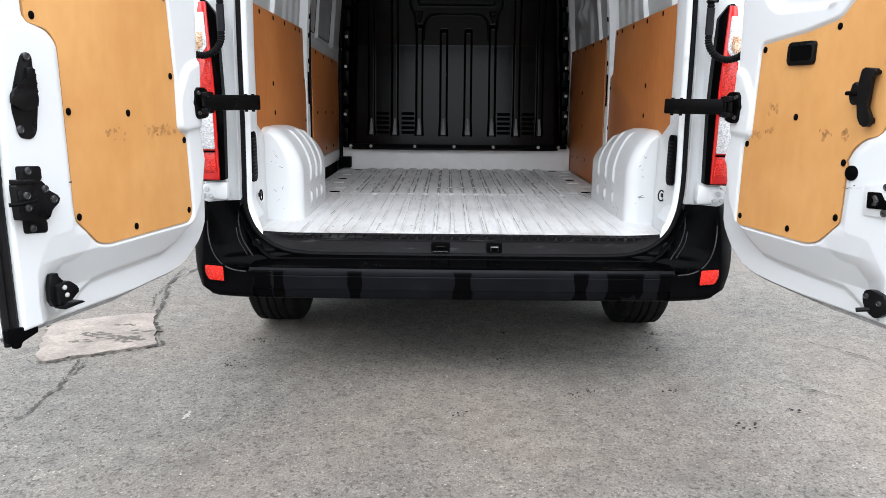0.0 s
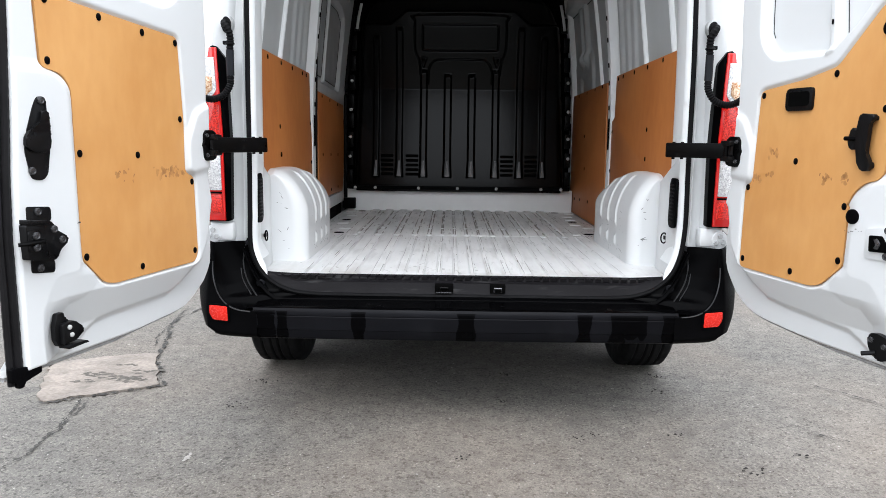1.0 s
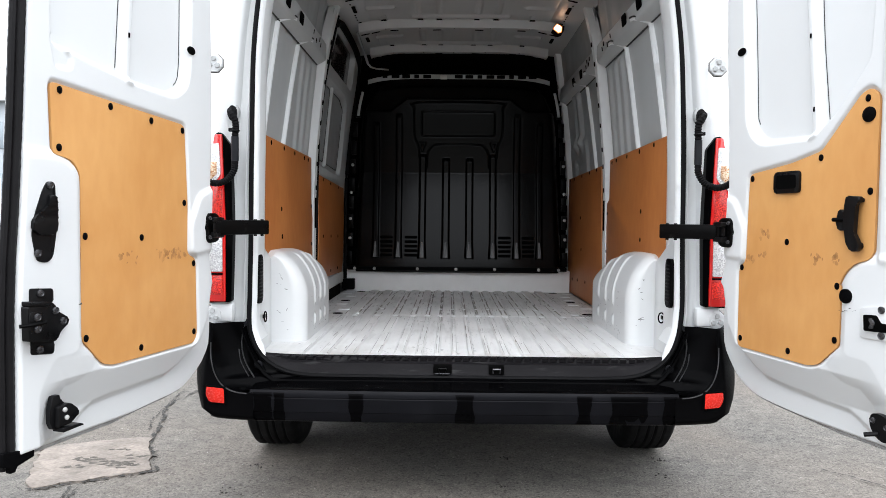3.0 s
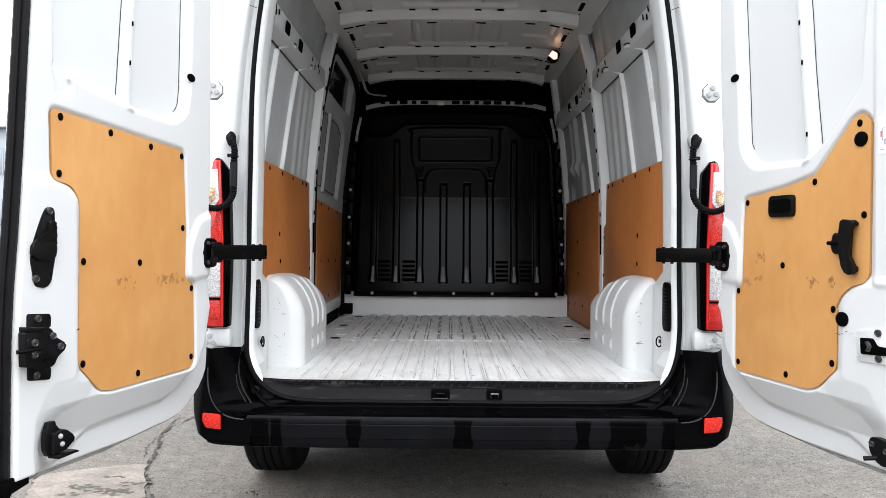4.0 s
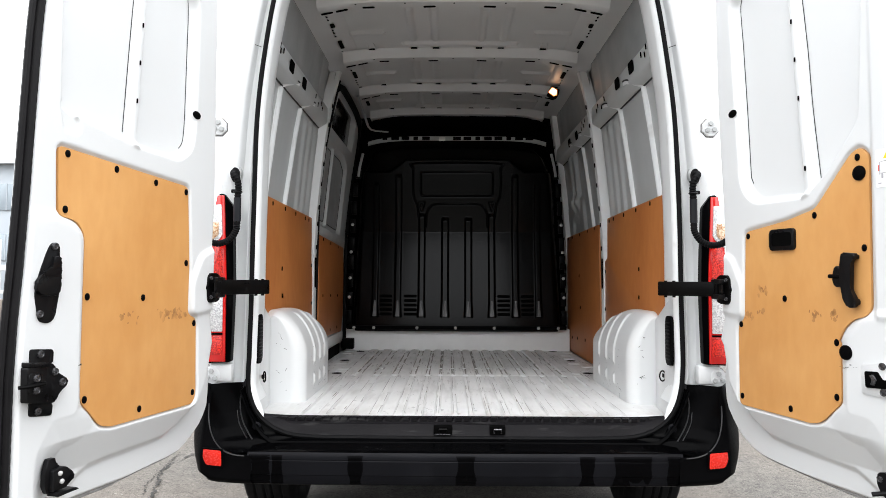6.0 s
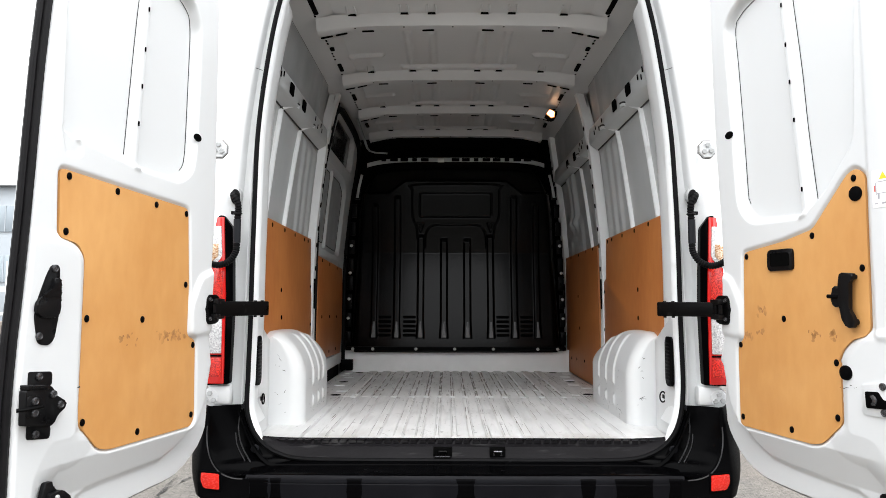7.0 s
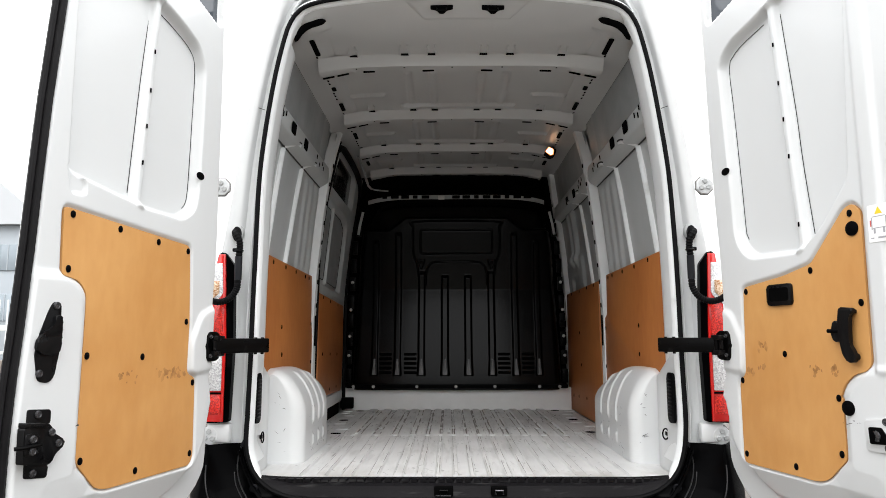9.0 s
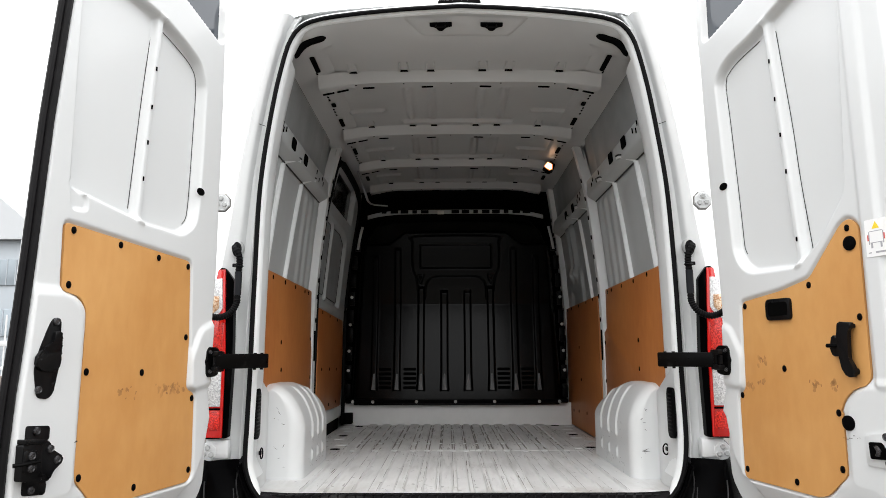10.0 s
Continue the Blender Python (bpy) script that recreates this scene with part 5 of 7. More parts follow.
# right door
def rmin(z):
    return float(np.interp(z, [0.464, 0.470, 0.476, 0.482, 0.489, 0.503, 0.525, 0.552, 0.585, 0.617, 0.648, 0.69, 0.74, 0.79, 0.86, 0.95, 1.15, 1.4, 1.6, 1.8, 2.2, 2.28, 2.42, 2.5], [0.44, 0.34, 0.24, 0.15, 0.095, 0.05, 0.011, -0.023, -0.051, -0.074, -0.086, -0.090, -0.092, -0.086, -0.045, -0.018, -0.006, -0.016, -0.030, -0.040, -0.050, -0.056, -0.062, -0.05]))


R_PLY = [(0.104, 1.262), (0.292, 1.287), (0.414, 1.315), (0.548, 1.462), (0.580, 1.477), (0.610, 1.452), (0.608, 1.016), (0.590, 0.993), (0.546, 0.983), (0.511, 0.953), (0.493, 0.915), (0.500, 0.91), (0.500, 0.737), (0.424, 0.665), (0.386, 0.654), (0.062, 0.658), (0.062, 0.940), (0.094, 0.958)]
R_RECESS = rounded([(0.052, 2.10), (0.064, 1.928), (0.083, 1.652), (0.095, 1.456), (0.114, 1.411), (0.156, 1.376), (0.37, 1.372), (0.46, 1.44), (0.56, 1.56), (0.60, 2.29), (0.40, 2.245), (0.235, 2.185), (0.120, 2.160), (0.078, 2.135)], 0.025)
R_FEATURES = [
    (rounded(R_PLY, 0.02), -0.012, 0.012),
    (R_RECESS, -0.034, 0.020),
    (rounded([(0.374, 1.33), (0.390, 1.33), (0.306, 2.24), (0.290, 2.24)], 0.004), 0.024, 0.014, R_RECESS),
    (rounded([(-0.08, 0.995), (0.078, 0.975), (0.082, 1.07), (0.03, 1.165), (-0.08, 1.20)], 0.02), 0.010, 0.026),
    (rounded([(-0.014, 2.290), (0.60, 2.46), (0.60, 2.60), (-0.014, 2.60)], 0.03), -0.030, 0.010),
    (rounded([(0.64, 1.0), (0.68, 1.0), (0.665, 2.5), (0.63, 2.5)], 0.01), 0.010, 0.02),
]
R_PANEL = [(-0.2, 1.10), (-0.018, 0.86), (0.012, 0.73), (0.056, 0.665), (0.096, 0.642), (0.121, 0.610), (0.167, 0.578), (0.24, 0.567), (0.373, 0.559), (0.506, 0.553), (0.55, 0.533), (0.591, 0.508), (0.64, 0.497), (1.0, 0.494), (1.0, 3.0), (-0.2, 3.0)]
R_PAD = rounded([(0.532, 0.715), (0.613, 0.712), (0.690, 0.612), (0.690, 0.540), (0.68, 0.40), (1.0, 0.40), (1.0, 0.985), (0.60, 0.985), (0.535, 0.92)], 0.02, 4)
right_door = door_shell(RIGHT, rmin, lambda z: float(np.interp(z, [0.46, 1.2, 1.9, 2.5], [0.79, 0.79, 0.76, 0.73])), 0.464, 2.50, R_FEATURES, R_PANEL, R_PAD, "open white rear door with a plywood panel, pull handle and cup")
bm = bmesh.new()
plate(bm, rounded(R_PLY, 0.018), RIGHT.at, -0.011, -0.003, 0.0015)
part("plywood_panel", bm, PLY, right_door, "varnished brown plywood panel with dark smudges", sharp=12)
plugs(RIGHT, [(0.118, 1.247), (0.413, 1.295), (0.573, 1.448), (0.590, 1.187), (0.284, 1.035), (0.076, 0.939), (0.487, 0.911), (0.077, 0.689), (0.302, 0.684), (0.484, 0.750)], right_door)
bm = bmesh.new()
plate(bm, rounded([(0.008, 2.296), (0.40, 2.41), (0.60, 2.465), (0.60, 2.485), (0.008, 2.485)], 0.02), RIGHT.over(-0.026), -0.034, -0.026)
part("window_pane", bm, DOOR_GLASS, right_door, "dark tinted window pane")

# grey rubber hem under each door's bottom edge
HEM = material("grey_dusty_hem", (0.33, 0.33, 0.33), 0.6, vary=0.3, scale=20)
for door, ob, low, z0, far in ((LEFT, left_door, lmin, 0.466, 0.84), (RIGHT, right_door, rmin, 0.464, 0.79)):
    edge = [(low(z), z) for z in np.linspace(0.575, z0, 26)] + [(s, z0) for s in np.linspace(0.46, far, 12)]
    bm = bmesh.new()
    tube(bm, smooth_line([door.at(s - 0.002, -0.080, z - 0.006) for s, z in edge], 0.02), 0.008, 6, up=door.face)
    part("bottom_hem", bm, HEM, ob, "grey rubber hem along the door's bottom")

# smudges on the plywood
SMUDGES = [material("dark_smudge", (0.40, 0.182, 0.058), 0.5, vary=0.3, scale=40), material("faint_smudge", (0.47, 0.222, 0.070), 0.5, vary=0.3, scale=40)]
for door, ob, spots, seed in ((LEFT, left_door, [(0.26, 0.972, 22), (0.20, 0.962, 13), (0.47, 0.972, 9)], 3), (RIGHT, right_door, [(0.405, 0.986, 10), (0.47, 0.988, 9), (0.19, 1.058, 6), (0.12, 0.972, 7), (0.17, 0.980, 4)], 9)):
    rnd = random.Random(seed)
    for s, z, count in spots:
        for i in range(count):
            wide = rnd.random() < 0.4
            cs, cz = s + rnd.gauss(0, 0.034 if door is LEFT else 0.014), z + rnd.gauss(0, 0.012 if door is LEFT else 0.009)
            if door is LEFT and cs < 0.175:
                cs = 0.175 + rnd.random() * 0.03
            r = rnd.uniform(0.007, 0.014) if wide else rnd.uniform(0.003, 0.007)
            lean = rnd.uniform(-0.6, 0.6)
            pts = []
            for a in np.linspace(0, 2 * math.pi, 18)[:-1]:
                k = r * (0.8 + 0.2 * math.sin(2 * a + i) + 0.12 * math.sin(5 * a + 2 * i) + rnd.uniform(-0.08, 0.08))
                pts.append((cs + 0.8 * k * math.cos(a) + lean * k * math.sin(a), cz + 1.15 * k * math.sin(a)))
            bm = bmesh.new()
            bm.faces.new([bm.verts.new(door.at(u, -0.0027 + 0.00001 * i + (0.0 if wide else 0.0004), v)) for u, v in pts])
            part("smudge", bm, SMUDGES[wide], ob)

# dark gaps round the upper recesses
for door, ob, lines in (
        (LEFT, left_door, [[(0.402, 2.154), (0.427, 1.911), (0.457, 1.542)], [(0.345, 2.182), (0.264, 2.157), (0.184, 2.120), (0.155, 2.06), (0.157, 1.86), (0.165, 1.61), (0.180, 1.552), (0.192, 1.540)]]),
        (RIGHT, right_door, [[(0.328, 2.18), (0.342, 2.057), (0.368, 1.831), (0.384, 1.642), (0.411, 1.412)], [(0.250, 2.178), (0.140, 2.153), (0.084, 2.128), (0.060, 2.09), (0.072, 1.928), (0.091, 1.652), (0.103, 1.456), (0.113, 1.435)]])):
    for pts in lines:
        bm = bmesh.new()
        tube(bm, [door.at(p.x, -0.0325, p.z) for p in smooth_line([(s, 0, z) for s, z in pts], 0.015)], 0.0013, 6)
        part("panel_gap", bm, SEALANT, ob)
bm = bmesh.new()
plate(bm, rounded(rectangle(-0.0035, 0.0035, -0.009, 0.009), 0.003, 3), lambda u, d, v: (u, d, v), 0.0, 0.002)
rib_slot = mesh_of(bm, "rib_slot", VOID)
for door, ob, spots in ((LEFT, left_door, [(0.394, 2.027), (0.405, 1.891), (0.414, 1.768), (0.424, 1.645)]), (RIGHT, right_door, [(0.313, 2.074), (0.326, 1.934), (0.338, 1.805), (0.351, 1.676), (0.373, 1.447)])):
    for s, z in spots:
        repeat("rib_slot", rib_slot, door.set(s, -0.0085, z) @ Matrix.Diagonal((0.8, 1, 0.85, 1)), ob)

# hole near each hinge edge, stretched along the door to fit the camera's view
bm = bmesh.new()
disc(bm, (0, 0, 0), (0, 1, 0), 0.0140, 0.002, 18)
door_hole = mesh_of(bm, "hinge_edge_hole", VOID)
repeat("hinge_edge_hole", door_hole, LEFT.set(0.14, 0.0005, 1.665) @ Matrix.Diagonal((1.55, 1, 1, 1)), left_door)
repeat("hinge_edge_hole", door_hole, RIGHT.set(0.050, 0.0005, 1.695) @ Matrix.Diagonal((1.55, 1, 1, 1)), right_door)

# double rubber seal along the left door's free edge, with its end shoe
bm = bmesh.new()
free = lambda z: float(np.interp(z, [0.46, 0.84, 0.98, 1.11, 1.32, 1.53, 1.72, 2.06, 2.5], [0.843, 0.840, 0.833, 0.822, 0.808, 0.797, 0.786, 0.757, 0.715]))
for off, d, r in ((0.0095, -0.006, 0.0105), (0.0265, -0.013, 0.0095)):
    pts = [LEFT.at(free(z) + off, d, z) for z in np.arange(0.462, 2.50, 0.012)]
    tube(bm, pts, r, 8, ridge=0.03, up=LEFT.face)
part("free_edge_seal", bm, EDGE_RUBBER, left_door, "black double rubber edge seal")
bm = bmesh.new()
plate(bm, rounded([(0.795, 0.500), (0.885, 0.512), (0.885, 0.475), (0.868, 0.473), (0.866, 0.455), (0.850, 0.455), (0.848, 0.470), (0.795, 0.478)], 0.004, 3), LEFT.at, -0.006, 0.008, 0.002)
part("seal_shoe", bm, BLACK, left_door, "black plastic seal end shoe")

# left door: release lever, lock, lower catch
bm = bmesh.new()
plate(bm, rounded([(0.738, 1.186), (0.712, 1.186), (0.708, 1.06), (0.722, 0.985), (0.742, 0.974), (0.772, 0.980), (0.786, 1.05), (0.775, 1.10), (0.752, 1.16)], 0.012), LEFT.over(0.014), 0.008, 0.015, 0.002)
lever = part("release_lever", bm, HANDLE, left_door, "black plastic release lever")
bm = bmesh.new()
plate(bm, rounded([(0.726, 1.150), (0.708, 1.150), (0.703, 1.140), (0.707, 1.132), (0.702, 1.122), (0.706, 1.112), (0.702, 1.102), (0.706, 1.092), (0.703, 1.075), (0.708, 1.052), (0.722, 1.045), (0.762, 1.048), (0.780, 1.064), (0.778, 1.084), (0.764, 1.102), (0.744, 1.114), (0.732, 1.122), (0.729, 1.133)], 0.004, 3), LEFT.over(0.022), 0.014, 0.024, 0.003, 3)
part("lever_grip", bm, HANDLE, left_door)
bm = bmesh.new()
disc(bm, (0, 0, 0), (0, 1, 0), 0.008, 0.004, 12)
tube(bm, [(0.006 * math.cos(a), 0.0035, 0.006 * math.sin(a)) for a in np.linspace(0, 6.28, 13)[:-1]], 0.0016, 5, closed=True, up=(0, 1, 0))
screw = mesh_of(bm, "hardware_screw", SCREW)
for s, z in ((0.729, 1.176), (0.770, 1.000), (0.764, 0.897), (0.768, 0.752)):
    repeat("hardware_screw", screw, LEFT.set(s + 0.014, 0.0148, z) @ Matrix.Diagonal((1.25, 1.2, 1.25, 1)), left_door)
bm = bmesh.new()
plate(bm, rounded([(0.795, 0.912), (0.722, 0.906), (0.722, 0.870), (0.735, 0.870), (0.735, 0.770), (0.720, 0.765), (0.722, 0.733), (0.793, 0.742), (0.793, 0.78), (0.798, 0.80), (0.798, 0.86), (0.795, 0.875)], 0.008), LEFT.over(0.014), 0.008, 0.0146, 0.0015)
part("lock_plate", bm, HANDLE, left_door, "black steel lock plate")
bm = bmesh.new()
plate(bm, rounded([(0.795, 0.880), (0.722, 0.872), (0.712, 0.848), (0.676, 0.826), (0.674, 0.812), (0.702, 0.794), (0.716, 0.768), (0.795, 0.779)], 0.010), LEFT.over(0.030), 0.012, 0.034, 0.003)
part("lock_body", bm, HANDLE, left_door, "black lock body")
bm = bmesh.new()
plate(bm, rounded([(0.799, 0.872), (0.740, 0.868), (0.738, 0.800), (0.734, 0.778), (0.797, 0.784)], 0.006), LEFT.over(0.050), 0.030, 0.052, 0.003)
plate(bm, rounded([(0.797, 0.884), (0.734, 0.877), (0.730, 0.866), (0.797, 0.872)], 0.003, 3), LEFT.over(0.050), 0.030, 0.056, 0.003)
plate(bm, rounded([(0.792, 0.858), (0.752, 0.855), (0.750, 0.802), (0.792, 0.805)], 0.010), LEFT.over(0.055), 0.050, 0.056, 0.002)
part("lock_cover", bm, HANDLE, left_door)
bm = bmesh.new()
tube(bm, [LEFT.at(0.872, 0.050, 0.826), LEFT.at(0.855, 0.062, 0.827), LEFT.at(0.806, 0.062, 0.828)], 0.005, 8)
part("lock_pin", bm, STEEL, left_door)
for s, z in ((0.772, 0.843), (0.772, 0.814), (0.692, 0.820), (0.716, 0.850)):
    repeat("hardware_screw", screw, LEFT.set(s + (0.054 if s > 0.74 else 0.034), 0.0555 if s > 0.74 else 0.0335, z) @ Matrix.Diagonal((1.25, 1.3, 1.25, 1)), left_door)
bm = bmesh.new()
plate(bm, rounded([(0.728, 0.622), (0.704, 0.622), (0.703, 0.604), (0.690, 0.600), (0.690, 0.536), (0.728, 0.532), (0.738, 0.552), (0.738, 0.585)], 0.005, 3), LEFT.over(0.020), 0.006, 0.020, 0.003)
plate(bm, rounded([(0.712, 0.594), (0.672, 0.596), (0.644, 0.572), (0.642, 0.556), (0.666, 0.550), (0.666, 0.540), (0.712, 0.538)], 0.005, 3), LEFT.over(0.032), 0.016, 0.034, 0.003)
plate(bm, rounded([(0.700, 0.536), (0.640, 0.534), (0.630, 0.527), (0.700, 0.524)], 0.003, 3), LEFT.over(0.036), 0.006, 0.042, 0.002)
part("lower_catch", bm, HANDLE, left_door, "black lower door catch")
for s, z in ((0.692, 0.582), (0.686, 0.560)):
    repeat("catch_rivet", bolt, LEFT.set(s + 0.032, 0.034, z) @ pose(0, 0, 0, 0, 0, 180) @ Matrix.Diagonal((0.55, 0.8, 0.55, 1)), left_door)

# right door: cup, pull handle, latch, roller, caps, sticker
bm = bmesh.new()
plate(bm, rounded(rectangle(0.226, 0.336, 1.192, 1.262), 0.014), RIGHT.at, -0.006, 0.006, 0.003)
cup = part("grab_cup", bm, HANDLE, right_door, "black recessed grab cup")
bm = bmesh.new()
plate(bm, rounded(rectangle(0.240, 0.324, 1.206, 1.250), 0.010), RIGHT.at, 0.0055, 0.0075)
part("cup_hollow", bm, VOID, right_door)
bm = bmesh.new()
plate(bm, rounded([(0.519, 1.176), (0.560, 1.172), (0.560, 1.158), (0.548, 1.150), (0.546, 1.116), (0.544, 1.068), (0.556, 1.050), (0.562, 1.032), (0.554, 1.017), (0.534, 1.017), (0.518, 1.040), (0.508, 1.092), (0.508, 1.135), (0.513, 1.168)], 0.006, 3), RIGHT.over(0.020), 0.010, 0.024, 0.004, 3)
plate(bm, rounded([(0.522, 1.166), (0.540, 1.164), (0.538, 1.116), (0.536, 1.061), (0.544, 1.046), (0.548, 1.031), (0.540, 1.024), (0.532, 1.026), (0.520, 1.045), (0.514, 1.092), (0.514, 1.135)], 0.006, 4), RIGHT.over(0.012), -0.003, 0.012)
part("pull_handle", bm, HANDLE, right_door, "black plastic pull handle")
bm = bmesh.new()
plate(bm, rounded([(0.548, 1.172), (0.572, 1.168), (0.572, 1.157), (0.548, 1.155)], 0.004, 3), RIGHT.at, -0.003, 0.020, 0.003)
part("handle_arm", bm, HANDLE, right_door)
bm = bmesh.new()
plate(bm, rounded([(0.548, 1.046), (0.572, 1.042), (0.574, 1.026), (0.548, 1.020)], 0.008, 4), RIGHT.at, -0.003, 0.022, 0.004)
part("handle_foot", bm, HANDLE, right_door)
bm = bmesh.new()
plate(bm, rounded([(0.494, 1.138), (0.508, 1.136), (0.520, 1.116), (0.520, 1.078), (0.494, 1.074), (0.484, 1.100)], 0.007, 4), RIGHT.over(0.006), -0.003, 0.014, 0.004)
part("handle_catch", bm, HANDLE, right_door)
bm = bmesh.new()
tube(bm, [RIGHT.at(0.520, 0.014, 1.106), RIGHT.at(0.486, 0.020, 1.107)], 0.006, 8)
part("catch_pin", bm, BLACK, right_door)
bm = bmesh.new()
disc(bm, (0, 0, 0), (0, 1, 0), 0.0215, 0.005, 18, 0.002)
cap = mesh_of(bm, "rubber_cap", BLACK)
repeat("rubber_cap", cap, RIGHT.set(0.578, -0.003, 1.402), right_door, "black rubber cap")
repeat("rubber_cap", cap, RIGHT.set(0.534, 0.012, 0.887), right_door, "black rubber cap")
bm = bmesh.new()
plate(bm, rounded([(0.570, 0.862), (0.70, 0.88), (0.72, 0.78), (0.570, 0.778)], 0.012), RIGHT.over(0.018), 0.012, 0.017, 0.002)
part("latch_plate", bm, WHITE, right_door)
bm = bmesh.new()
plate(bm, rounded([(0.585, 0.843), (0.625, 0.846), (0.640, 0.826), (0.70, 0.826), (0.70, 0.806), (0.640, 0.802), (0.588, 0.798)], 0.005, 3), RIGHT.over(0.018), 0.016, 0.022, 0.002)
part("latch_slot", bm, VOID, right_door, "black latch slot")
bm = bmesh.new()
plate(bm, rounded([(0.600, 0.834), (0.612, 0.838), (0.622, 0.824), (0.616, 0.808), (0.602, 0.808), (0.610, 0.821)], 0.003, 3), RIGHT.over(0.022), 0.0205, 0.026, 0.001)
part("latch_claw", bm, SCREW, right_door, "grey steel latch claw")
for s, z in ((0.640, 0.862), (0.642, 0.792)):
    repeat("hardware_screw", screw, RIGHT.set(s + 0.017, 0.017, z) @ Matrix.Diagonal((1.3, 1, 1.3, 1)), right_door)
bm = bmesh.new()
plate(bm, rounded([(0.612, 0.575), (0.640, 0.582), (0.690, 0.570), (0.692, 0.530), (0.670, 0.508), (0.640, 0.508), (0.616, 0.540)], 0.012), RIGHT.over(0.028), 0.012, 0.028, 0.005)
tube(bm, [RIGHT.at(0.668, 0.026, 0.527), RIGHT.at(0.640, 0.044, 0.518)], 0.0065, 8)
part("lower_catch", bm, HANDLE, right_door, "black lower door catch with a pin")
for s, z in ((0.626, 0.560), (0.668, 0.550)):
    repeat("hardware_screw", screw, RIGHT.set(s + 0.026, 0.0275, z), right_door)
# warning sticker: triangle over a small diagram
bm = bmesh.new()
plate(bm, rounded(rectangle(0.645, 0.715, 1.350, 1.455), 0.004, 3), RIGHT.at, 0.0105, 0.0112)
sticker = part("warning_sticker", bm, PAPER, right_door, "white warning sticker with a yellow triangle")
bm = bmesh.new()
plate(bm, [(0.668, 1.428), (0.692, 1.428), (0.680, 1.448)], RIGHT.at, 0.0112, 0.0117)
part("warning_triangle", bm, WARN, right_door)
bm = bmesh.new()
for s0, s1, z0, z1 in ((0.660, 0.700, 1.420, 1.422), (0.656, 0.659, 1.385, 1.42), (0.701, 0.704, 1.385, 1.42), (0.660, 0.700, 1.388, 1.390), (0.662, 0.668, 1.374, 1.388), (0.692, 0.698, 1.374, 1.388), (0.652, 0.662, 1.360, 1.363), (0.675, 0.71, 1.359, 1.364)):
    plate(bm, rectangle(s0, s1, z0, z1), RIGHT.at, 0.0112, 0.0116)
part("sticker_print", bm, INK, right_door)
bm = bmesh.new()
for s in (0.652, 0.704):
    plate(bm, rectangle(s, s + 0.004, 1.395, 1.412), RIGHT.at, 0.0117, 0.012)
part("sticker_mark", bm, REDINK, right_door)
# chips and scratches
rnd = random.Random(21)
bm = bmesh.new()
for i in range(7):
    s, z = 0.516 + 0.009 * i + rnd.uniform(-0.003, 0.003), 0.845 + rnd.gauss(0, 0.0025)
    w, h = rnd.uniform(0.001, 0.004), rnd.uniform(0.0005, 0.0013)
    bm.faces.new([bm.verts.new(RIGHT.at(u, 0.0146 + 0.00005 * i, v)) for u, v in rectangle(s - w, s + w, z - h, z + h)])
part("paint_chip", bm, SEALANT, right_door)
bm = bmesh.new()
bm.faces.new([bm.verts.new(LEFT.at(u, 0.0125, v)) for u, v in ((0.652, 0.852), (0.640, 0.858), (0.638, 0.852))])
part("paint_chip", bm, SEALANT, left_door)

# ---- door checks: straps from pillar to door ----
for side, door in ((-1, LEFT), (1, RIGHT)):
    a = Vector((side * (0.745 if side > 0 else 0.757), -0.045, 1.061))
    end = door.at(0.055 if side < 0 else -0.01, 0.03, 1.061)
    d = (end - a).normalized()
    nrm = Vector((d.y, -d.x, 0)) * side
    bm = bmesh.new()
    place = lambda u, dd, v: a + d * u + nrm * dd + Vector((0, 0, v))
    plate(bm, rounded(rectangle(0, (end - a).length, -0.027, 0.027), 0.006, 3), place, -0.007, 0.007, 0.002)
    strap = part("check_strap", bm, STEEL, van, "black steel door check strap")
    bm = bmesh.new()
    for u in (0.028, 0.060):
        tube(bm, [place(u, 0.0, -0.033), place(u, 0.0, 0.0305)], 0.0062, 8)
    part("strap_pin", bm, STEEL, strap)
    bm = bmesh.new()
    off = 0.046 if side < 0 else 0.006
    # flanged base, two ears, hinge block with bolts
    plate(bm, rounded([(off - 0.036, 1.020), (off - 0.018, 1.008), (off + 0.022, 1.006), (off + 0.032, 1.018), (off + 0.034, 1.050), (off + 0.040, 1.060), (off + 0.034, 1.072), (off + 0.032, 1.098), (off + 0.020, 1.112), (off - 0.014, 1.112), (off - 0.036, 1.100)], 0.005, 3), door.at, 0.005, 0.020, 0.003)
    bracket = part("strap_bracket", bm, STEEL, strap, "black steel strap bracket on the door")
    for v in (1.034, 1.088):
        bm = bmesh.new()
        plate(bm, rounded(rectangle(off - 0.034, off + 0.014, v - 0.009, v + 0.009), 0.004, 3), door.at, 0.018, 0.044, 0.003)
        part("bracket_ear", bm, HANDLE, strap)
    bm = bmesh.new()
    tube(bm, [door.at(off - 0.014, 0.034, 1.024), door.at(off - 0.014, 0.034, 1.098)], 0.009, 10)
    part("bracket_pin", bm, STEEL, strap)
    for u, v in ((0.022, 1.026), (0.022, 1.094)):
        repeat("bracket_bolt", screw, door.set(off + u, 0.0198, v) @ Matrix.Diagonal((0.9, 1.2, 0.9, 1)), strap)
    bm = bmesh.new()
    plate(bm, rectangle(off - 0.002, off + 0.018, 1.046, 1.078), door.at, 0.030, 0.036, 0.002)
    part("bracket_roller", bm, HANDLE, strap)

# ---- tail lights ----
RED = bpy.data.materials.new("red_lens")
RED.use_nodes = True
b = RED.node_tree.nodes["Principled BSDF"]
b.inputs["Base Color"].default_value, b.inputs["Roughness"].default_value = (0.62, 0.012, 0.010, 1), 0.10
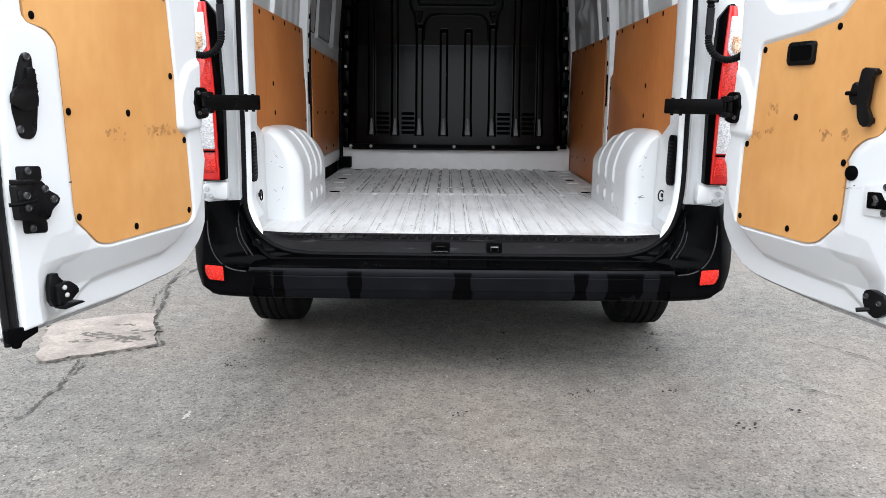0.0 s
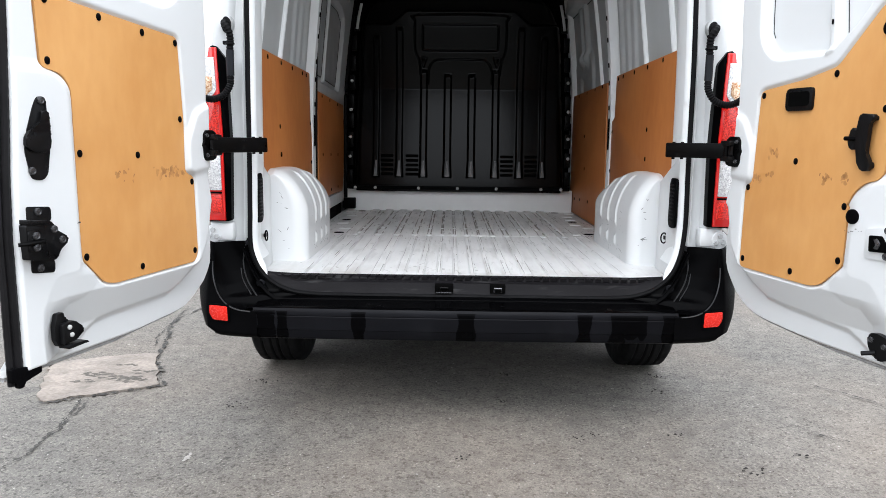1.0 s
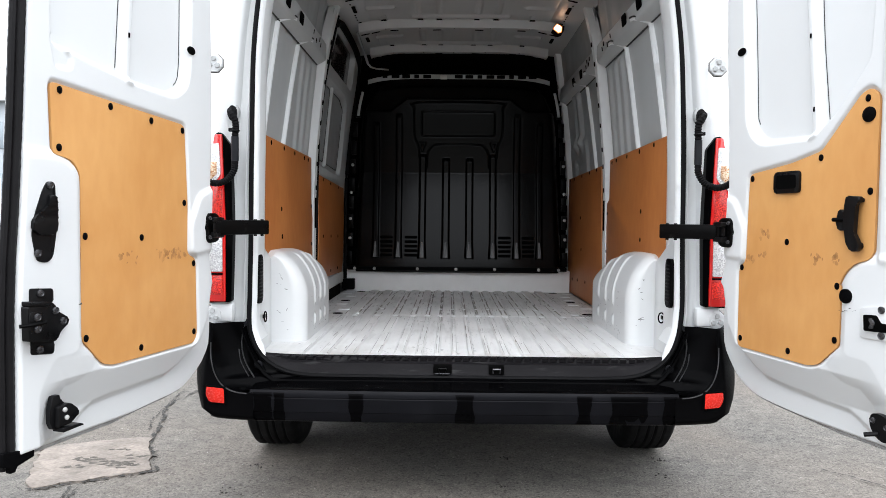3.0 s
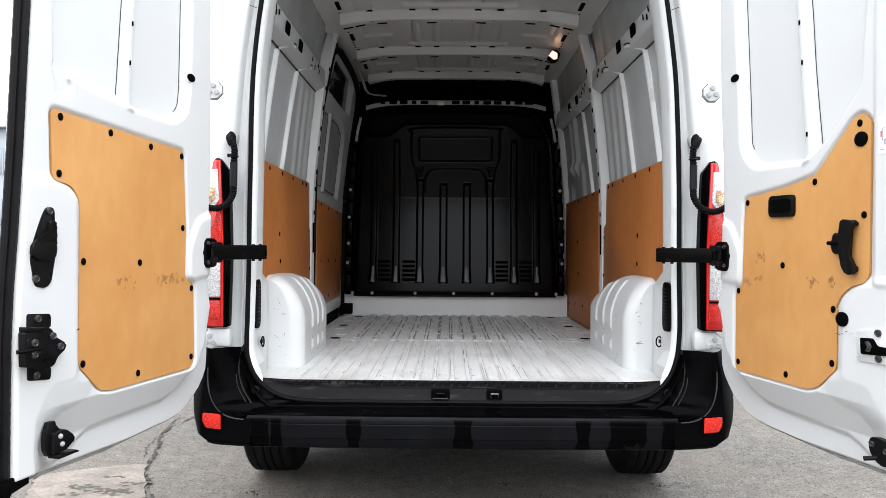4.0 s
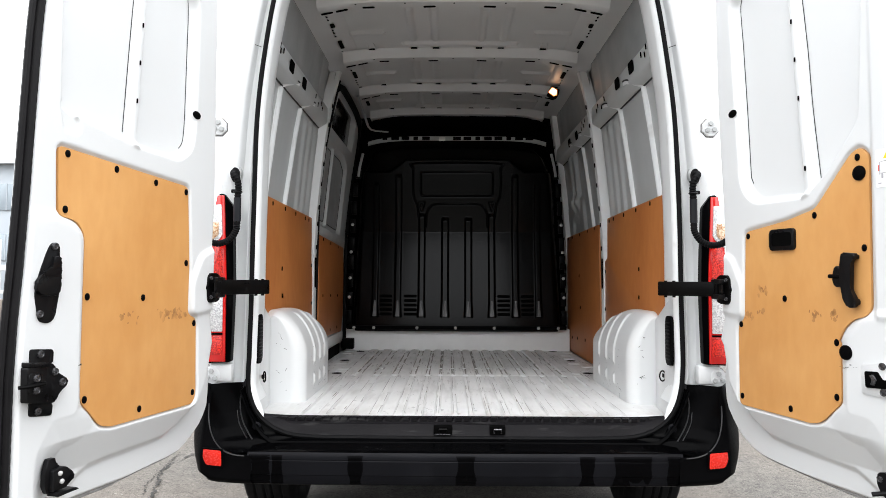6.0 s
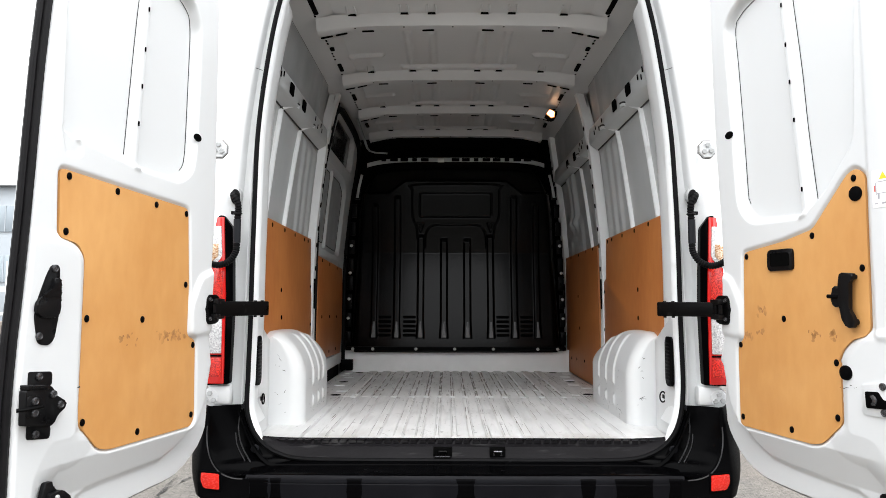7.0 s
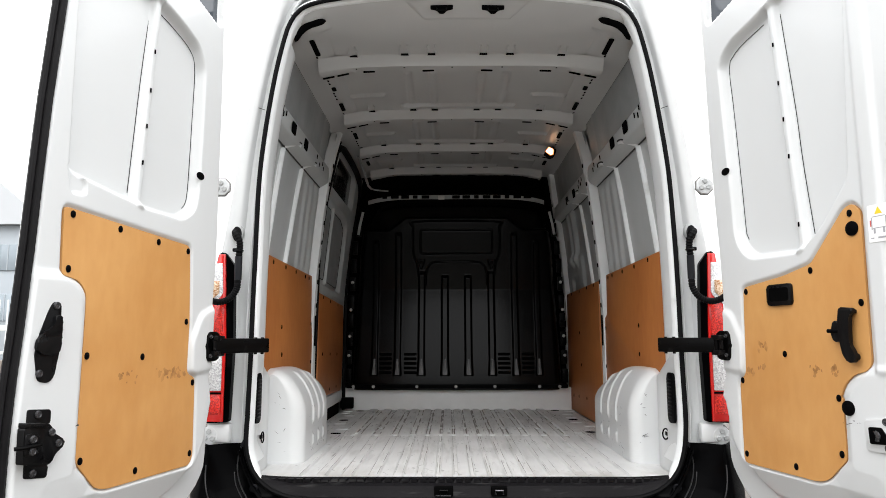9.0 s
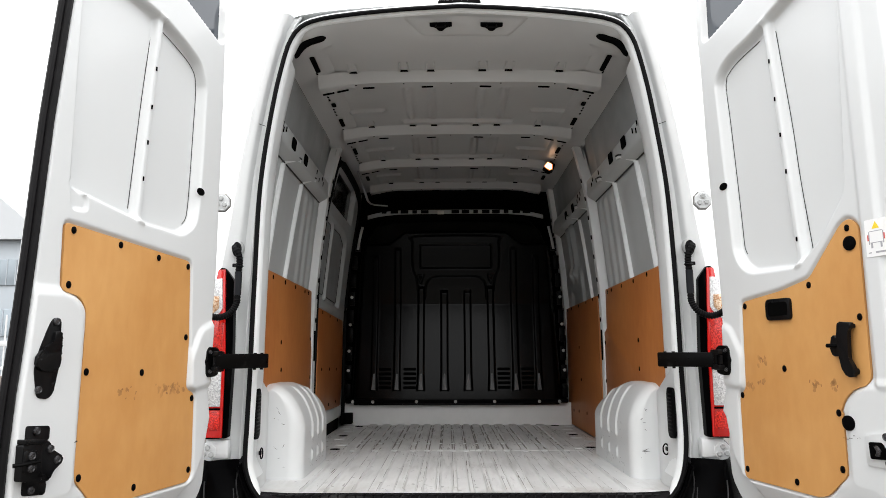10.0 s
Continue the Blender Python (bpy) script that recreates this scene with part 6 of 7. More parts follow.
b.inputs["Coat Weight"].default_value = 0.6
REFLECTOR = material("red_reflector", (0.74, 0.022, 0.012), 0.25, vary=0.08, scale=60, bump=0.5, bump_scale=260)
CLEAR = cells("clear_faceted_lens", (0.50, 0.50, 0.51), (0.92, 0.92, 0.92), 210, 0.1, 0.35)
AMBER = cells("amber_bulb_behind_clear_lens", (0.45, 0.20, 0.08), (0.95, 0.75, 0.55), 210, 0.1, 0.2)
FACETS = cells("red_faceted_lens", (0.32, 0.008, 0.005), (0.80, 0.03, 0.018), 230, 0.1)
for side in (1, -1):
    out = 0.017 if side > 0 else 0.0
    place = lambda u, d, v: (side * (u + out), -0.018 - d, v)
    bm = bmesh.new()
    plate(bm, rounded([(0.902, 0.770), (0.995, 0.766), (0.985, 1.30), (0.962, 1.422), (0.938, 1.424), (0.902, 1.375), (0.894, 1.05)], 0.010), place, -0.015, 0.020, 0.006)
    light = part("tail_light", bm, GLOSS, van, "tall red and clear tail light in a black surround")
    bm = bmesh.new()
    plate(bm, rounded([(0.922, 0.772), (0.990, 0.772), (0.982, 1.29), (0.962, 1.416), (0.934, 1.416), (0.922, 1.10)], 0.004, 3), place, 0.015, 0.028, 0.004)
    part("red_lens", bm, RED, light)
    for outline, mat2, nm in (
            ([(0.938, 1.264), (0.946, 1.248), (0.985, 1.215), (0.978, 1.378), (0.943, 1.380)], CLEAR, "indicator_lens"),
            ([(0.952, 1.262), (0.984, 1.235), (0.984, 1.310), (0.952, 1.310)], AMBER, "bulb"),
            ([(0.932, 1.075), (0.986, 1.075), (0.984, 1.200), (0.944, 1.234), (0.935, 1.225)], FACETS, "brake_lens"),
            ([(0.932, 0.888), (0.988, 0.888), (0.986, 1.065), (0.932, 1.065)], CLEAR, "reversing_lens"),
            ([(0.931, 0.800), (0.988, 0.800), (0.988, 0.872), (0.932, 0.872)], FACETS, "lower_lens")):
        bm = bmesh.new()
        lift = 0.003 if nm == "bulb" else 0.0
        plate(bm, rounded(outline, 0.004, 3), place, 0.022, 0.0315 + lift, 0.002)
        part(nm, bm, mat2, light)
    bm = bmesh.new()
    box(bm, side * (0.931 + out), side * (0.988 + out), -0.0515, -0.044, 0.876, 0.883, 0.001)
    part("lens_divider", bm, GLOSS, light)

# hinge plates above and below each tail light
RIM_GREY = material("grey_plate_rim", (0.20, 0.195, 0.19), 0.7, vary=0.4, scale=60)
bm = bmesh.new()
disc(bm, (0, 0, 0), (0, -1, 0), 0.0105, 0.007, 6, 0.0)
hinge_bolt = mesh_of(bm, "hinge_bolt", ZINC_DULL)
for side in (1, -1):
    for z, hx in ((1.689, 0.960 if side > 0 else 0.969), (0.718, 0.978)):
        bm = bmesh.new()
        place = lambda u, d, v: (side * u, -0.016 - d, v)
        plate(bm, [(hx + 0.034 * math.cos(a), z + 0.036 * math.sin(a)) for a in np.radians(np.arange(22.5, 360, 45))], place, 0.0, 0.012, 0.003)
        hinge = part("door_hinge", bm, WHITE, van, "white painted bolted door hinge", sharp=20)
        # larger grey octagon paints the contact shadow and dirt round the plate
        bm = bmesh.new()
        plate(bm, [(hx + 0.0385 * math.cos(a), z + 0.0405 * math.sin(a)) for a in np.radians(np.arange(22.5, 360, 45))], place, -0.002, 0.0015, 0.001)
        part("plate_outline", bm, RIM_GREY, hinge)
        for u, v in ((0.0, 0.016), (-0.014, -0.010), (0.014, -0.008)):
            repeat("hinge_bolt", hinge_bolt, pose(side * (hx + u), -0.028, z + v), hinge)
    # white shelf under the light
    bm = bmesh.new()
    box(bm, side * 0.900, side * 0.99, -0.026, 0.02, 0.690, 0.764, 0.012)
    part("light_shelf", bm, WHITE, van)

# cable conduits from pillar to door
SLEEVE = material("grey_black_sleeve", (0.012, 0.013, 0.016), 0.42, spec=0.2, vary=0.2, scale=15)
for side in (1, -1):
    bm = bmesh.new()
    # a loose corrugated elbow at the top, a taped straight run, then a bend into the door
    path = [(0.902, -0.006, 1.500), (0.899, -0.045, 1.503), (0.888, -0.075, 1.492), (0.874, -0.078, 1.470), (0.872, -0.070, 1.440), (0.877, -0.062, 1.405), (0.879, -0.058, 1.313), (0.882, -0.060, 1.278), (0.902, -0.070, 1.243), (0.934, -0.090, 1.226), (0.966, -0.115, 1.232), (0.986, -0.14, 1.255)]
    line = smooth_line([(side * x, y, z) for x, y, z in path], 0.0045)
    tube(bm, line, 0.0125, 10, ridge=0.10, up=(0, 1, 0))
    conduit = part("cable_conduit", bm, RUBBER, van, "black corrugated cable conduit")
    bm = bmesh.new()
    plate(bm, [(0.902 + 0.017 * math.cos(a), 1.500 + 0.030 * math.sin(a)) for a in np.linspace(0, 2 * math.pi, 25)[:-1]], lambda u, d, v: (side * u, -0.004 - d, v), -0.02, 0.020, 0.006)
    part("conduit_grommet", bm, RUBBER, conduit)
    bm = bmesh.new()
    plate(bm, [(0.902 + 0.022 * math.cos(a), 1.508 + 0.032 * math.sin(a)) for a in np.linspace(0, 2 * math.pi, 25)[:-1]], lambda u, d, v: (side * u, -0.002 - d, v), -0.02, 0.006, 0.002)
    part("conduit_collar", bm, ZINC_DULL, conduit)
    bm = bmesh.new()
    tube(bm, smooth_line([(side * 0.8775, -0.062, 1.405), (side * 0.879, -0.058, 1.313)], 0.01), 0.0145, 10)
    part("conduit_sleeve", bm, SLEEVE, conduit)
    bm = bmesh.new()
    box(bm, side * 0.884, side * 0.900, -0.074, -0.060, 1.422, 1.436, 0.003)
    tube(bm, [(side * (0.8755 + 0.0155 * math.cos(a)), -0.066 + 0.0155 * math.sin(a), 1.426) for a in np.linspace(0, 2 * math.pi, 15)[:-1]], 0.003, 5, closed=True)
    part("conduit_tie", bm, HANDLE, conduit)

# ---- rear bumper ----
PROFILE = ((0.03, 0.480), (-0.02, 0.478), (-0.03, 0.474), (-0.05, 0.468), (-0.12, 0.459), (-0.140, 0.459), (-0.150, 0.455), (-0.156, 0.449), (-0.1590, 0.441), (-0.1592, 0.4305), (-0.1575, 0.4275), (-0.1590, 0.4245), (-0.1560, 0.375), (-0.1535, 0.372), (-0.150, 0.350), (-0.144, 0.338), (-0.130, 0.332), (0.0, 0.325))


def bumper_sheet(points):
    b3 = bmesh.new()
    loft(b3, [[(x, y + 0.012 * (abs(x) / 0.8) ** 2, z) for y, z in points] for x in np.linspace(-0.80, 0.80, 65)])
    return b3


BUMPER = material("dusty_bumper_plastic", (0.0062, 0.0064, 0.0080), 0.40, spec=0.06, vary=0.3, scale=4, bump=0.3, bump_scale=420, stain=(0.013, 0.0135, 0.015), stain_amount=0.2, stain_scale=5)
bumper = part("rear_bumper", bumper_sheet(PROFILE[6:]), BUMPER, van, "black plastic rear bumper with water streaks", sharp=30)
part("bumper_step", bumper_sheet(PROFILE[:7]), GLOSS, bumper, "glossy black step on top of the bumper")
# wet streaks down the face
WET = material("wet_black_streak", (0.0012, 0.0012, 0.0015), 0.2, spec=0.035, vary=0.2, scale=10)
rnd = random.Random(4)
for x, w, foot in ((-0.752, 0.030, 0.338), (-0.688, 0.016, 0.336), (-0.403, 0.022, 0.336), (0.006, 0.027, 0.336), (0.448, 0.022, 0.338), (0.575, 0.022, 0.336), (0.625, 0.030, 0.350), (0.668, 0.014, 0.345), (0.765, 0.020, 0.338)):
    bm = bmesh.new()
    rows = []
    tip = rnd.uniform(-0.3, 0.3)
    for i, z in enumerate(np.linspace(0.4470, foot, 30)):
        y = float(np.interp(z, [q[1] for q in PROFILE[:5:-1]], [q[0] for q in PROFILE[:5:-1]])) + 0.012 * (abs(x) / 0.8) ** 2 - 0.0010
        k = 1.15 - 0.35 * math.sin(i * 0.21 + x * 9) * (i / 30) + 0.15 * max(0.0, 1 - i / 5)
        if foot > 0.34:
            k *= min(1.0, 0.25 + (z - foot) / 0.04)
        a, b2 = w * k * (1 + 0.04 * rnd.uniform(-1, 1) + tip * 0.3), w * k * (1 + 0.04 * rnd.uniform(-1, 1) - tip * 0.3)
        rows.append([(x - a, y, z), (x + b2, y, z)])
    loft(bm, rows)
    part("water_streak", bm, WET, bumper)
# moulding seams at the face's ends and middle
for x in (-0.792, 0.030, 0.790):
    bm = bmesh.new()
    tube(bm, [(x, float(np.interp(z, [q[1] for q in PROFILE[:5:-1]], [q[0] for q in PROFILE[:5:-1]])) + 0.012 * (abs(x) / 0.8) ** 2, z) for z in np.linspace(0.447, 0.345, 14)], 0.0016, 5)
    part("moulding_seam", bm, GLOSS, bumper)
# gloss strip between sill and step
bm = bmesh.new()
rows = []
for x in np.linspace(-0.86, 0.86, 61):
    up = 0.20 * max(0.0, (abs(x) - 0.70) / 0.16) ** 2.4
    rows.append([(x, y, z + up) for y, z in ((0.02, 0.500), (-0.004, 0.478), (-0.016, 0.472), (-0.022, 0.462), (-0.034, 0.470), (-0.044, 0.472), (-0.05, 0.460))])
loft(bm, rows)
part("lower_frame", bm, GLOSS, van, "glossy black lower door frame")
# corners: deep shells that wrap round to the sides; a ridge parts them from a glossy scoop beside the opening
# lighter black that paints the highlight along worn edges
EDGE = material("glint_black_edge", (0.018, 0.018, 0.020), 0.45, vary=0.3, scale=30)


def crest(x):
    """Height of the ridge at a distance from the middle."""
    if x > 0.965:
        return 0.655 + 0.034 * min(1.0, (x - 0.965) / 0.008)
    u = max(0.0, (x - 0.80) / 0.165)
    return 0.655 - 0.213 * (1 - u ** 2.6) ** (1 / 2.6)


def ridge_x(z):
    v = min(1.0, max(0.0, (0.655 - z) / 0.213))
    return 0.80 + 0.165 * (1 - v ** 2.6) ** (1 / 2.6)


def set_back(z):
    return 0.072 * max(0.0, (z - 0.46) / 0.23)


def scoop_inner(z):
    return (rim_x(z) if z > 0.58 else float(np.interp(z, [0.44, 0.48, 0.496, 0.530, 0.58], [0.56, 0.60, 0.70, 0.765, 0.812]))) + 0.008


def scoop_y(x, z):
    inner, outer = scoop_inner(z), ridge_x(z)
    k = min(1.0, max(0.0, (x - inner) / max(0.01, outer - inner)))
    far = -0.152 + 0.014 * (outer - 0.785) / 0.185 + set_back(z) + 0.004
    return -0.006 + (far + 0.006) * k ** 1.8


for side in (1, -1):
    bm = bmesh.new()
    rows = []
    for t in np.linspace(0, 1, 64):
        # t runs from the step's end out and round the corner to the side
        if t < 0.55:
            k = 1 - (1 - t / 0.55) ** 1.8
            x, y = 0.785 + 0.185 * k, -0.152 + 0.014 * k
        else:
            k = (t - 0.55) / 0.45
            a = k * math.pi / 2
            x, y = 0.972 + (0.078 if side > 0 else 0.060) * math.sin(a), -0.138 + 0.16 * (1 - math.cos(a)) + 0.10 * k
        bottom = 0.336 + 0.012 * t + 0.10 * max(0, t - 0.7) ** 1.2
        top = crest(x)
        row = [(side * (x - 0.02 * t), y + 0.05, bottom - 0.006), (side * (x - 0.010 - 0.055 * t), y + 0.016, bottom), (side * (x - 0.045 * t), y + 0.004, bottom + 0.012)]
        for f in np.linspace(0.0, 1.0, 16)[1:]:
            z = bottom + 0.012 + (top - bottom - 0.012) * f
            bulge = float(np.interp(z, [0.33, 0.345, 0.37, 0.42, 0.51, 0.60, 0.70], [-0.045, -0.026, 0.000, 0.018, 0.029, 0.022, 0.004])) * min(1.0, max(0.0, (t - 0.50) / 0.30))
            row.append((side * (x + bulge), y + set_back(z) + 0.002 * math.sin(f * 3), z))
        cx, cy, cz = row[-1]
        row += [(cx - side * 0.004, cy + 0.007, cz + 0.002), (cx - side * 0.008, cy + 0.024, cz - 0.003), (cx - side * 0.012, cy + 0.06, cz - 0.010), (cx - side * 0.014, cy + 0.14, cz - 0.012)]
        rows.append(row)
    loft(bm, rows)
    part("bumper_corner", bm, BLACK, bumper, "black textured bumper corner")
    bm = bmesh.new()
    rows = []
    for z in np.linspace(0.446, 0.690, 36):
        inner, outer = scoop_inner(z), ridge_x(z)
        row = [(side * (inner + (max(outer, inner + 0.01) - inner) * k), z) for k in np.linspace(0, 1, 12)]
        rows.append([(x, scoop_y(abs(x), z), z) for x, z in row])
    loft(bm, rows)
    part("corner_scoop", bm, GLOSS, bumper, "glossy black scooped corner")
    # scuffed ridge and beads, their edge highlight put into the colour; fasteners of the scoop
    bm = bmesh.new()
    tube(bm, smooth_line([(side * x, -0.152 + 0.014 * (x - 0.785) / 0.185 + set_back(crest(x)) + 0.002, crest(x) - 0.001) for x in (0.81, 0.85, 0.885, 0.91, 0.93, 0.945, 0.955, 0.961, 0.9645)], 0.01), 0.0026, 6)
    part("corner_ridge", bm, EDGE, bumper)
    for line, r in (([(0.858, 0.676), (0.866, 0.640), (0.867, 0.596), (0.855, 0.550), (0.836, 0.515), (0.806, 0.482)], 0.0028), ([(0.876, 0.585), (0.868, 0.548), (0.850, 0.515), (0.826, 0.487)], 0.0020)):
        bm = bmesh.new()
        tube(bm, smooth_line([(side * x, scoop_y(x, z) - 0.002, z) for x, z in line], 0.012), r, 6)
        part("corner_bead", bm, EDGE, bumper)
    for x, z, r in ((0.803, 0.523, 0.016), (0.851, 0.684, 0.010)):
        bm = bmesh.new()
        disc(bm, (side * x, scoop_y(x, z) - 0.002, z), (-side * 0.3, -1, 0.2), r, 0.006, 16)
        tube(bm, [(side * (x + r * 0.75 * math.cos(a)), scoop_y(x, z) - 0.009, z + r * 0.75 * math.sin(a)) for a in np.linspace(0, 2 * math.pi, 17)[:-1]], 0.0016, 5, closed=True)
        part("corner_fastener", bm, BUMPER, bumper)
    # reflector
    bm = bmesh.new()
    place = lambda u, d, v: (side * u, -0.1475 + 0.18 * (u - 0.89) - d, v)
    plate(bm, rounded([(0.888, 0.398), (0.956, 0.402), (0.972, 0.432), (0.971, 0.469), (0.889, 0.466)], 0.006, 3), place, -0.004, 0.004, 0.001)
    part("reflector_rim", bm, BLACK, bumper)
    bm = bmesh.new()
    plate(bm, rounded([(0.893, 0.404), (0.952, 0.408), (0.966, 0.434), (0.965, 0.463), (0.895, 0.460)], 0.005, 3), place, 0.0, 0.007, 0.002)
    part("reflector", bm, REFLECTOR, bumper, "red reflector")

# underside and wheels
bm = bmesh.new()
box(bm, -0.74, 0.74, 0.02, 4.7, 0.36, 0.48)
# low, wide boxes added out of sight to block light under the van
box(bm, -0.98, 0.98, 1.15, 3.7, 0.20, 0.45)
box(bm, -0.70, 0.70, 0.25, 4.7, 0.26, 0.40)
box(bm, -0.99, -0.74, 0.05, 0.30, 0.40, 0.5)
box(bm, 0.74, 0.99, 0.05, 0.30, 0.40, 0.5)
part("underbody", bm, WELL, van, "dark van underbody")
bm = bmesh.new()
tube(bm, [(-0.72, 0.72, 0.30), (0.72, 0.72, 0.30)], 0.045, 10)
tube(bm, [(-0.33, 0.30, 0.33), (-0.33, 0.05, 0.335)], 0.02, 10)
part("rear_axle", bm, WELL, van, "dark rear axle beam")
bm = bmesh.new()
tube(bm, smooth_line([(-0.235, -0.02, 0.34), (-0.235, -0.03, 0.322), (-0.225, -0.035, 0.312)], 0.005), 0.006, 6)
part("tow_eye", bm, WELL, van)

bm = bmesh.new()
R, W = 0.335, 0.1125
rows = []
for i in range(73):
    a = 2 * math.pi * i / 72
    prof = [(W * 0.72, 0.205), (W * 0.98, 0.24), (W * 1.03, 0.28), (W * 0.97, 0.312), (W * 0.85, R - 0.006)]
    row = []
    for u, r in prof:
        row.append((u, r * math.cos(a), r * math.sin(a)))
    for u in np.linspace(W * 0.8, -W * 0.8, 23):
        k = abs(u) / W
        groove = any(abs(u - g2) < 0.0045 for g2 in (-0.054, -0.018, 0.018, 0.054))
        cut = (i + (1 if u > 0 else 0)) % 3 == 0 and k > 0.35
        row.append((u, (R - (0.009 if groove else 0.005 if cut else 0) - 0.004 * k ** 3) * math.cos(a), (R - (0.009 if groove else 0.005 if cut else 0) - 0.004 * k ** 3) * math.sin(a)))
    for u, r in prof[::-1]:
        row.append((-u, r * math.cos(a), r * math.sin(a)))
    rows.append(row)
loft(bm, rows[:-1], close_u=True)
tyre = mesh_of(bm, "tyre", TYRE)
bm = bmesh.new()
disc(bm, (-0.06, 0, 0), (1, 0, 0), 0.206, 0.12, 40, 0.01)
rim_me = mesh_of(bm, "rim", STEEL)
for x, y in ((-0.86, 0.67), (0.86, 0.67), (-0.87, 3.95), (0.87, 3.95)):
    w = part("wheel", bmesh.new(), STEEL, van, "black tyre on a dark steel wheel")
    bm = bmesh.new()
    disc(bm, (x - 0.09, y, R), (1, 0, 0), 0.07, 0.18, 16)
    bm.to_mesh(w.data)
    bm.free()
    repeat("tyre", tyre, pose(x, y, R), w)
    repeat("rim", rim_me, pose(x, y, R), w)

# high brake light on the roof edge
bm = bmesh.new()
box(bm, -0.098, 0.086, 0.02, 0.09, 2.535, 2.580, 0.008)
part("high_brake_light", bm, GLOSS, van, "dark high brake light")

# ---- ground ----
ASPHALT = bpy.data.materials.new("worn_asphalt")
ASPHALT.use_nodes = True
n, l = ASPHALT.node_tree.nodes, ASPHALT.node_tree.links
b = n["Principled BSDF"]
tex = n.new("ShaderNodeTexCoord")


def voronoi(scale, feature="F1"):
    v = n.new("ShaderNodeTexVoronoi")
    v.feature = feature
    v.inputs["Scale"].default_value = scale
    l.new(tex.outputs["Object"], v.inputs["Vector"])
    return v


def cloudy(scale, detail=5.0):
    f = n.new("ShaderNodeTexNoise")
    f.inputs["Scale"].default_value, f.inputs["Detail"].default_value = scale, detail
    l.new(tex.outputs["Object"], f.inputs["Vector"])
    return f.outputs[0]


def ranged(v, lo, hi, a, c):
    r = n.new("ShaderNodeMapRange")
    for socket, x in zip(r.inputs, (None, lo, hi, a, c)):
        if x is not None:
            socket.default_value = x
    l.new(v, r.inputs[0])
    return r.outputs[0]


def times(a, c, kind="MULTIPLY", fac=1.0):
    x = n.new("ShaderNodeMixRGB")
    x.blend_type = kind
    x.inputs[0].default_value = fac
    l.new(a, x.inputs[1])
    l.new(c, x.inputs[2])
    return x.outputs[0]


stones = voronoi(165)
gritty = n.new("ShaderNodeValToRGB")
gritty.color_ramp.elements[0].color, gritty.color_ramp.elements[1].color = (0.030, 0.0285, 0.026, 1), (0.31, 0.294, 0.265, 1)
for p, c in ((0.16, (0.092, 0.0855, 0.0765, 1)), (0.55, (0.118, 0.110, 0.0975, 1)), (0.90, (0.156, 0.1455, 0.129, 1))):
    el = gritty.color_ramp.elements.new(p)
    el.color = c
l.new(stones.outputs["Color"], gritty.inputs[0])
joints = ranged(voronoi(165, "DISTANCE_TO_EDGE").outputs[0], 0.0, 0.14, 0.78, 1.0)
col = times(gritty.outputs[0], joints)
pits = voronoi(70)
col = times(col, ranged(pits.outputs["Distance"], 0.08, 0.20, 0.22, 1.0), "MULTIPLY", 0.8)
col = times(col, ranged(cloudy(1.1, 6), 0.3, 0.7, 0.87, 1.11))
col = times(col, ranged(cloudy(14, 7), 0.3, 0.7, 0.76, 1.18))
col = times(col, ranged(cloudy(70, 3), 0.34, 0.45, 0.40, 1.06))
col = times(col, ranged(cloudy(150, 2), 0.3, 0.7, 0.84, 1.16))
brown = n.new("ShaderNodeMixRGB")
brown.inputs[2].default_value = (0.25, 0.185, 0.135, 1)
l.new(ranged(cloudy(0.9, 5), 0.40, 0.72, 0.02, 0.24), brown.inputs[0])
l.new(col, brown.inputs[1])
dark = n.new("ShaderNodeMixRGB")
dark.inputs[2].default_value = (0.045, 0.043, 0.040, 1)
l.new(ranged(cloudy(3.3, 10), 0.60, 0.72, 0.0, 0.40), dark.inputs[0])
l.new(brown.outputs[0], dark.inputs[1])
l.new(dark.outputs[0], b.inputs["Base Color"])
b.inputs["Roughness"].default_value = 0.85
bp = n.new("ShaderNodeBump")
bp.inputs["Strength"].default_value, bp.inputs["Distance"].default_value = 0.7, 0.004
l.new(times(ranged(pits.outputs["Distance"], 0.08, 0.30, 0, 0.7), cloudy(170, 5), "ADD", 0.8), bp.inputs["Height"])
l.new(bp.outputs[0], b.inputs["Normal"])

bm = bmesh.new()
coarse = [-600, -200, -60, -20, -8] + list(np.linspace(-4, 4, 65)) + [8, 20, 60, 200, 600]
grid = []
for x in coarse:
    col2 = []
    for y in coarse:
        near = math.exp(-(x * x + y * y) / 18)
        z = (noise.noise(Vector((x * 0.6, y * 0.6, 3.1))) * 0.006 + noise.noise(Vector((x * 2.1, y * 2.1, 7.7))) * 0.002) * near
        col2.append((x, y, z - 0.004))
    grid.append(col2)
loft(bm, grid)
ground = new("ground", mesh_of(bm, "ground", ASPHALT))
tagged(ground, "worn grey asphalt yard with cracks and brown dirt", "ground", kind="structure")

# pale concrete patch let into the asphalt
CONCRETE = material("weathered_concrete", (0.205, 0.174, 0.148), 0.85, vary=0.3, scale=7, grain=0.18, grain_scale=70, bump=0.5, bump_scale=45, stain=(0.055, 0.048, 0.04), stain_amount=0.12, stain_scale=9.0, stretch=(1, 1, 1))
rnd = random.Random(8)
edge = [(-1.752, 0.030), (-1.832, 0.18), (-1.90, 0.34), (-1.945, 0.50), (-1.78, 0.60), (-1.62, 0.665), (-1.530, 0.672), (-1.490, 0.56), (-1.425, 0.42), (-1.375, 0.30), (-1.338, 0.245), (-1.42, 0.195), (-1.55, 0.13), (-1.69, 0.050)]
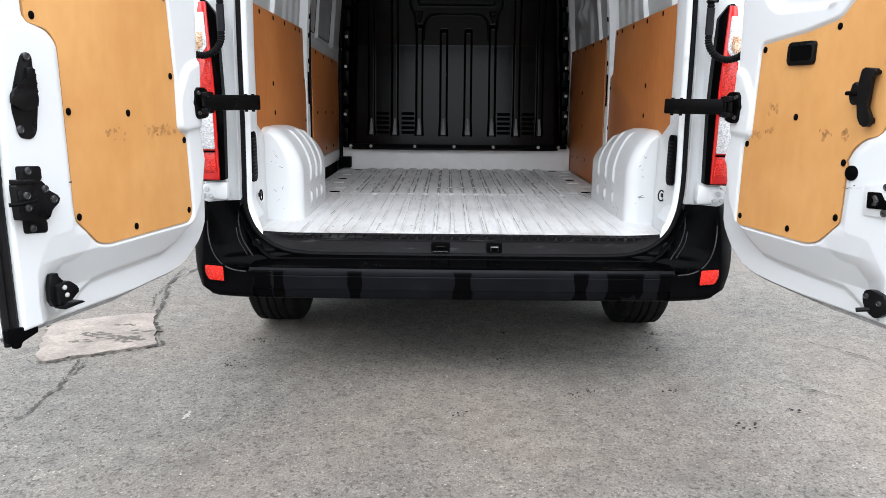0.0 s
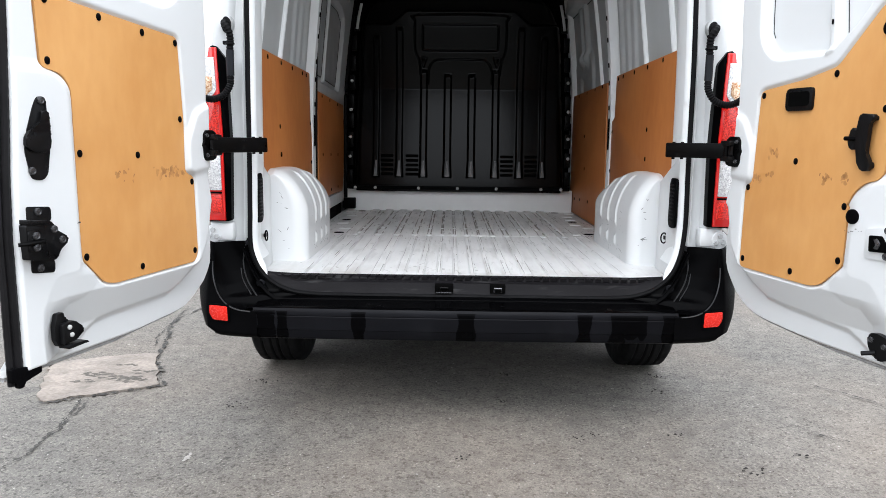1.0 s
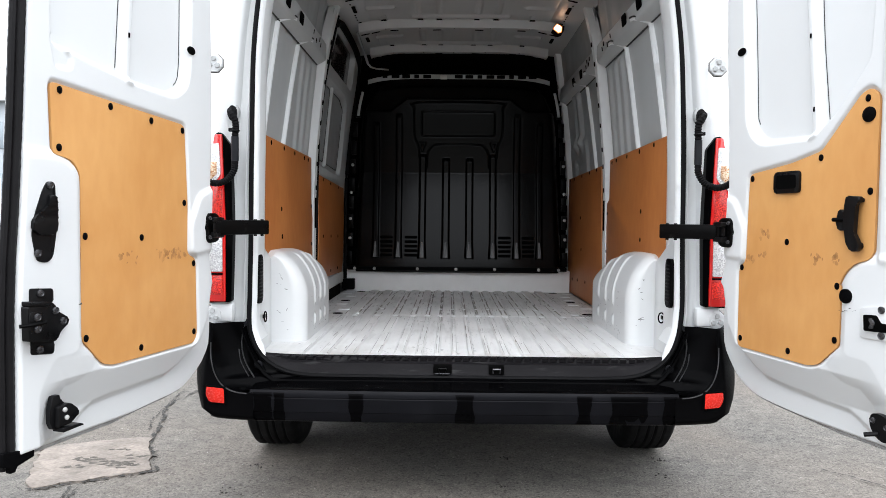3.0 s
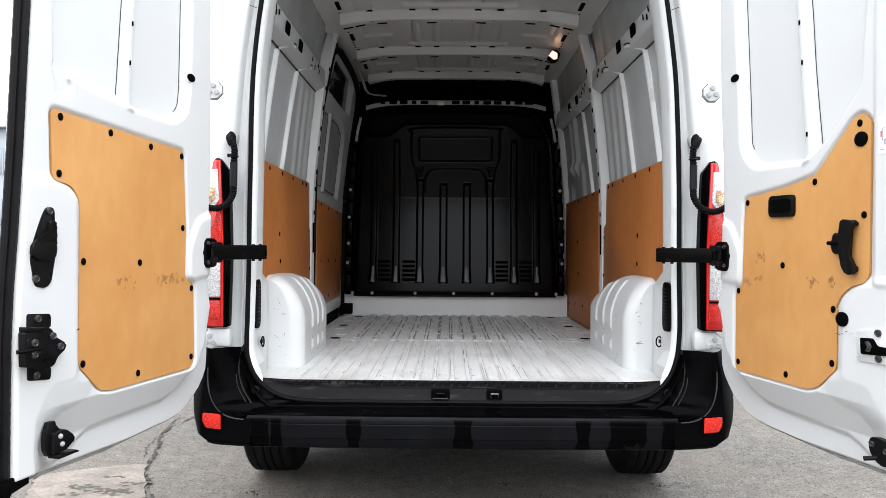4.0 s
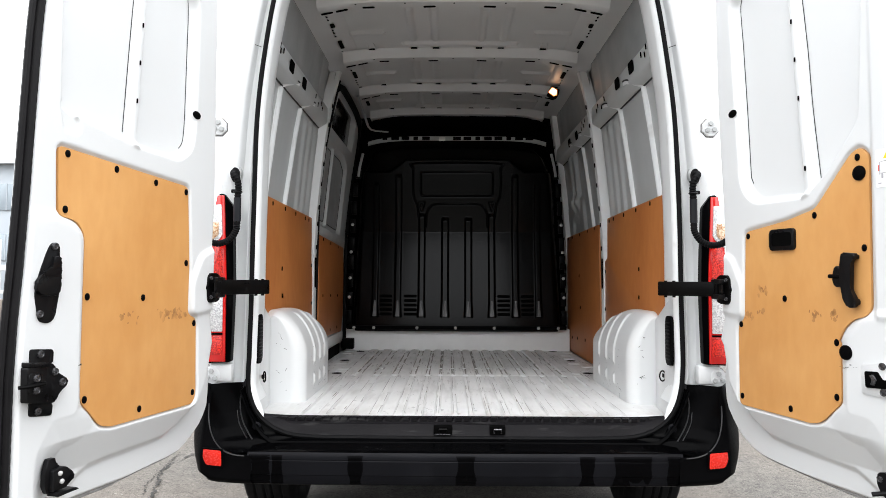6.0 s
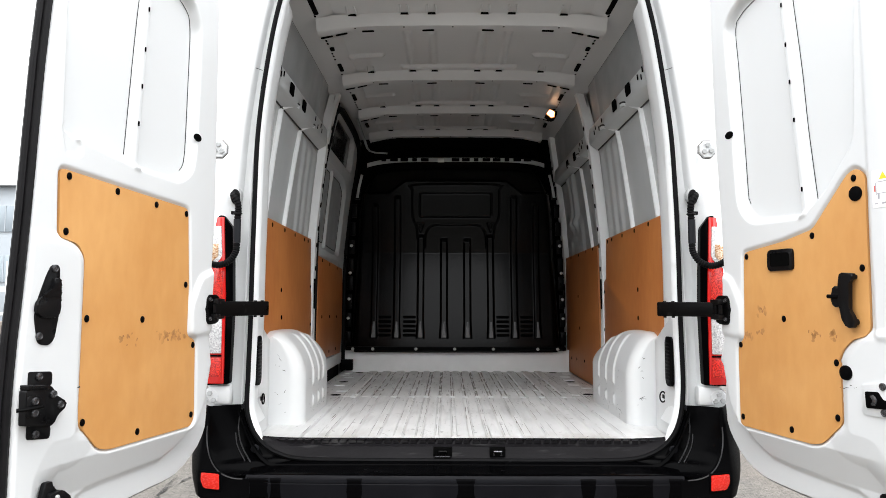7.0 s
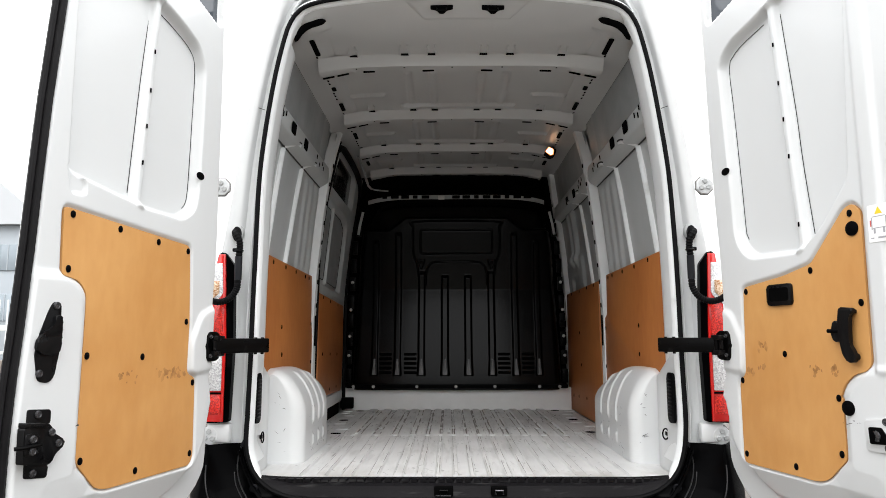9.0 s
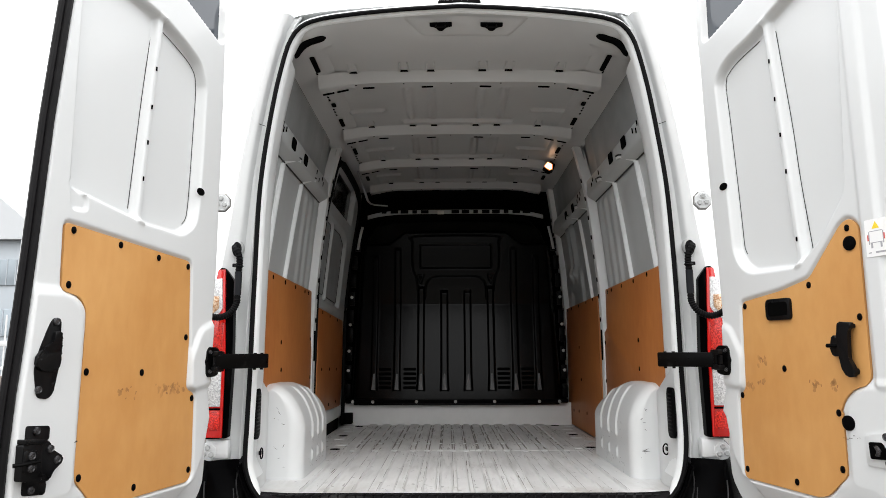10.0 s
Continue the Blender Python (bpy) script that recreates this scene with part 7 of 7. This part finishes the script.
ring = smooth_line([(x, y, 0) for x, y in edge], 0.02, closed=True)
ring = [(p.x + rnd.gauss(0, 0.006), p.y + rnd.gauss(0, 0.006)) for p in ring]
bm = bmesh.new()
plate(bm, ring, lambda u, d, v: (u, v, d), -0.02, 0.0045, 0.003)
patch = new("concrete_patch", mesh_of(bm, "concrete_patch", CONCRETE, sharp=60))
tagged(patch, "pale weathered concrete patch let into the asphalt", "concrete patch", kind="structure")
rnd = random.Random(44)
bm = bmesh.new()
for cx, cy, count, spread in ((-1.673, 0.346, 22, 0.030), (-1.49, 0.309, 34, 0.036), (-1.68, 0.263, 7, 0.02), (-1.477, 0.41, 9, 0.025), (-1.60, 0.50, 5, 0.03)):
    for i in range(count):
        x, y, r = cx + rnd.gauss(0, spread * 1.5), cy + rnd.gauss(0, spread * 0.6), rnd.uniform(0.004, 0.026)
        bm.faces.new([bm.verts.new((x + r * rnd.uniform(0.4, 1.5) * math.cos(a), y + r * rnd.uniform(0.2, 0.7) * math.sin(a), 0.0053 + 0.00001 * i)) for a in np.linspace(0, 2 * math.pi, 12)[:-1]])
spots = part("broken_spots", bm, material("damp_broken_concrete", (0.080, 0.070, 0.058), 0.9, vary=0.4, scale=60, bump=0.8, bump_scale=90), patch, "dark broken spots")
spots["kind"] = "stuff"
TAR = material("dark_crack_filling", (0.034, 0.031, 0.027), 0.9, vary=0.4, scale=25, bump=0.8, bump_scale=80)


def crack(pts, width, seed):
    r2 = random.Random(seed)
    line2 = smooth_line([(x, y, 0.0) for x, y in pts], 0.012)
    b3 = bmesh.new()
    rows2 = []
    wob = 0.0
    for i, p in enumerate(line2):
        wob = wob * 0.75 + r2.gauss(0, 0.0055)
        w = width * max(0.05, r2.uniform(-0.35, 1.0))
        d = (line2[min(i + 1, len(line2) - 1)] - line2[max(i - 1, 0)]).normalized()
        side2 = Vector((-d.y, d.x, 0))
        c = p + side2 * wob
        rows2.append([c - side2 * w + Vector((0, 0, 0.0022)), c + side2 * w + Vector((0, 0, 0.0024))])
    loft(b3, rows2)
    ob = new("crack", mesh_of(b3, "crack", TAR))
    tagged(ob, "dark jagged crack in the asphalt", "crack", "cracks in the asphalt", "structure")


crack([(-1.49, -0.75), (-1.52, -0.57), (-1.51, -0.40), (-1.535, -0.19), (-1.545, 0.05), (-1.56, 0.14)], 0.008, 1)
crack([(-1.50, -0.30), (-1.555, -0.12), (-1.60, 0.07)], 0.006, 2)
crack([(-1.515, 0.69), (-1.54, 0.74), (-1.60, 0.95), (-1.68, 1.28), (-1.67, 1.53), (-1.55, 1.75), (-1.40, 1.78)], 0.014, 3)
crack([(1.62, 0.36), (1.728, 0.226), (1.785, 0.065), (1.95, -0.05), (2.2, -0.12)], 0.0055, 5)
crack([(1.368, -0.024), (1.385, -0.08), (1.409, -0.129)], 0.006, 7)
crack([(1.327, -0.174), (1.37, -0.215), (1.426, -0.247)], 0.006, 8)
crack([(0.992, 0.504), (1.03, 0.46), (1.056, 0.411)], 0.004, 9)
crack([(-1.60, 0.80), (-1.66, 1.0), (-1.696, 1.28), (-1.74, 1.6)], 0.007, 10)
crack([(-1.77, 0.015), (-1.69, 0.030), (-1.55, 0.112), (-1.42, 0.18), (-1.325, 0.235), (-1.36, 0.30), (-1.41, 0.42), (-1.475, 0.56), (-1.515, 0.68)], 0.012, 6)

# dark crumbs of leaf and bark, and pale chips
LITTER = material("dead_leaf_crumb", (0.016, 0.013, 0.011), 0.9, vary=0.4, scale=60)
CHIP = material("pale_stone_chip", (0.27, 0.255, 0.235), 0.8, vary=0.3, scale=40)
rnd = random.Random(12)
for x, y, r, k in ((-0.887, 0.314, 0.020, 8), (-0.009, -0.409, 0.014, 3), (0.176, 0.116, 0.016, 4), (0.493, -0.216, 0.014, 4), (0.44, -0.24, 0.012, 3), (0.974, -0.492, 0.02, 7), (0.90, 0.45, 0.018, 6), (0.884, 0.267, 0.016, 5), (0.80, -0.20, 0.012, 3), (0.20, 0.45, 0.014, 4), (1.20, -0.36, 0.012, 3), (-0.94, 0.02, 0.02, 6)):
    bm = bmesh.new()
    for i in range(k * 2):
        cx, cy, rr = x + rnd.gauss(0, r * 1.5), y + rnd.gauss(0, r), rnd.uniform(0.002, 0.009)
        a0 = rnd.random() * 3
        lo = [bm.verts.new((cx + rr * rnd.uniform(0.5, 1.2) * math.cos(a0 + a), cy + rr * rnd.uniform(0.3, 0.9) * math.sin(a0 + a), -0.002 + 0.004 * rnd.random())) for a in (0, 1.2, 2.4, 3.6, 4.8)]
        top = bm.verts.new((cx, cy, 0.0025 + 0.002 * rnd.random()))
        for q in range(5):
            bm.faces.new((lo[q], lo[(q + 1) % 5], top))
    ob = new("leaf_litter", mesh_of(bm, "leaf_litter", LITTER))
    tagged(ob, "dark crumbs of dead leaf on the asphalt", "litter", "litter on the ground")
bm = bmesh.new()
for i in range(420):
    cx, cy = rnd.uniform(-2.4, 2.4), rnd.uniform(-1.6, 1.2)
    rr = rnd.uniform(0.0015, 0.0045)
    if i < 14:
        cx, cy, rr = -0.955 + rnd.gauss(0, 0.008), -0.443 + rnd.gauss(0, 0.012), 0.007
    lo = [bm.verts.new((cx + rr * math.cos(a), cy + rr * 0.8 * math.sin(a), -0.002)) for a in (0, 1.25, 2.5, 3.75, 5.0)]
    top = bm.verts.new((cx + rr * 0.2, cy, rr * 0.35))
    for q in range(5):
        bm.faces.new((lo[q], lo[(q + 1) % 5], top))
ob = new("stone_chips", mesh_of(bm, "stone_chips", CHIP))
tagged(ob, "scattered pale stone chips on the asphalt", "gravel", kind="stuff")

# ---- far buildings and railing beyond the left door ----
CLAD = material("pale_metal_cladding", (0.40, 0.44, 0.475), 0.4, vary=0.06, scale=0.4)
PANE = material("reflecting_window_glass", (0.32, 0.37, 0.41), 0.2, vary=0.2, scale=0.5)
hall = thing("office_building", "pale grey clad office building with bands of windows", "building")
bm = bmesh.new()
box(bm, -46, -20.4, 30, 48, -0.1, 6.5, 0.05)
part("wall", bm, CLAD, hall)
bm = bmesh.new()
vs = [bm.verts.new(p) for p in ((-46.4, 29.6, 6.5), (-20.2, 29.6, 6.5), (-20.2, 48.4, 6.5), (-46.4, 48.4, 6.5), (-46.4, 29.6, 30.5 - 2), (-20.2, 29.6, 7.35), (-20.2, 48.4, 7.35), (-46.4, 48.4, 28.5))]
for q in ((0, 1, 2, 3), (4, 7, 6, 5), (0, 4, 5, 1), (1, 5, 6, 2), (2, 6, 7, 3), (3, 7, 4, 0)):
    bm.faces.new([vs[i] for i in q])
part("roof", bm, material("white_roof_cladding", (0.52, 0.54, 0.56), 0.45, vary=0.05, scale=0.3), hall, "sloping white roof edge")
for zrow in (1.9, 4.3):
    for i in range(9):
        x = -21.2 - i * 1.15
        bm = bmesh.new()
        box(bm, x - 0.40, x + 0.40, 29.93, 30.02, zrow, zrow + 1.25, 0.02)
        w = part("window", bm, PANE, hall)
        bm = bmesh.new()
        for a, c in ((x - 0.44, x - 0.40), (x + 0.40, x + 0.44), (x - 0.02, x + 0.02)):
            box(bm, a, c, 29.90, 30.0, zrow, zrow + 1.25)
        part("frame", bm, CLAD, w)
rail = thing("yard_railing", "white painted steel railing in front of a building", "railing")
bm = bmesh.new()
box(bm, -26, -12.6, 20.0, 20.08, 1.32, 1.50, 0.01)
part("top_rail", bm, WHITE, rail)
bm = bmesh.new()
box(bm, -26, -12.6, 20.0, 20.06, 0.55, 0.66, 0.01)
part("lower_rail", bm, WHITE, rail)
bm = bmesh.new()
box(bm, -0.02, 0.02, 20.01, 20.05, 0.0, 2.35)
upright = mesh_of(bm, "upright", WHITE)
for i in range(48):
    repeat("upright", upright, pose(-12.7 - i * 0.28, 0, 0), rail)
bm = bmesh.new()
box(bm, -30, -8.6, 14.0, 14.3, -0.05, 0.55, 0.03)
kerb = new("low_wall", mesh_of(bm, "low_wall", CONCRETE))
tagged(kerb, "low pale concrete wall at the yard's edge", "wall", kind="structure")

# unseen dark strip added behind the viewer to darken what surfaces reflect
BACKDROP_DARK = material("dark_backdrop", (0.05, 0.06, 0.045), 0.9, vary=0.5, scale=2, bump=1.0, bump_scale=6)
bm = bmesh.new()
rows = []
rnd = random.Random(31)
for x in np.linspace(-34, 34, 60):
    h = 3.2 + rnd.uniform(-0.4, 0.5)
    rows.append([(x, -22.6 + rnd.uniform(-0.2, 0.2), -0.05), (x, -22.0 + rnd.uniform(-0.3, 0.3), h * 0.5), (x, -22.4, h), (x, -23.4, h), (x, -24.0, -0.05)])
loft(bm, rows)
hedge = new("backdrop", mesh_of(bm, "backdrop", BACKDROP_DARK))
tagged(hedge, "unseen dark backdrop behind the viewer, added to darken reflections", "hedge", kind="structure")
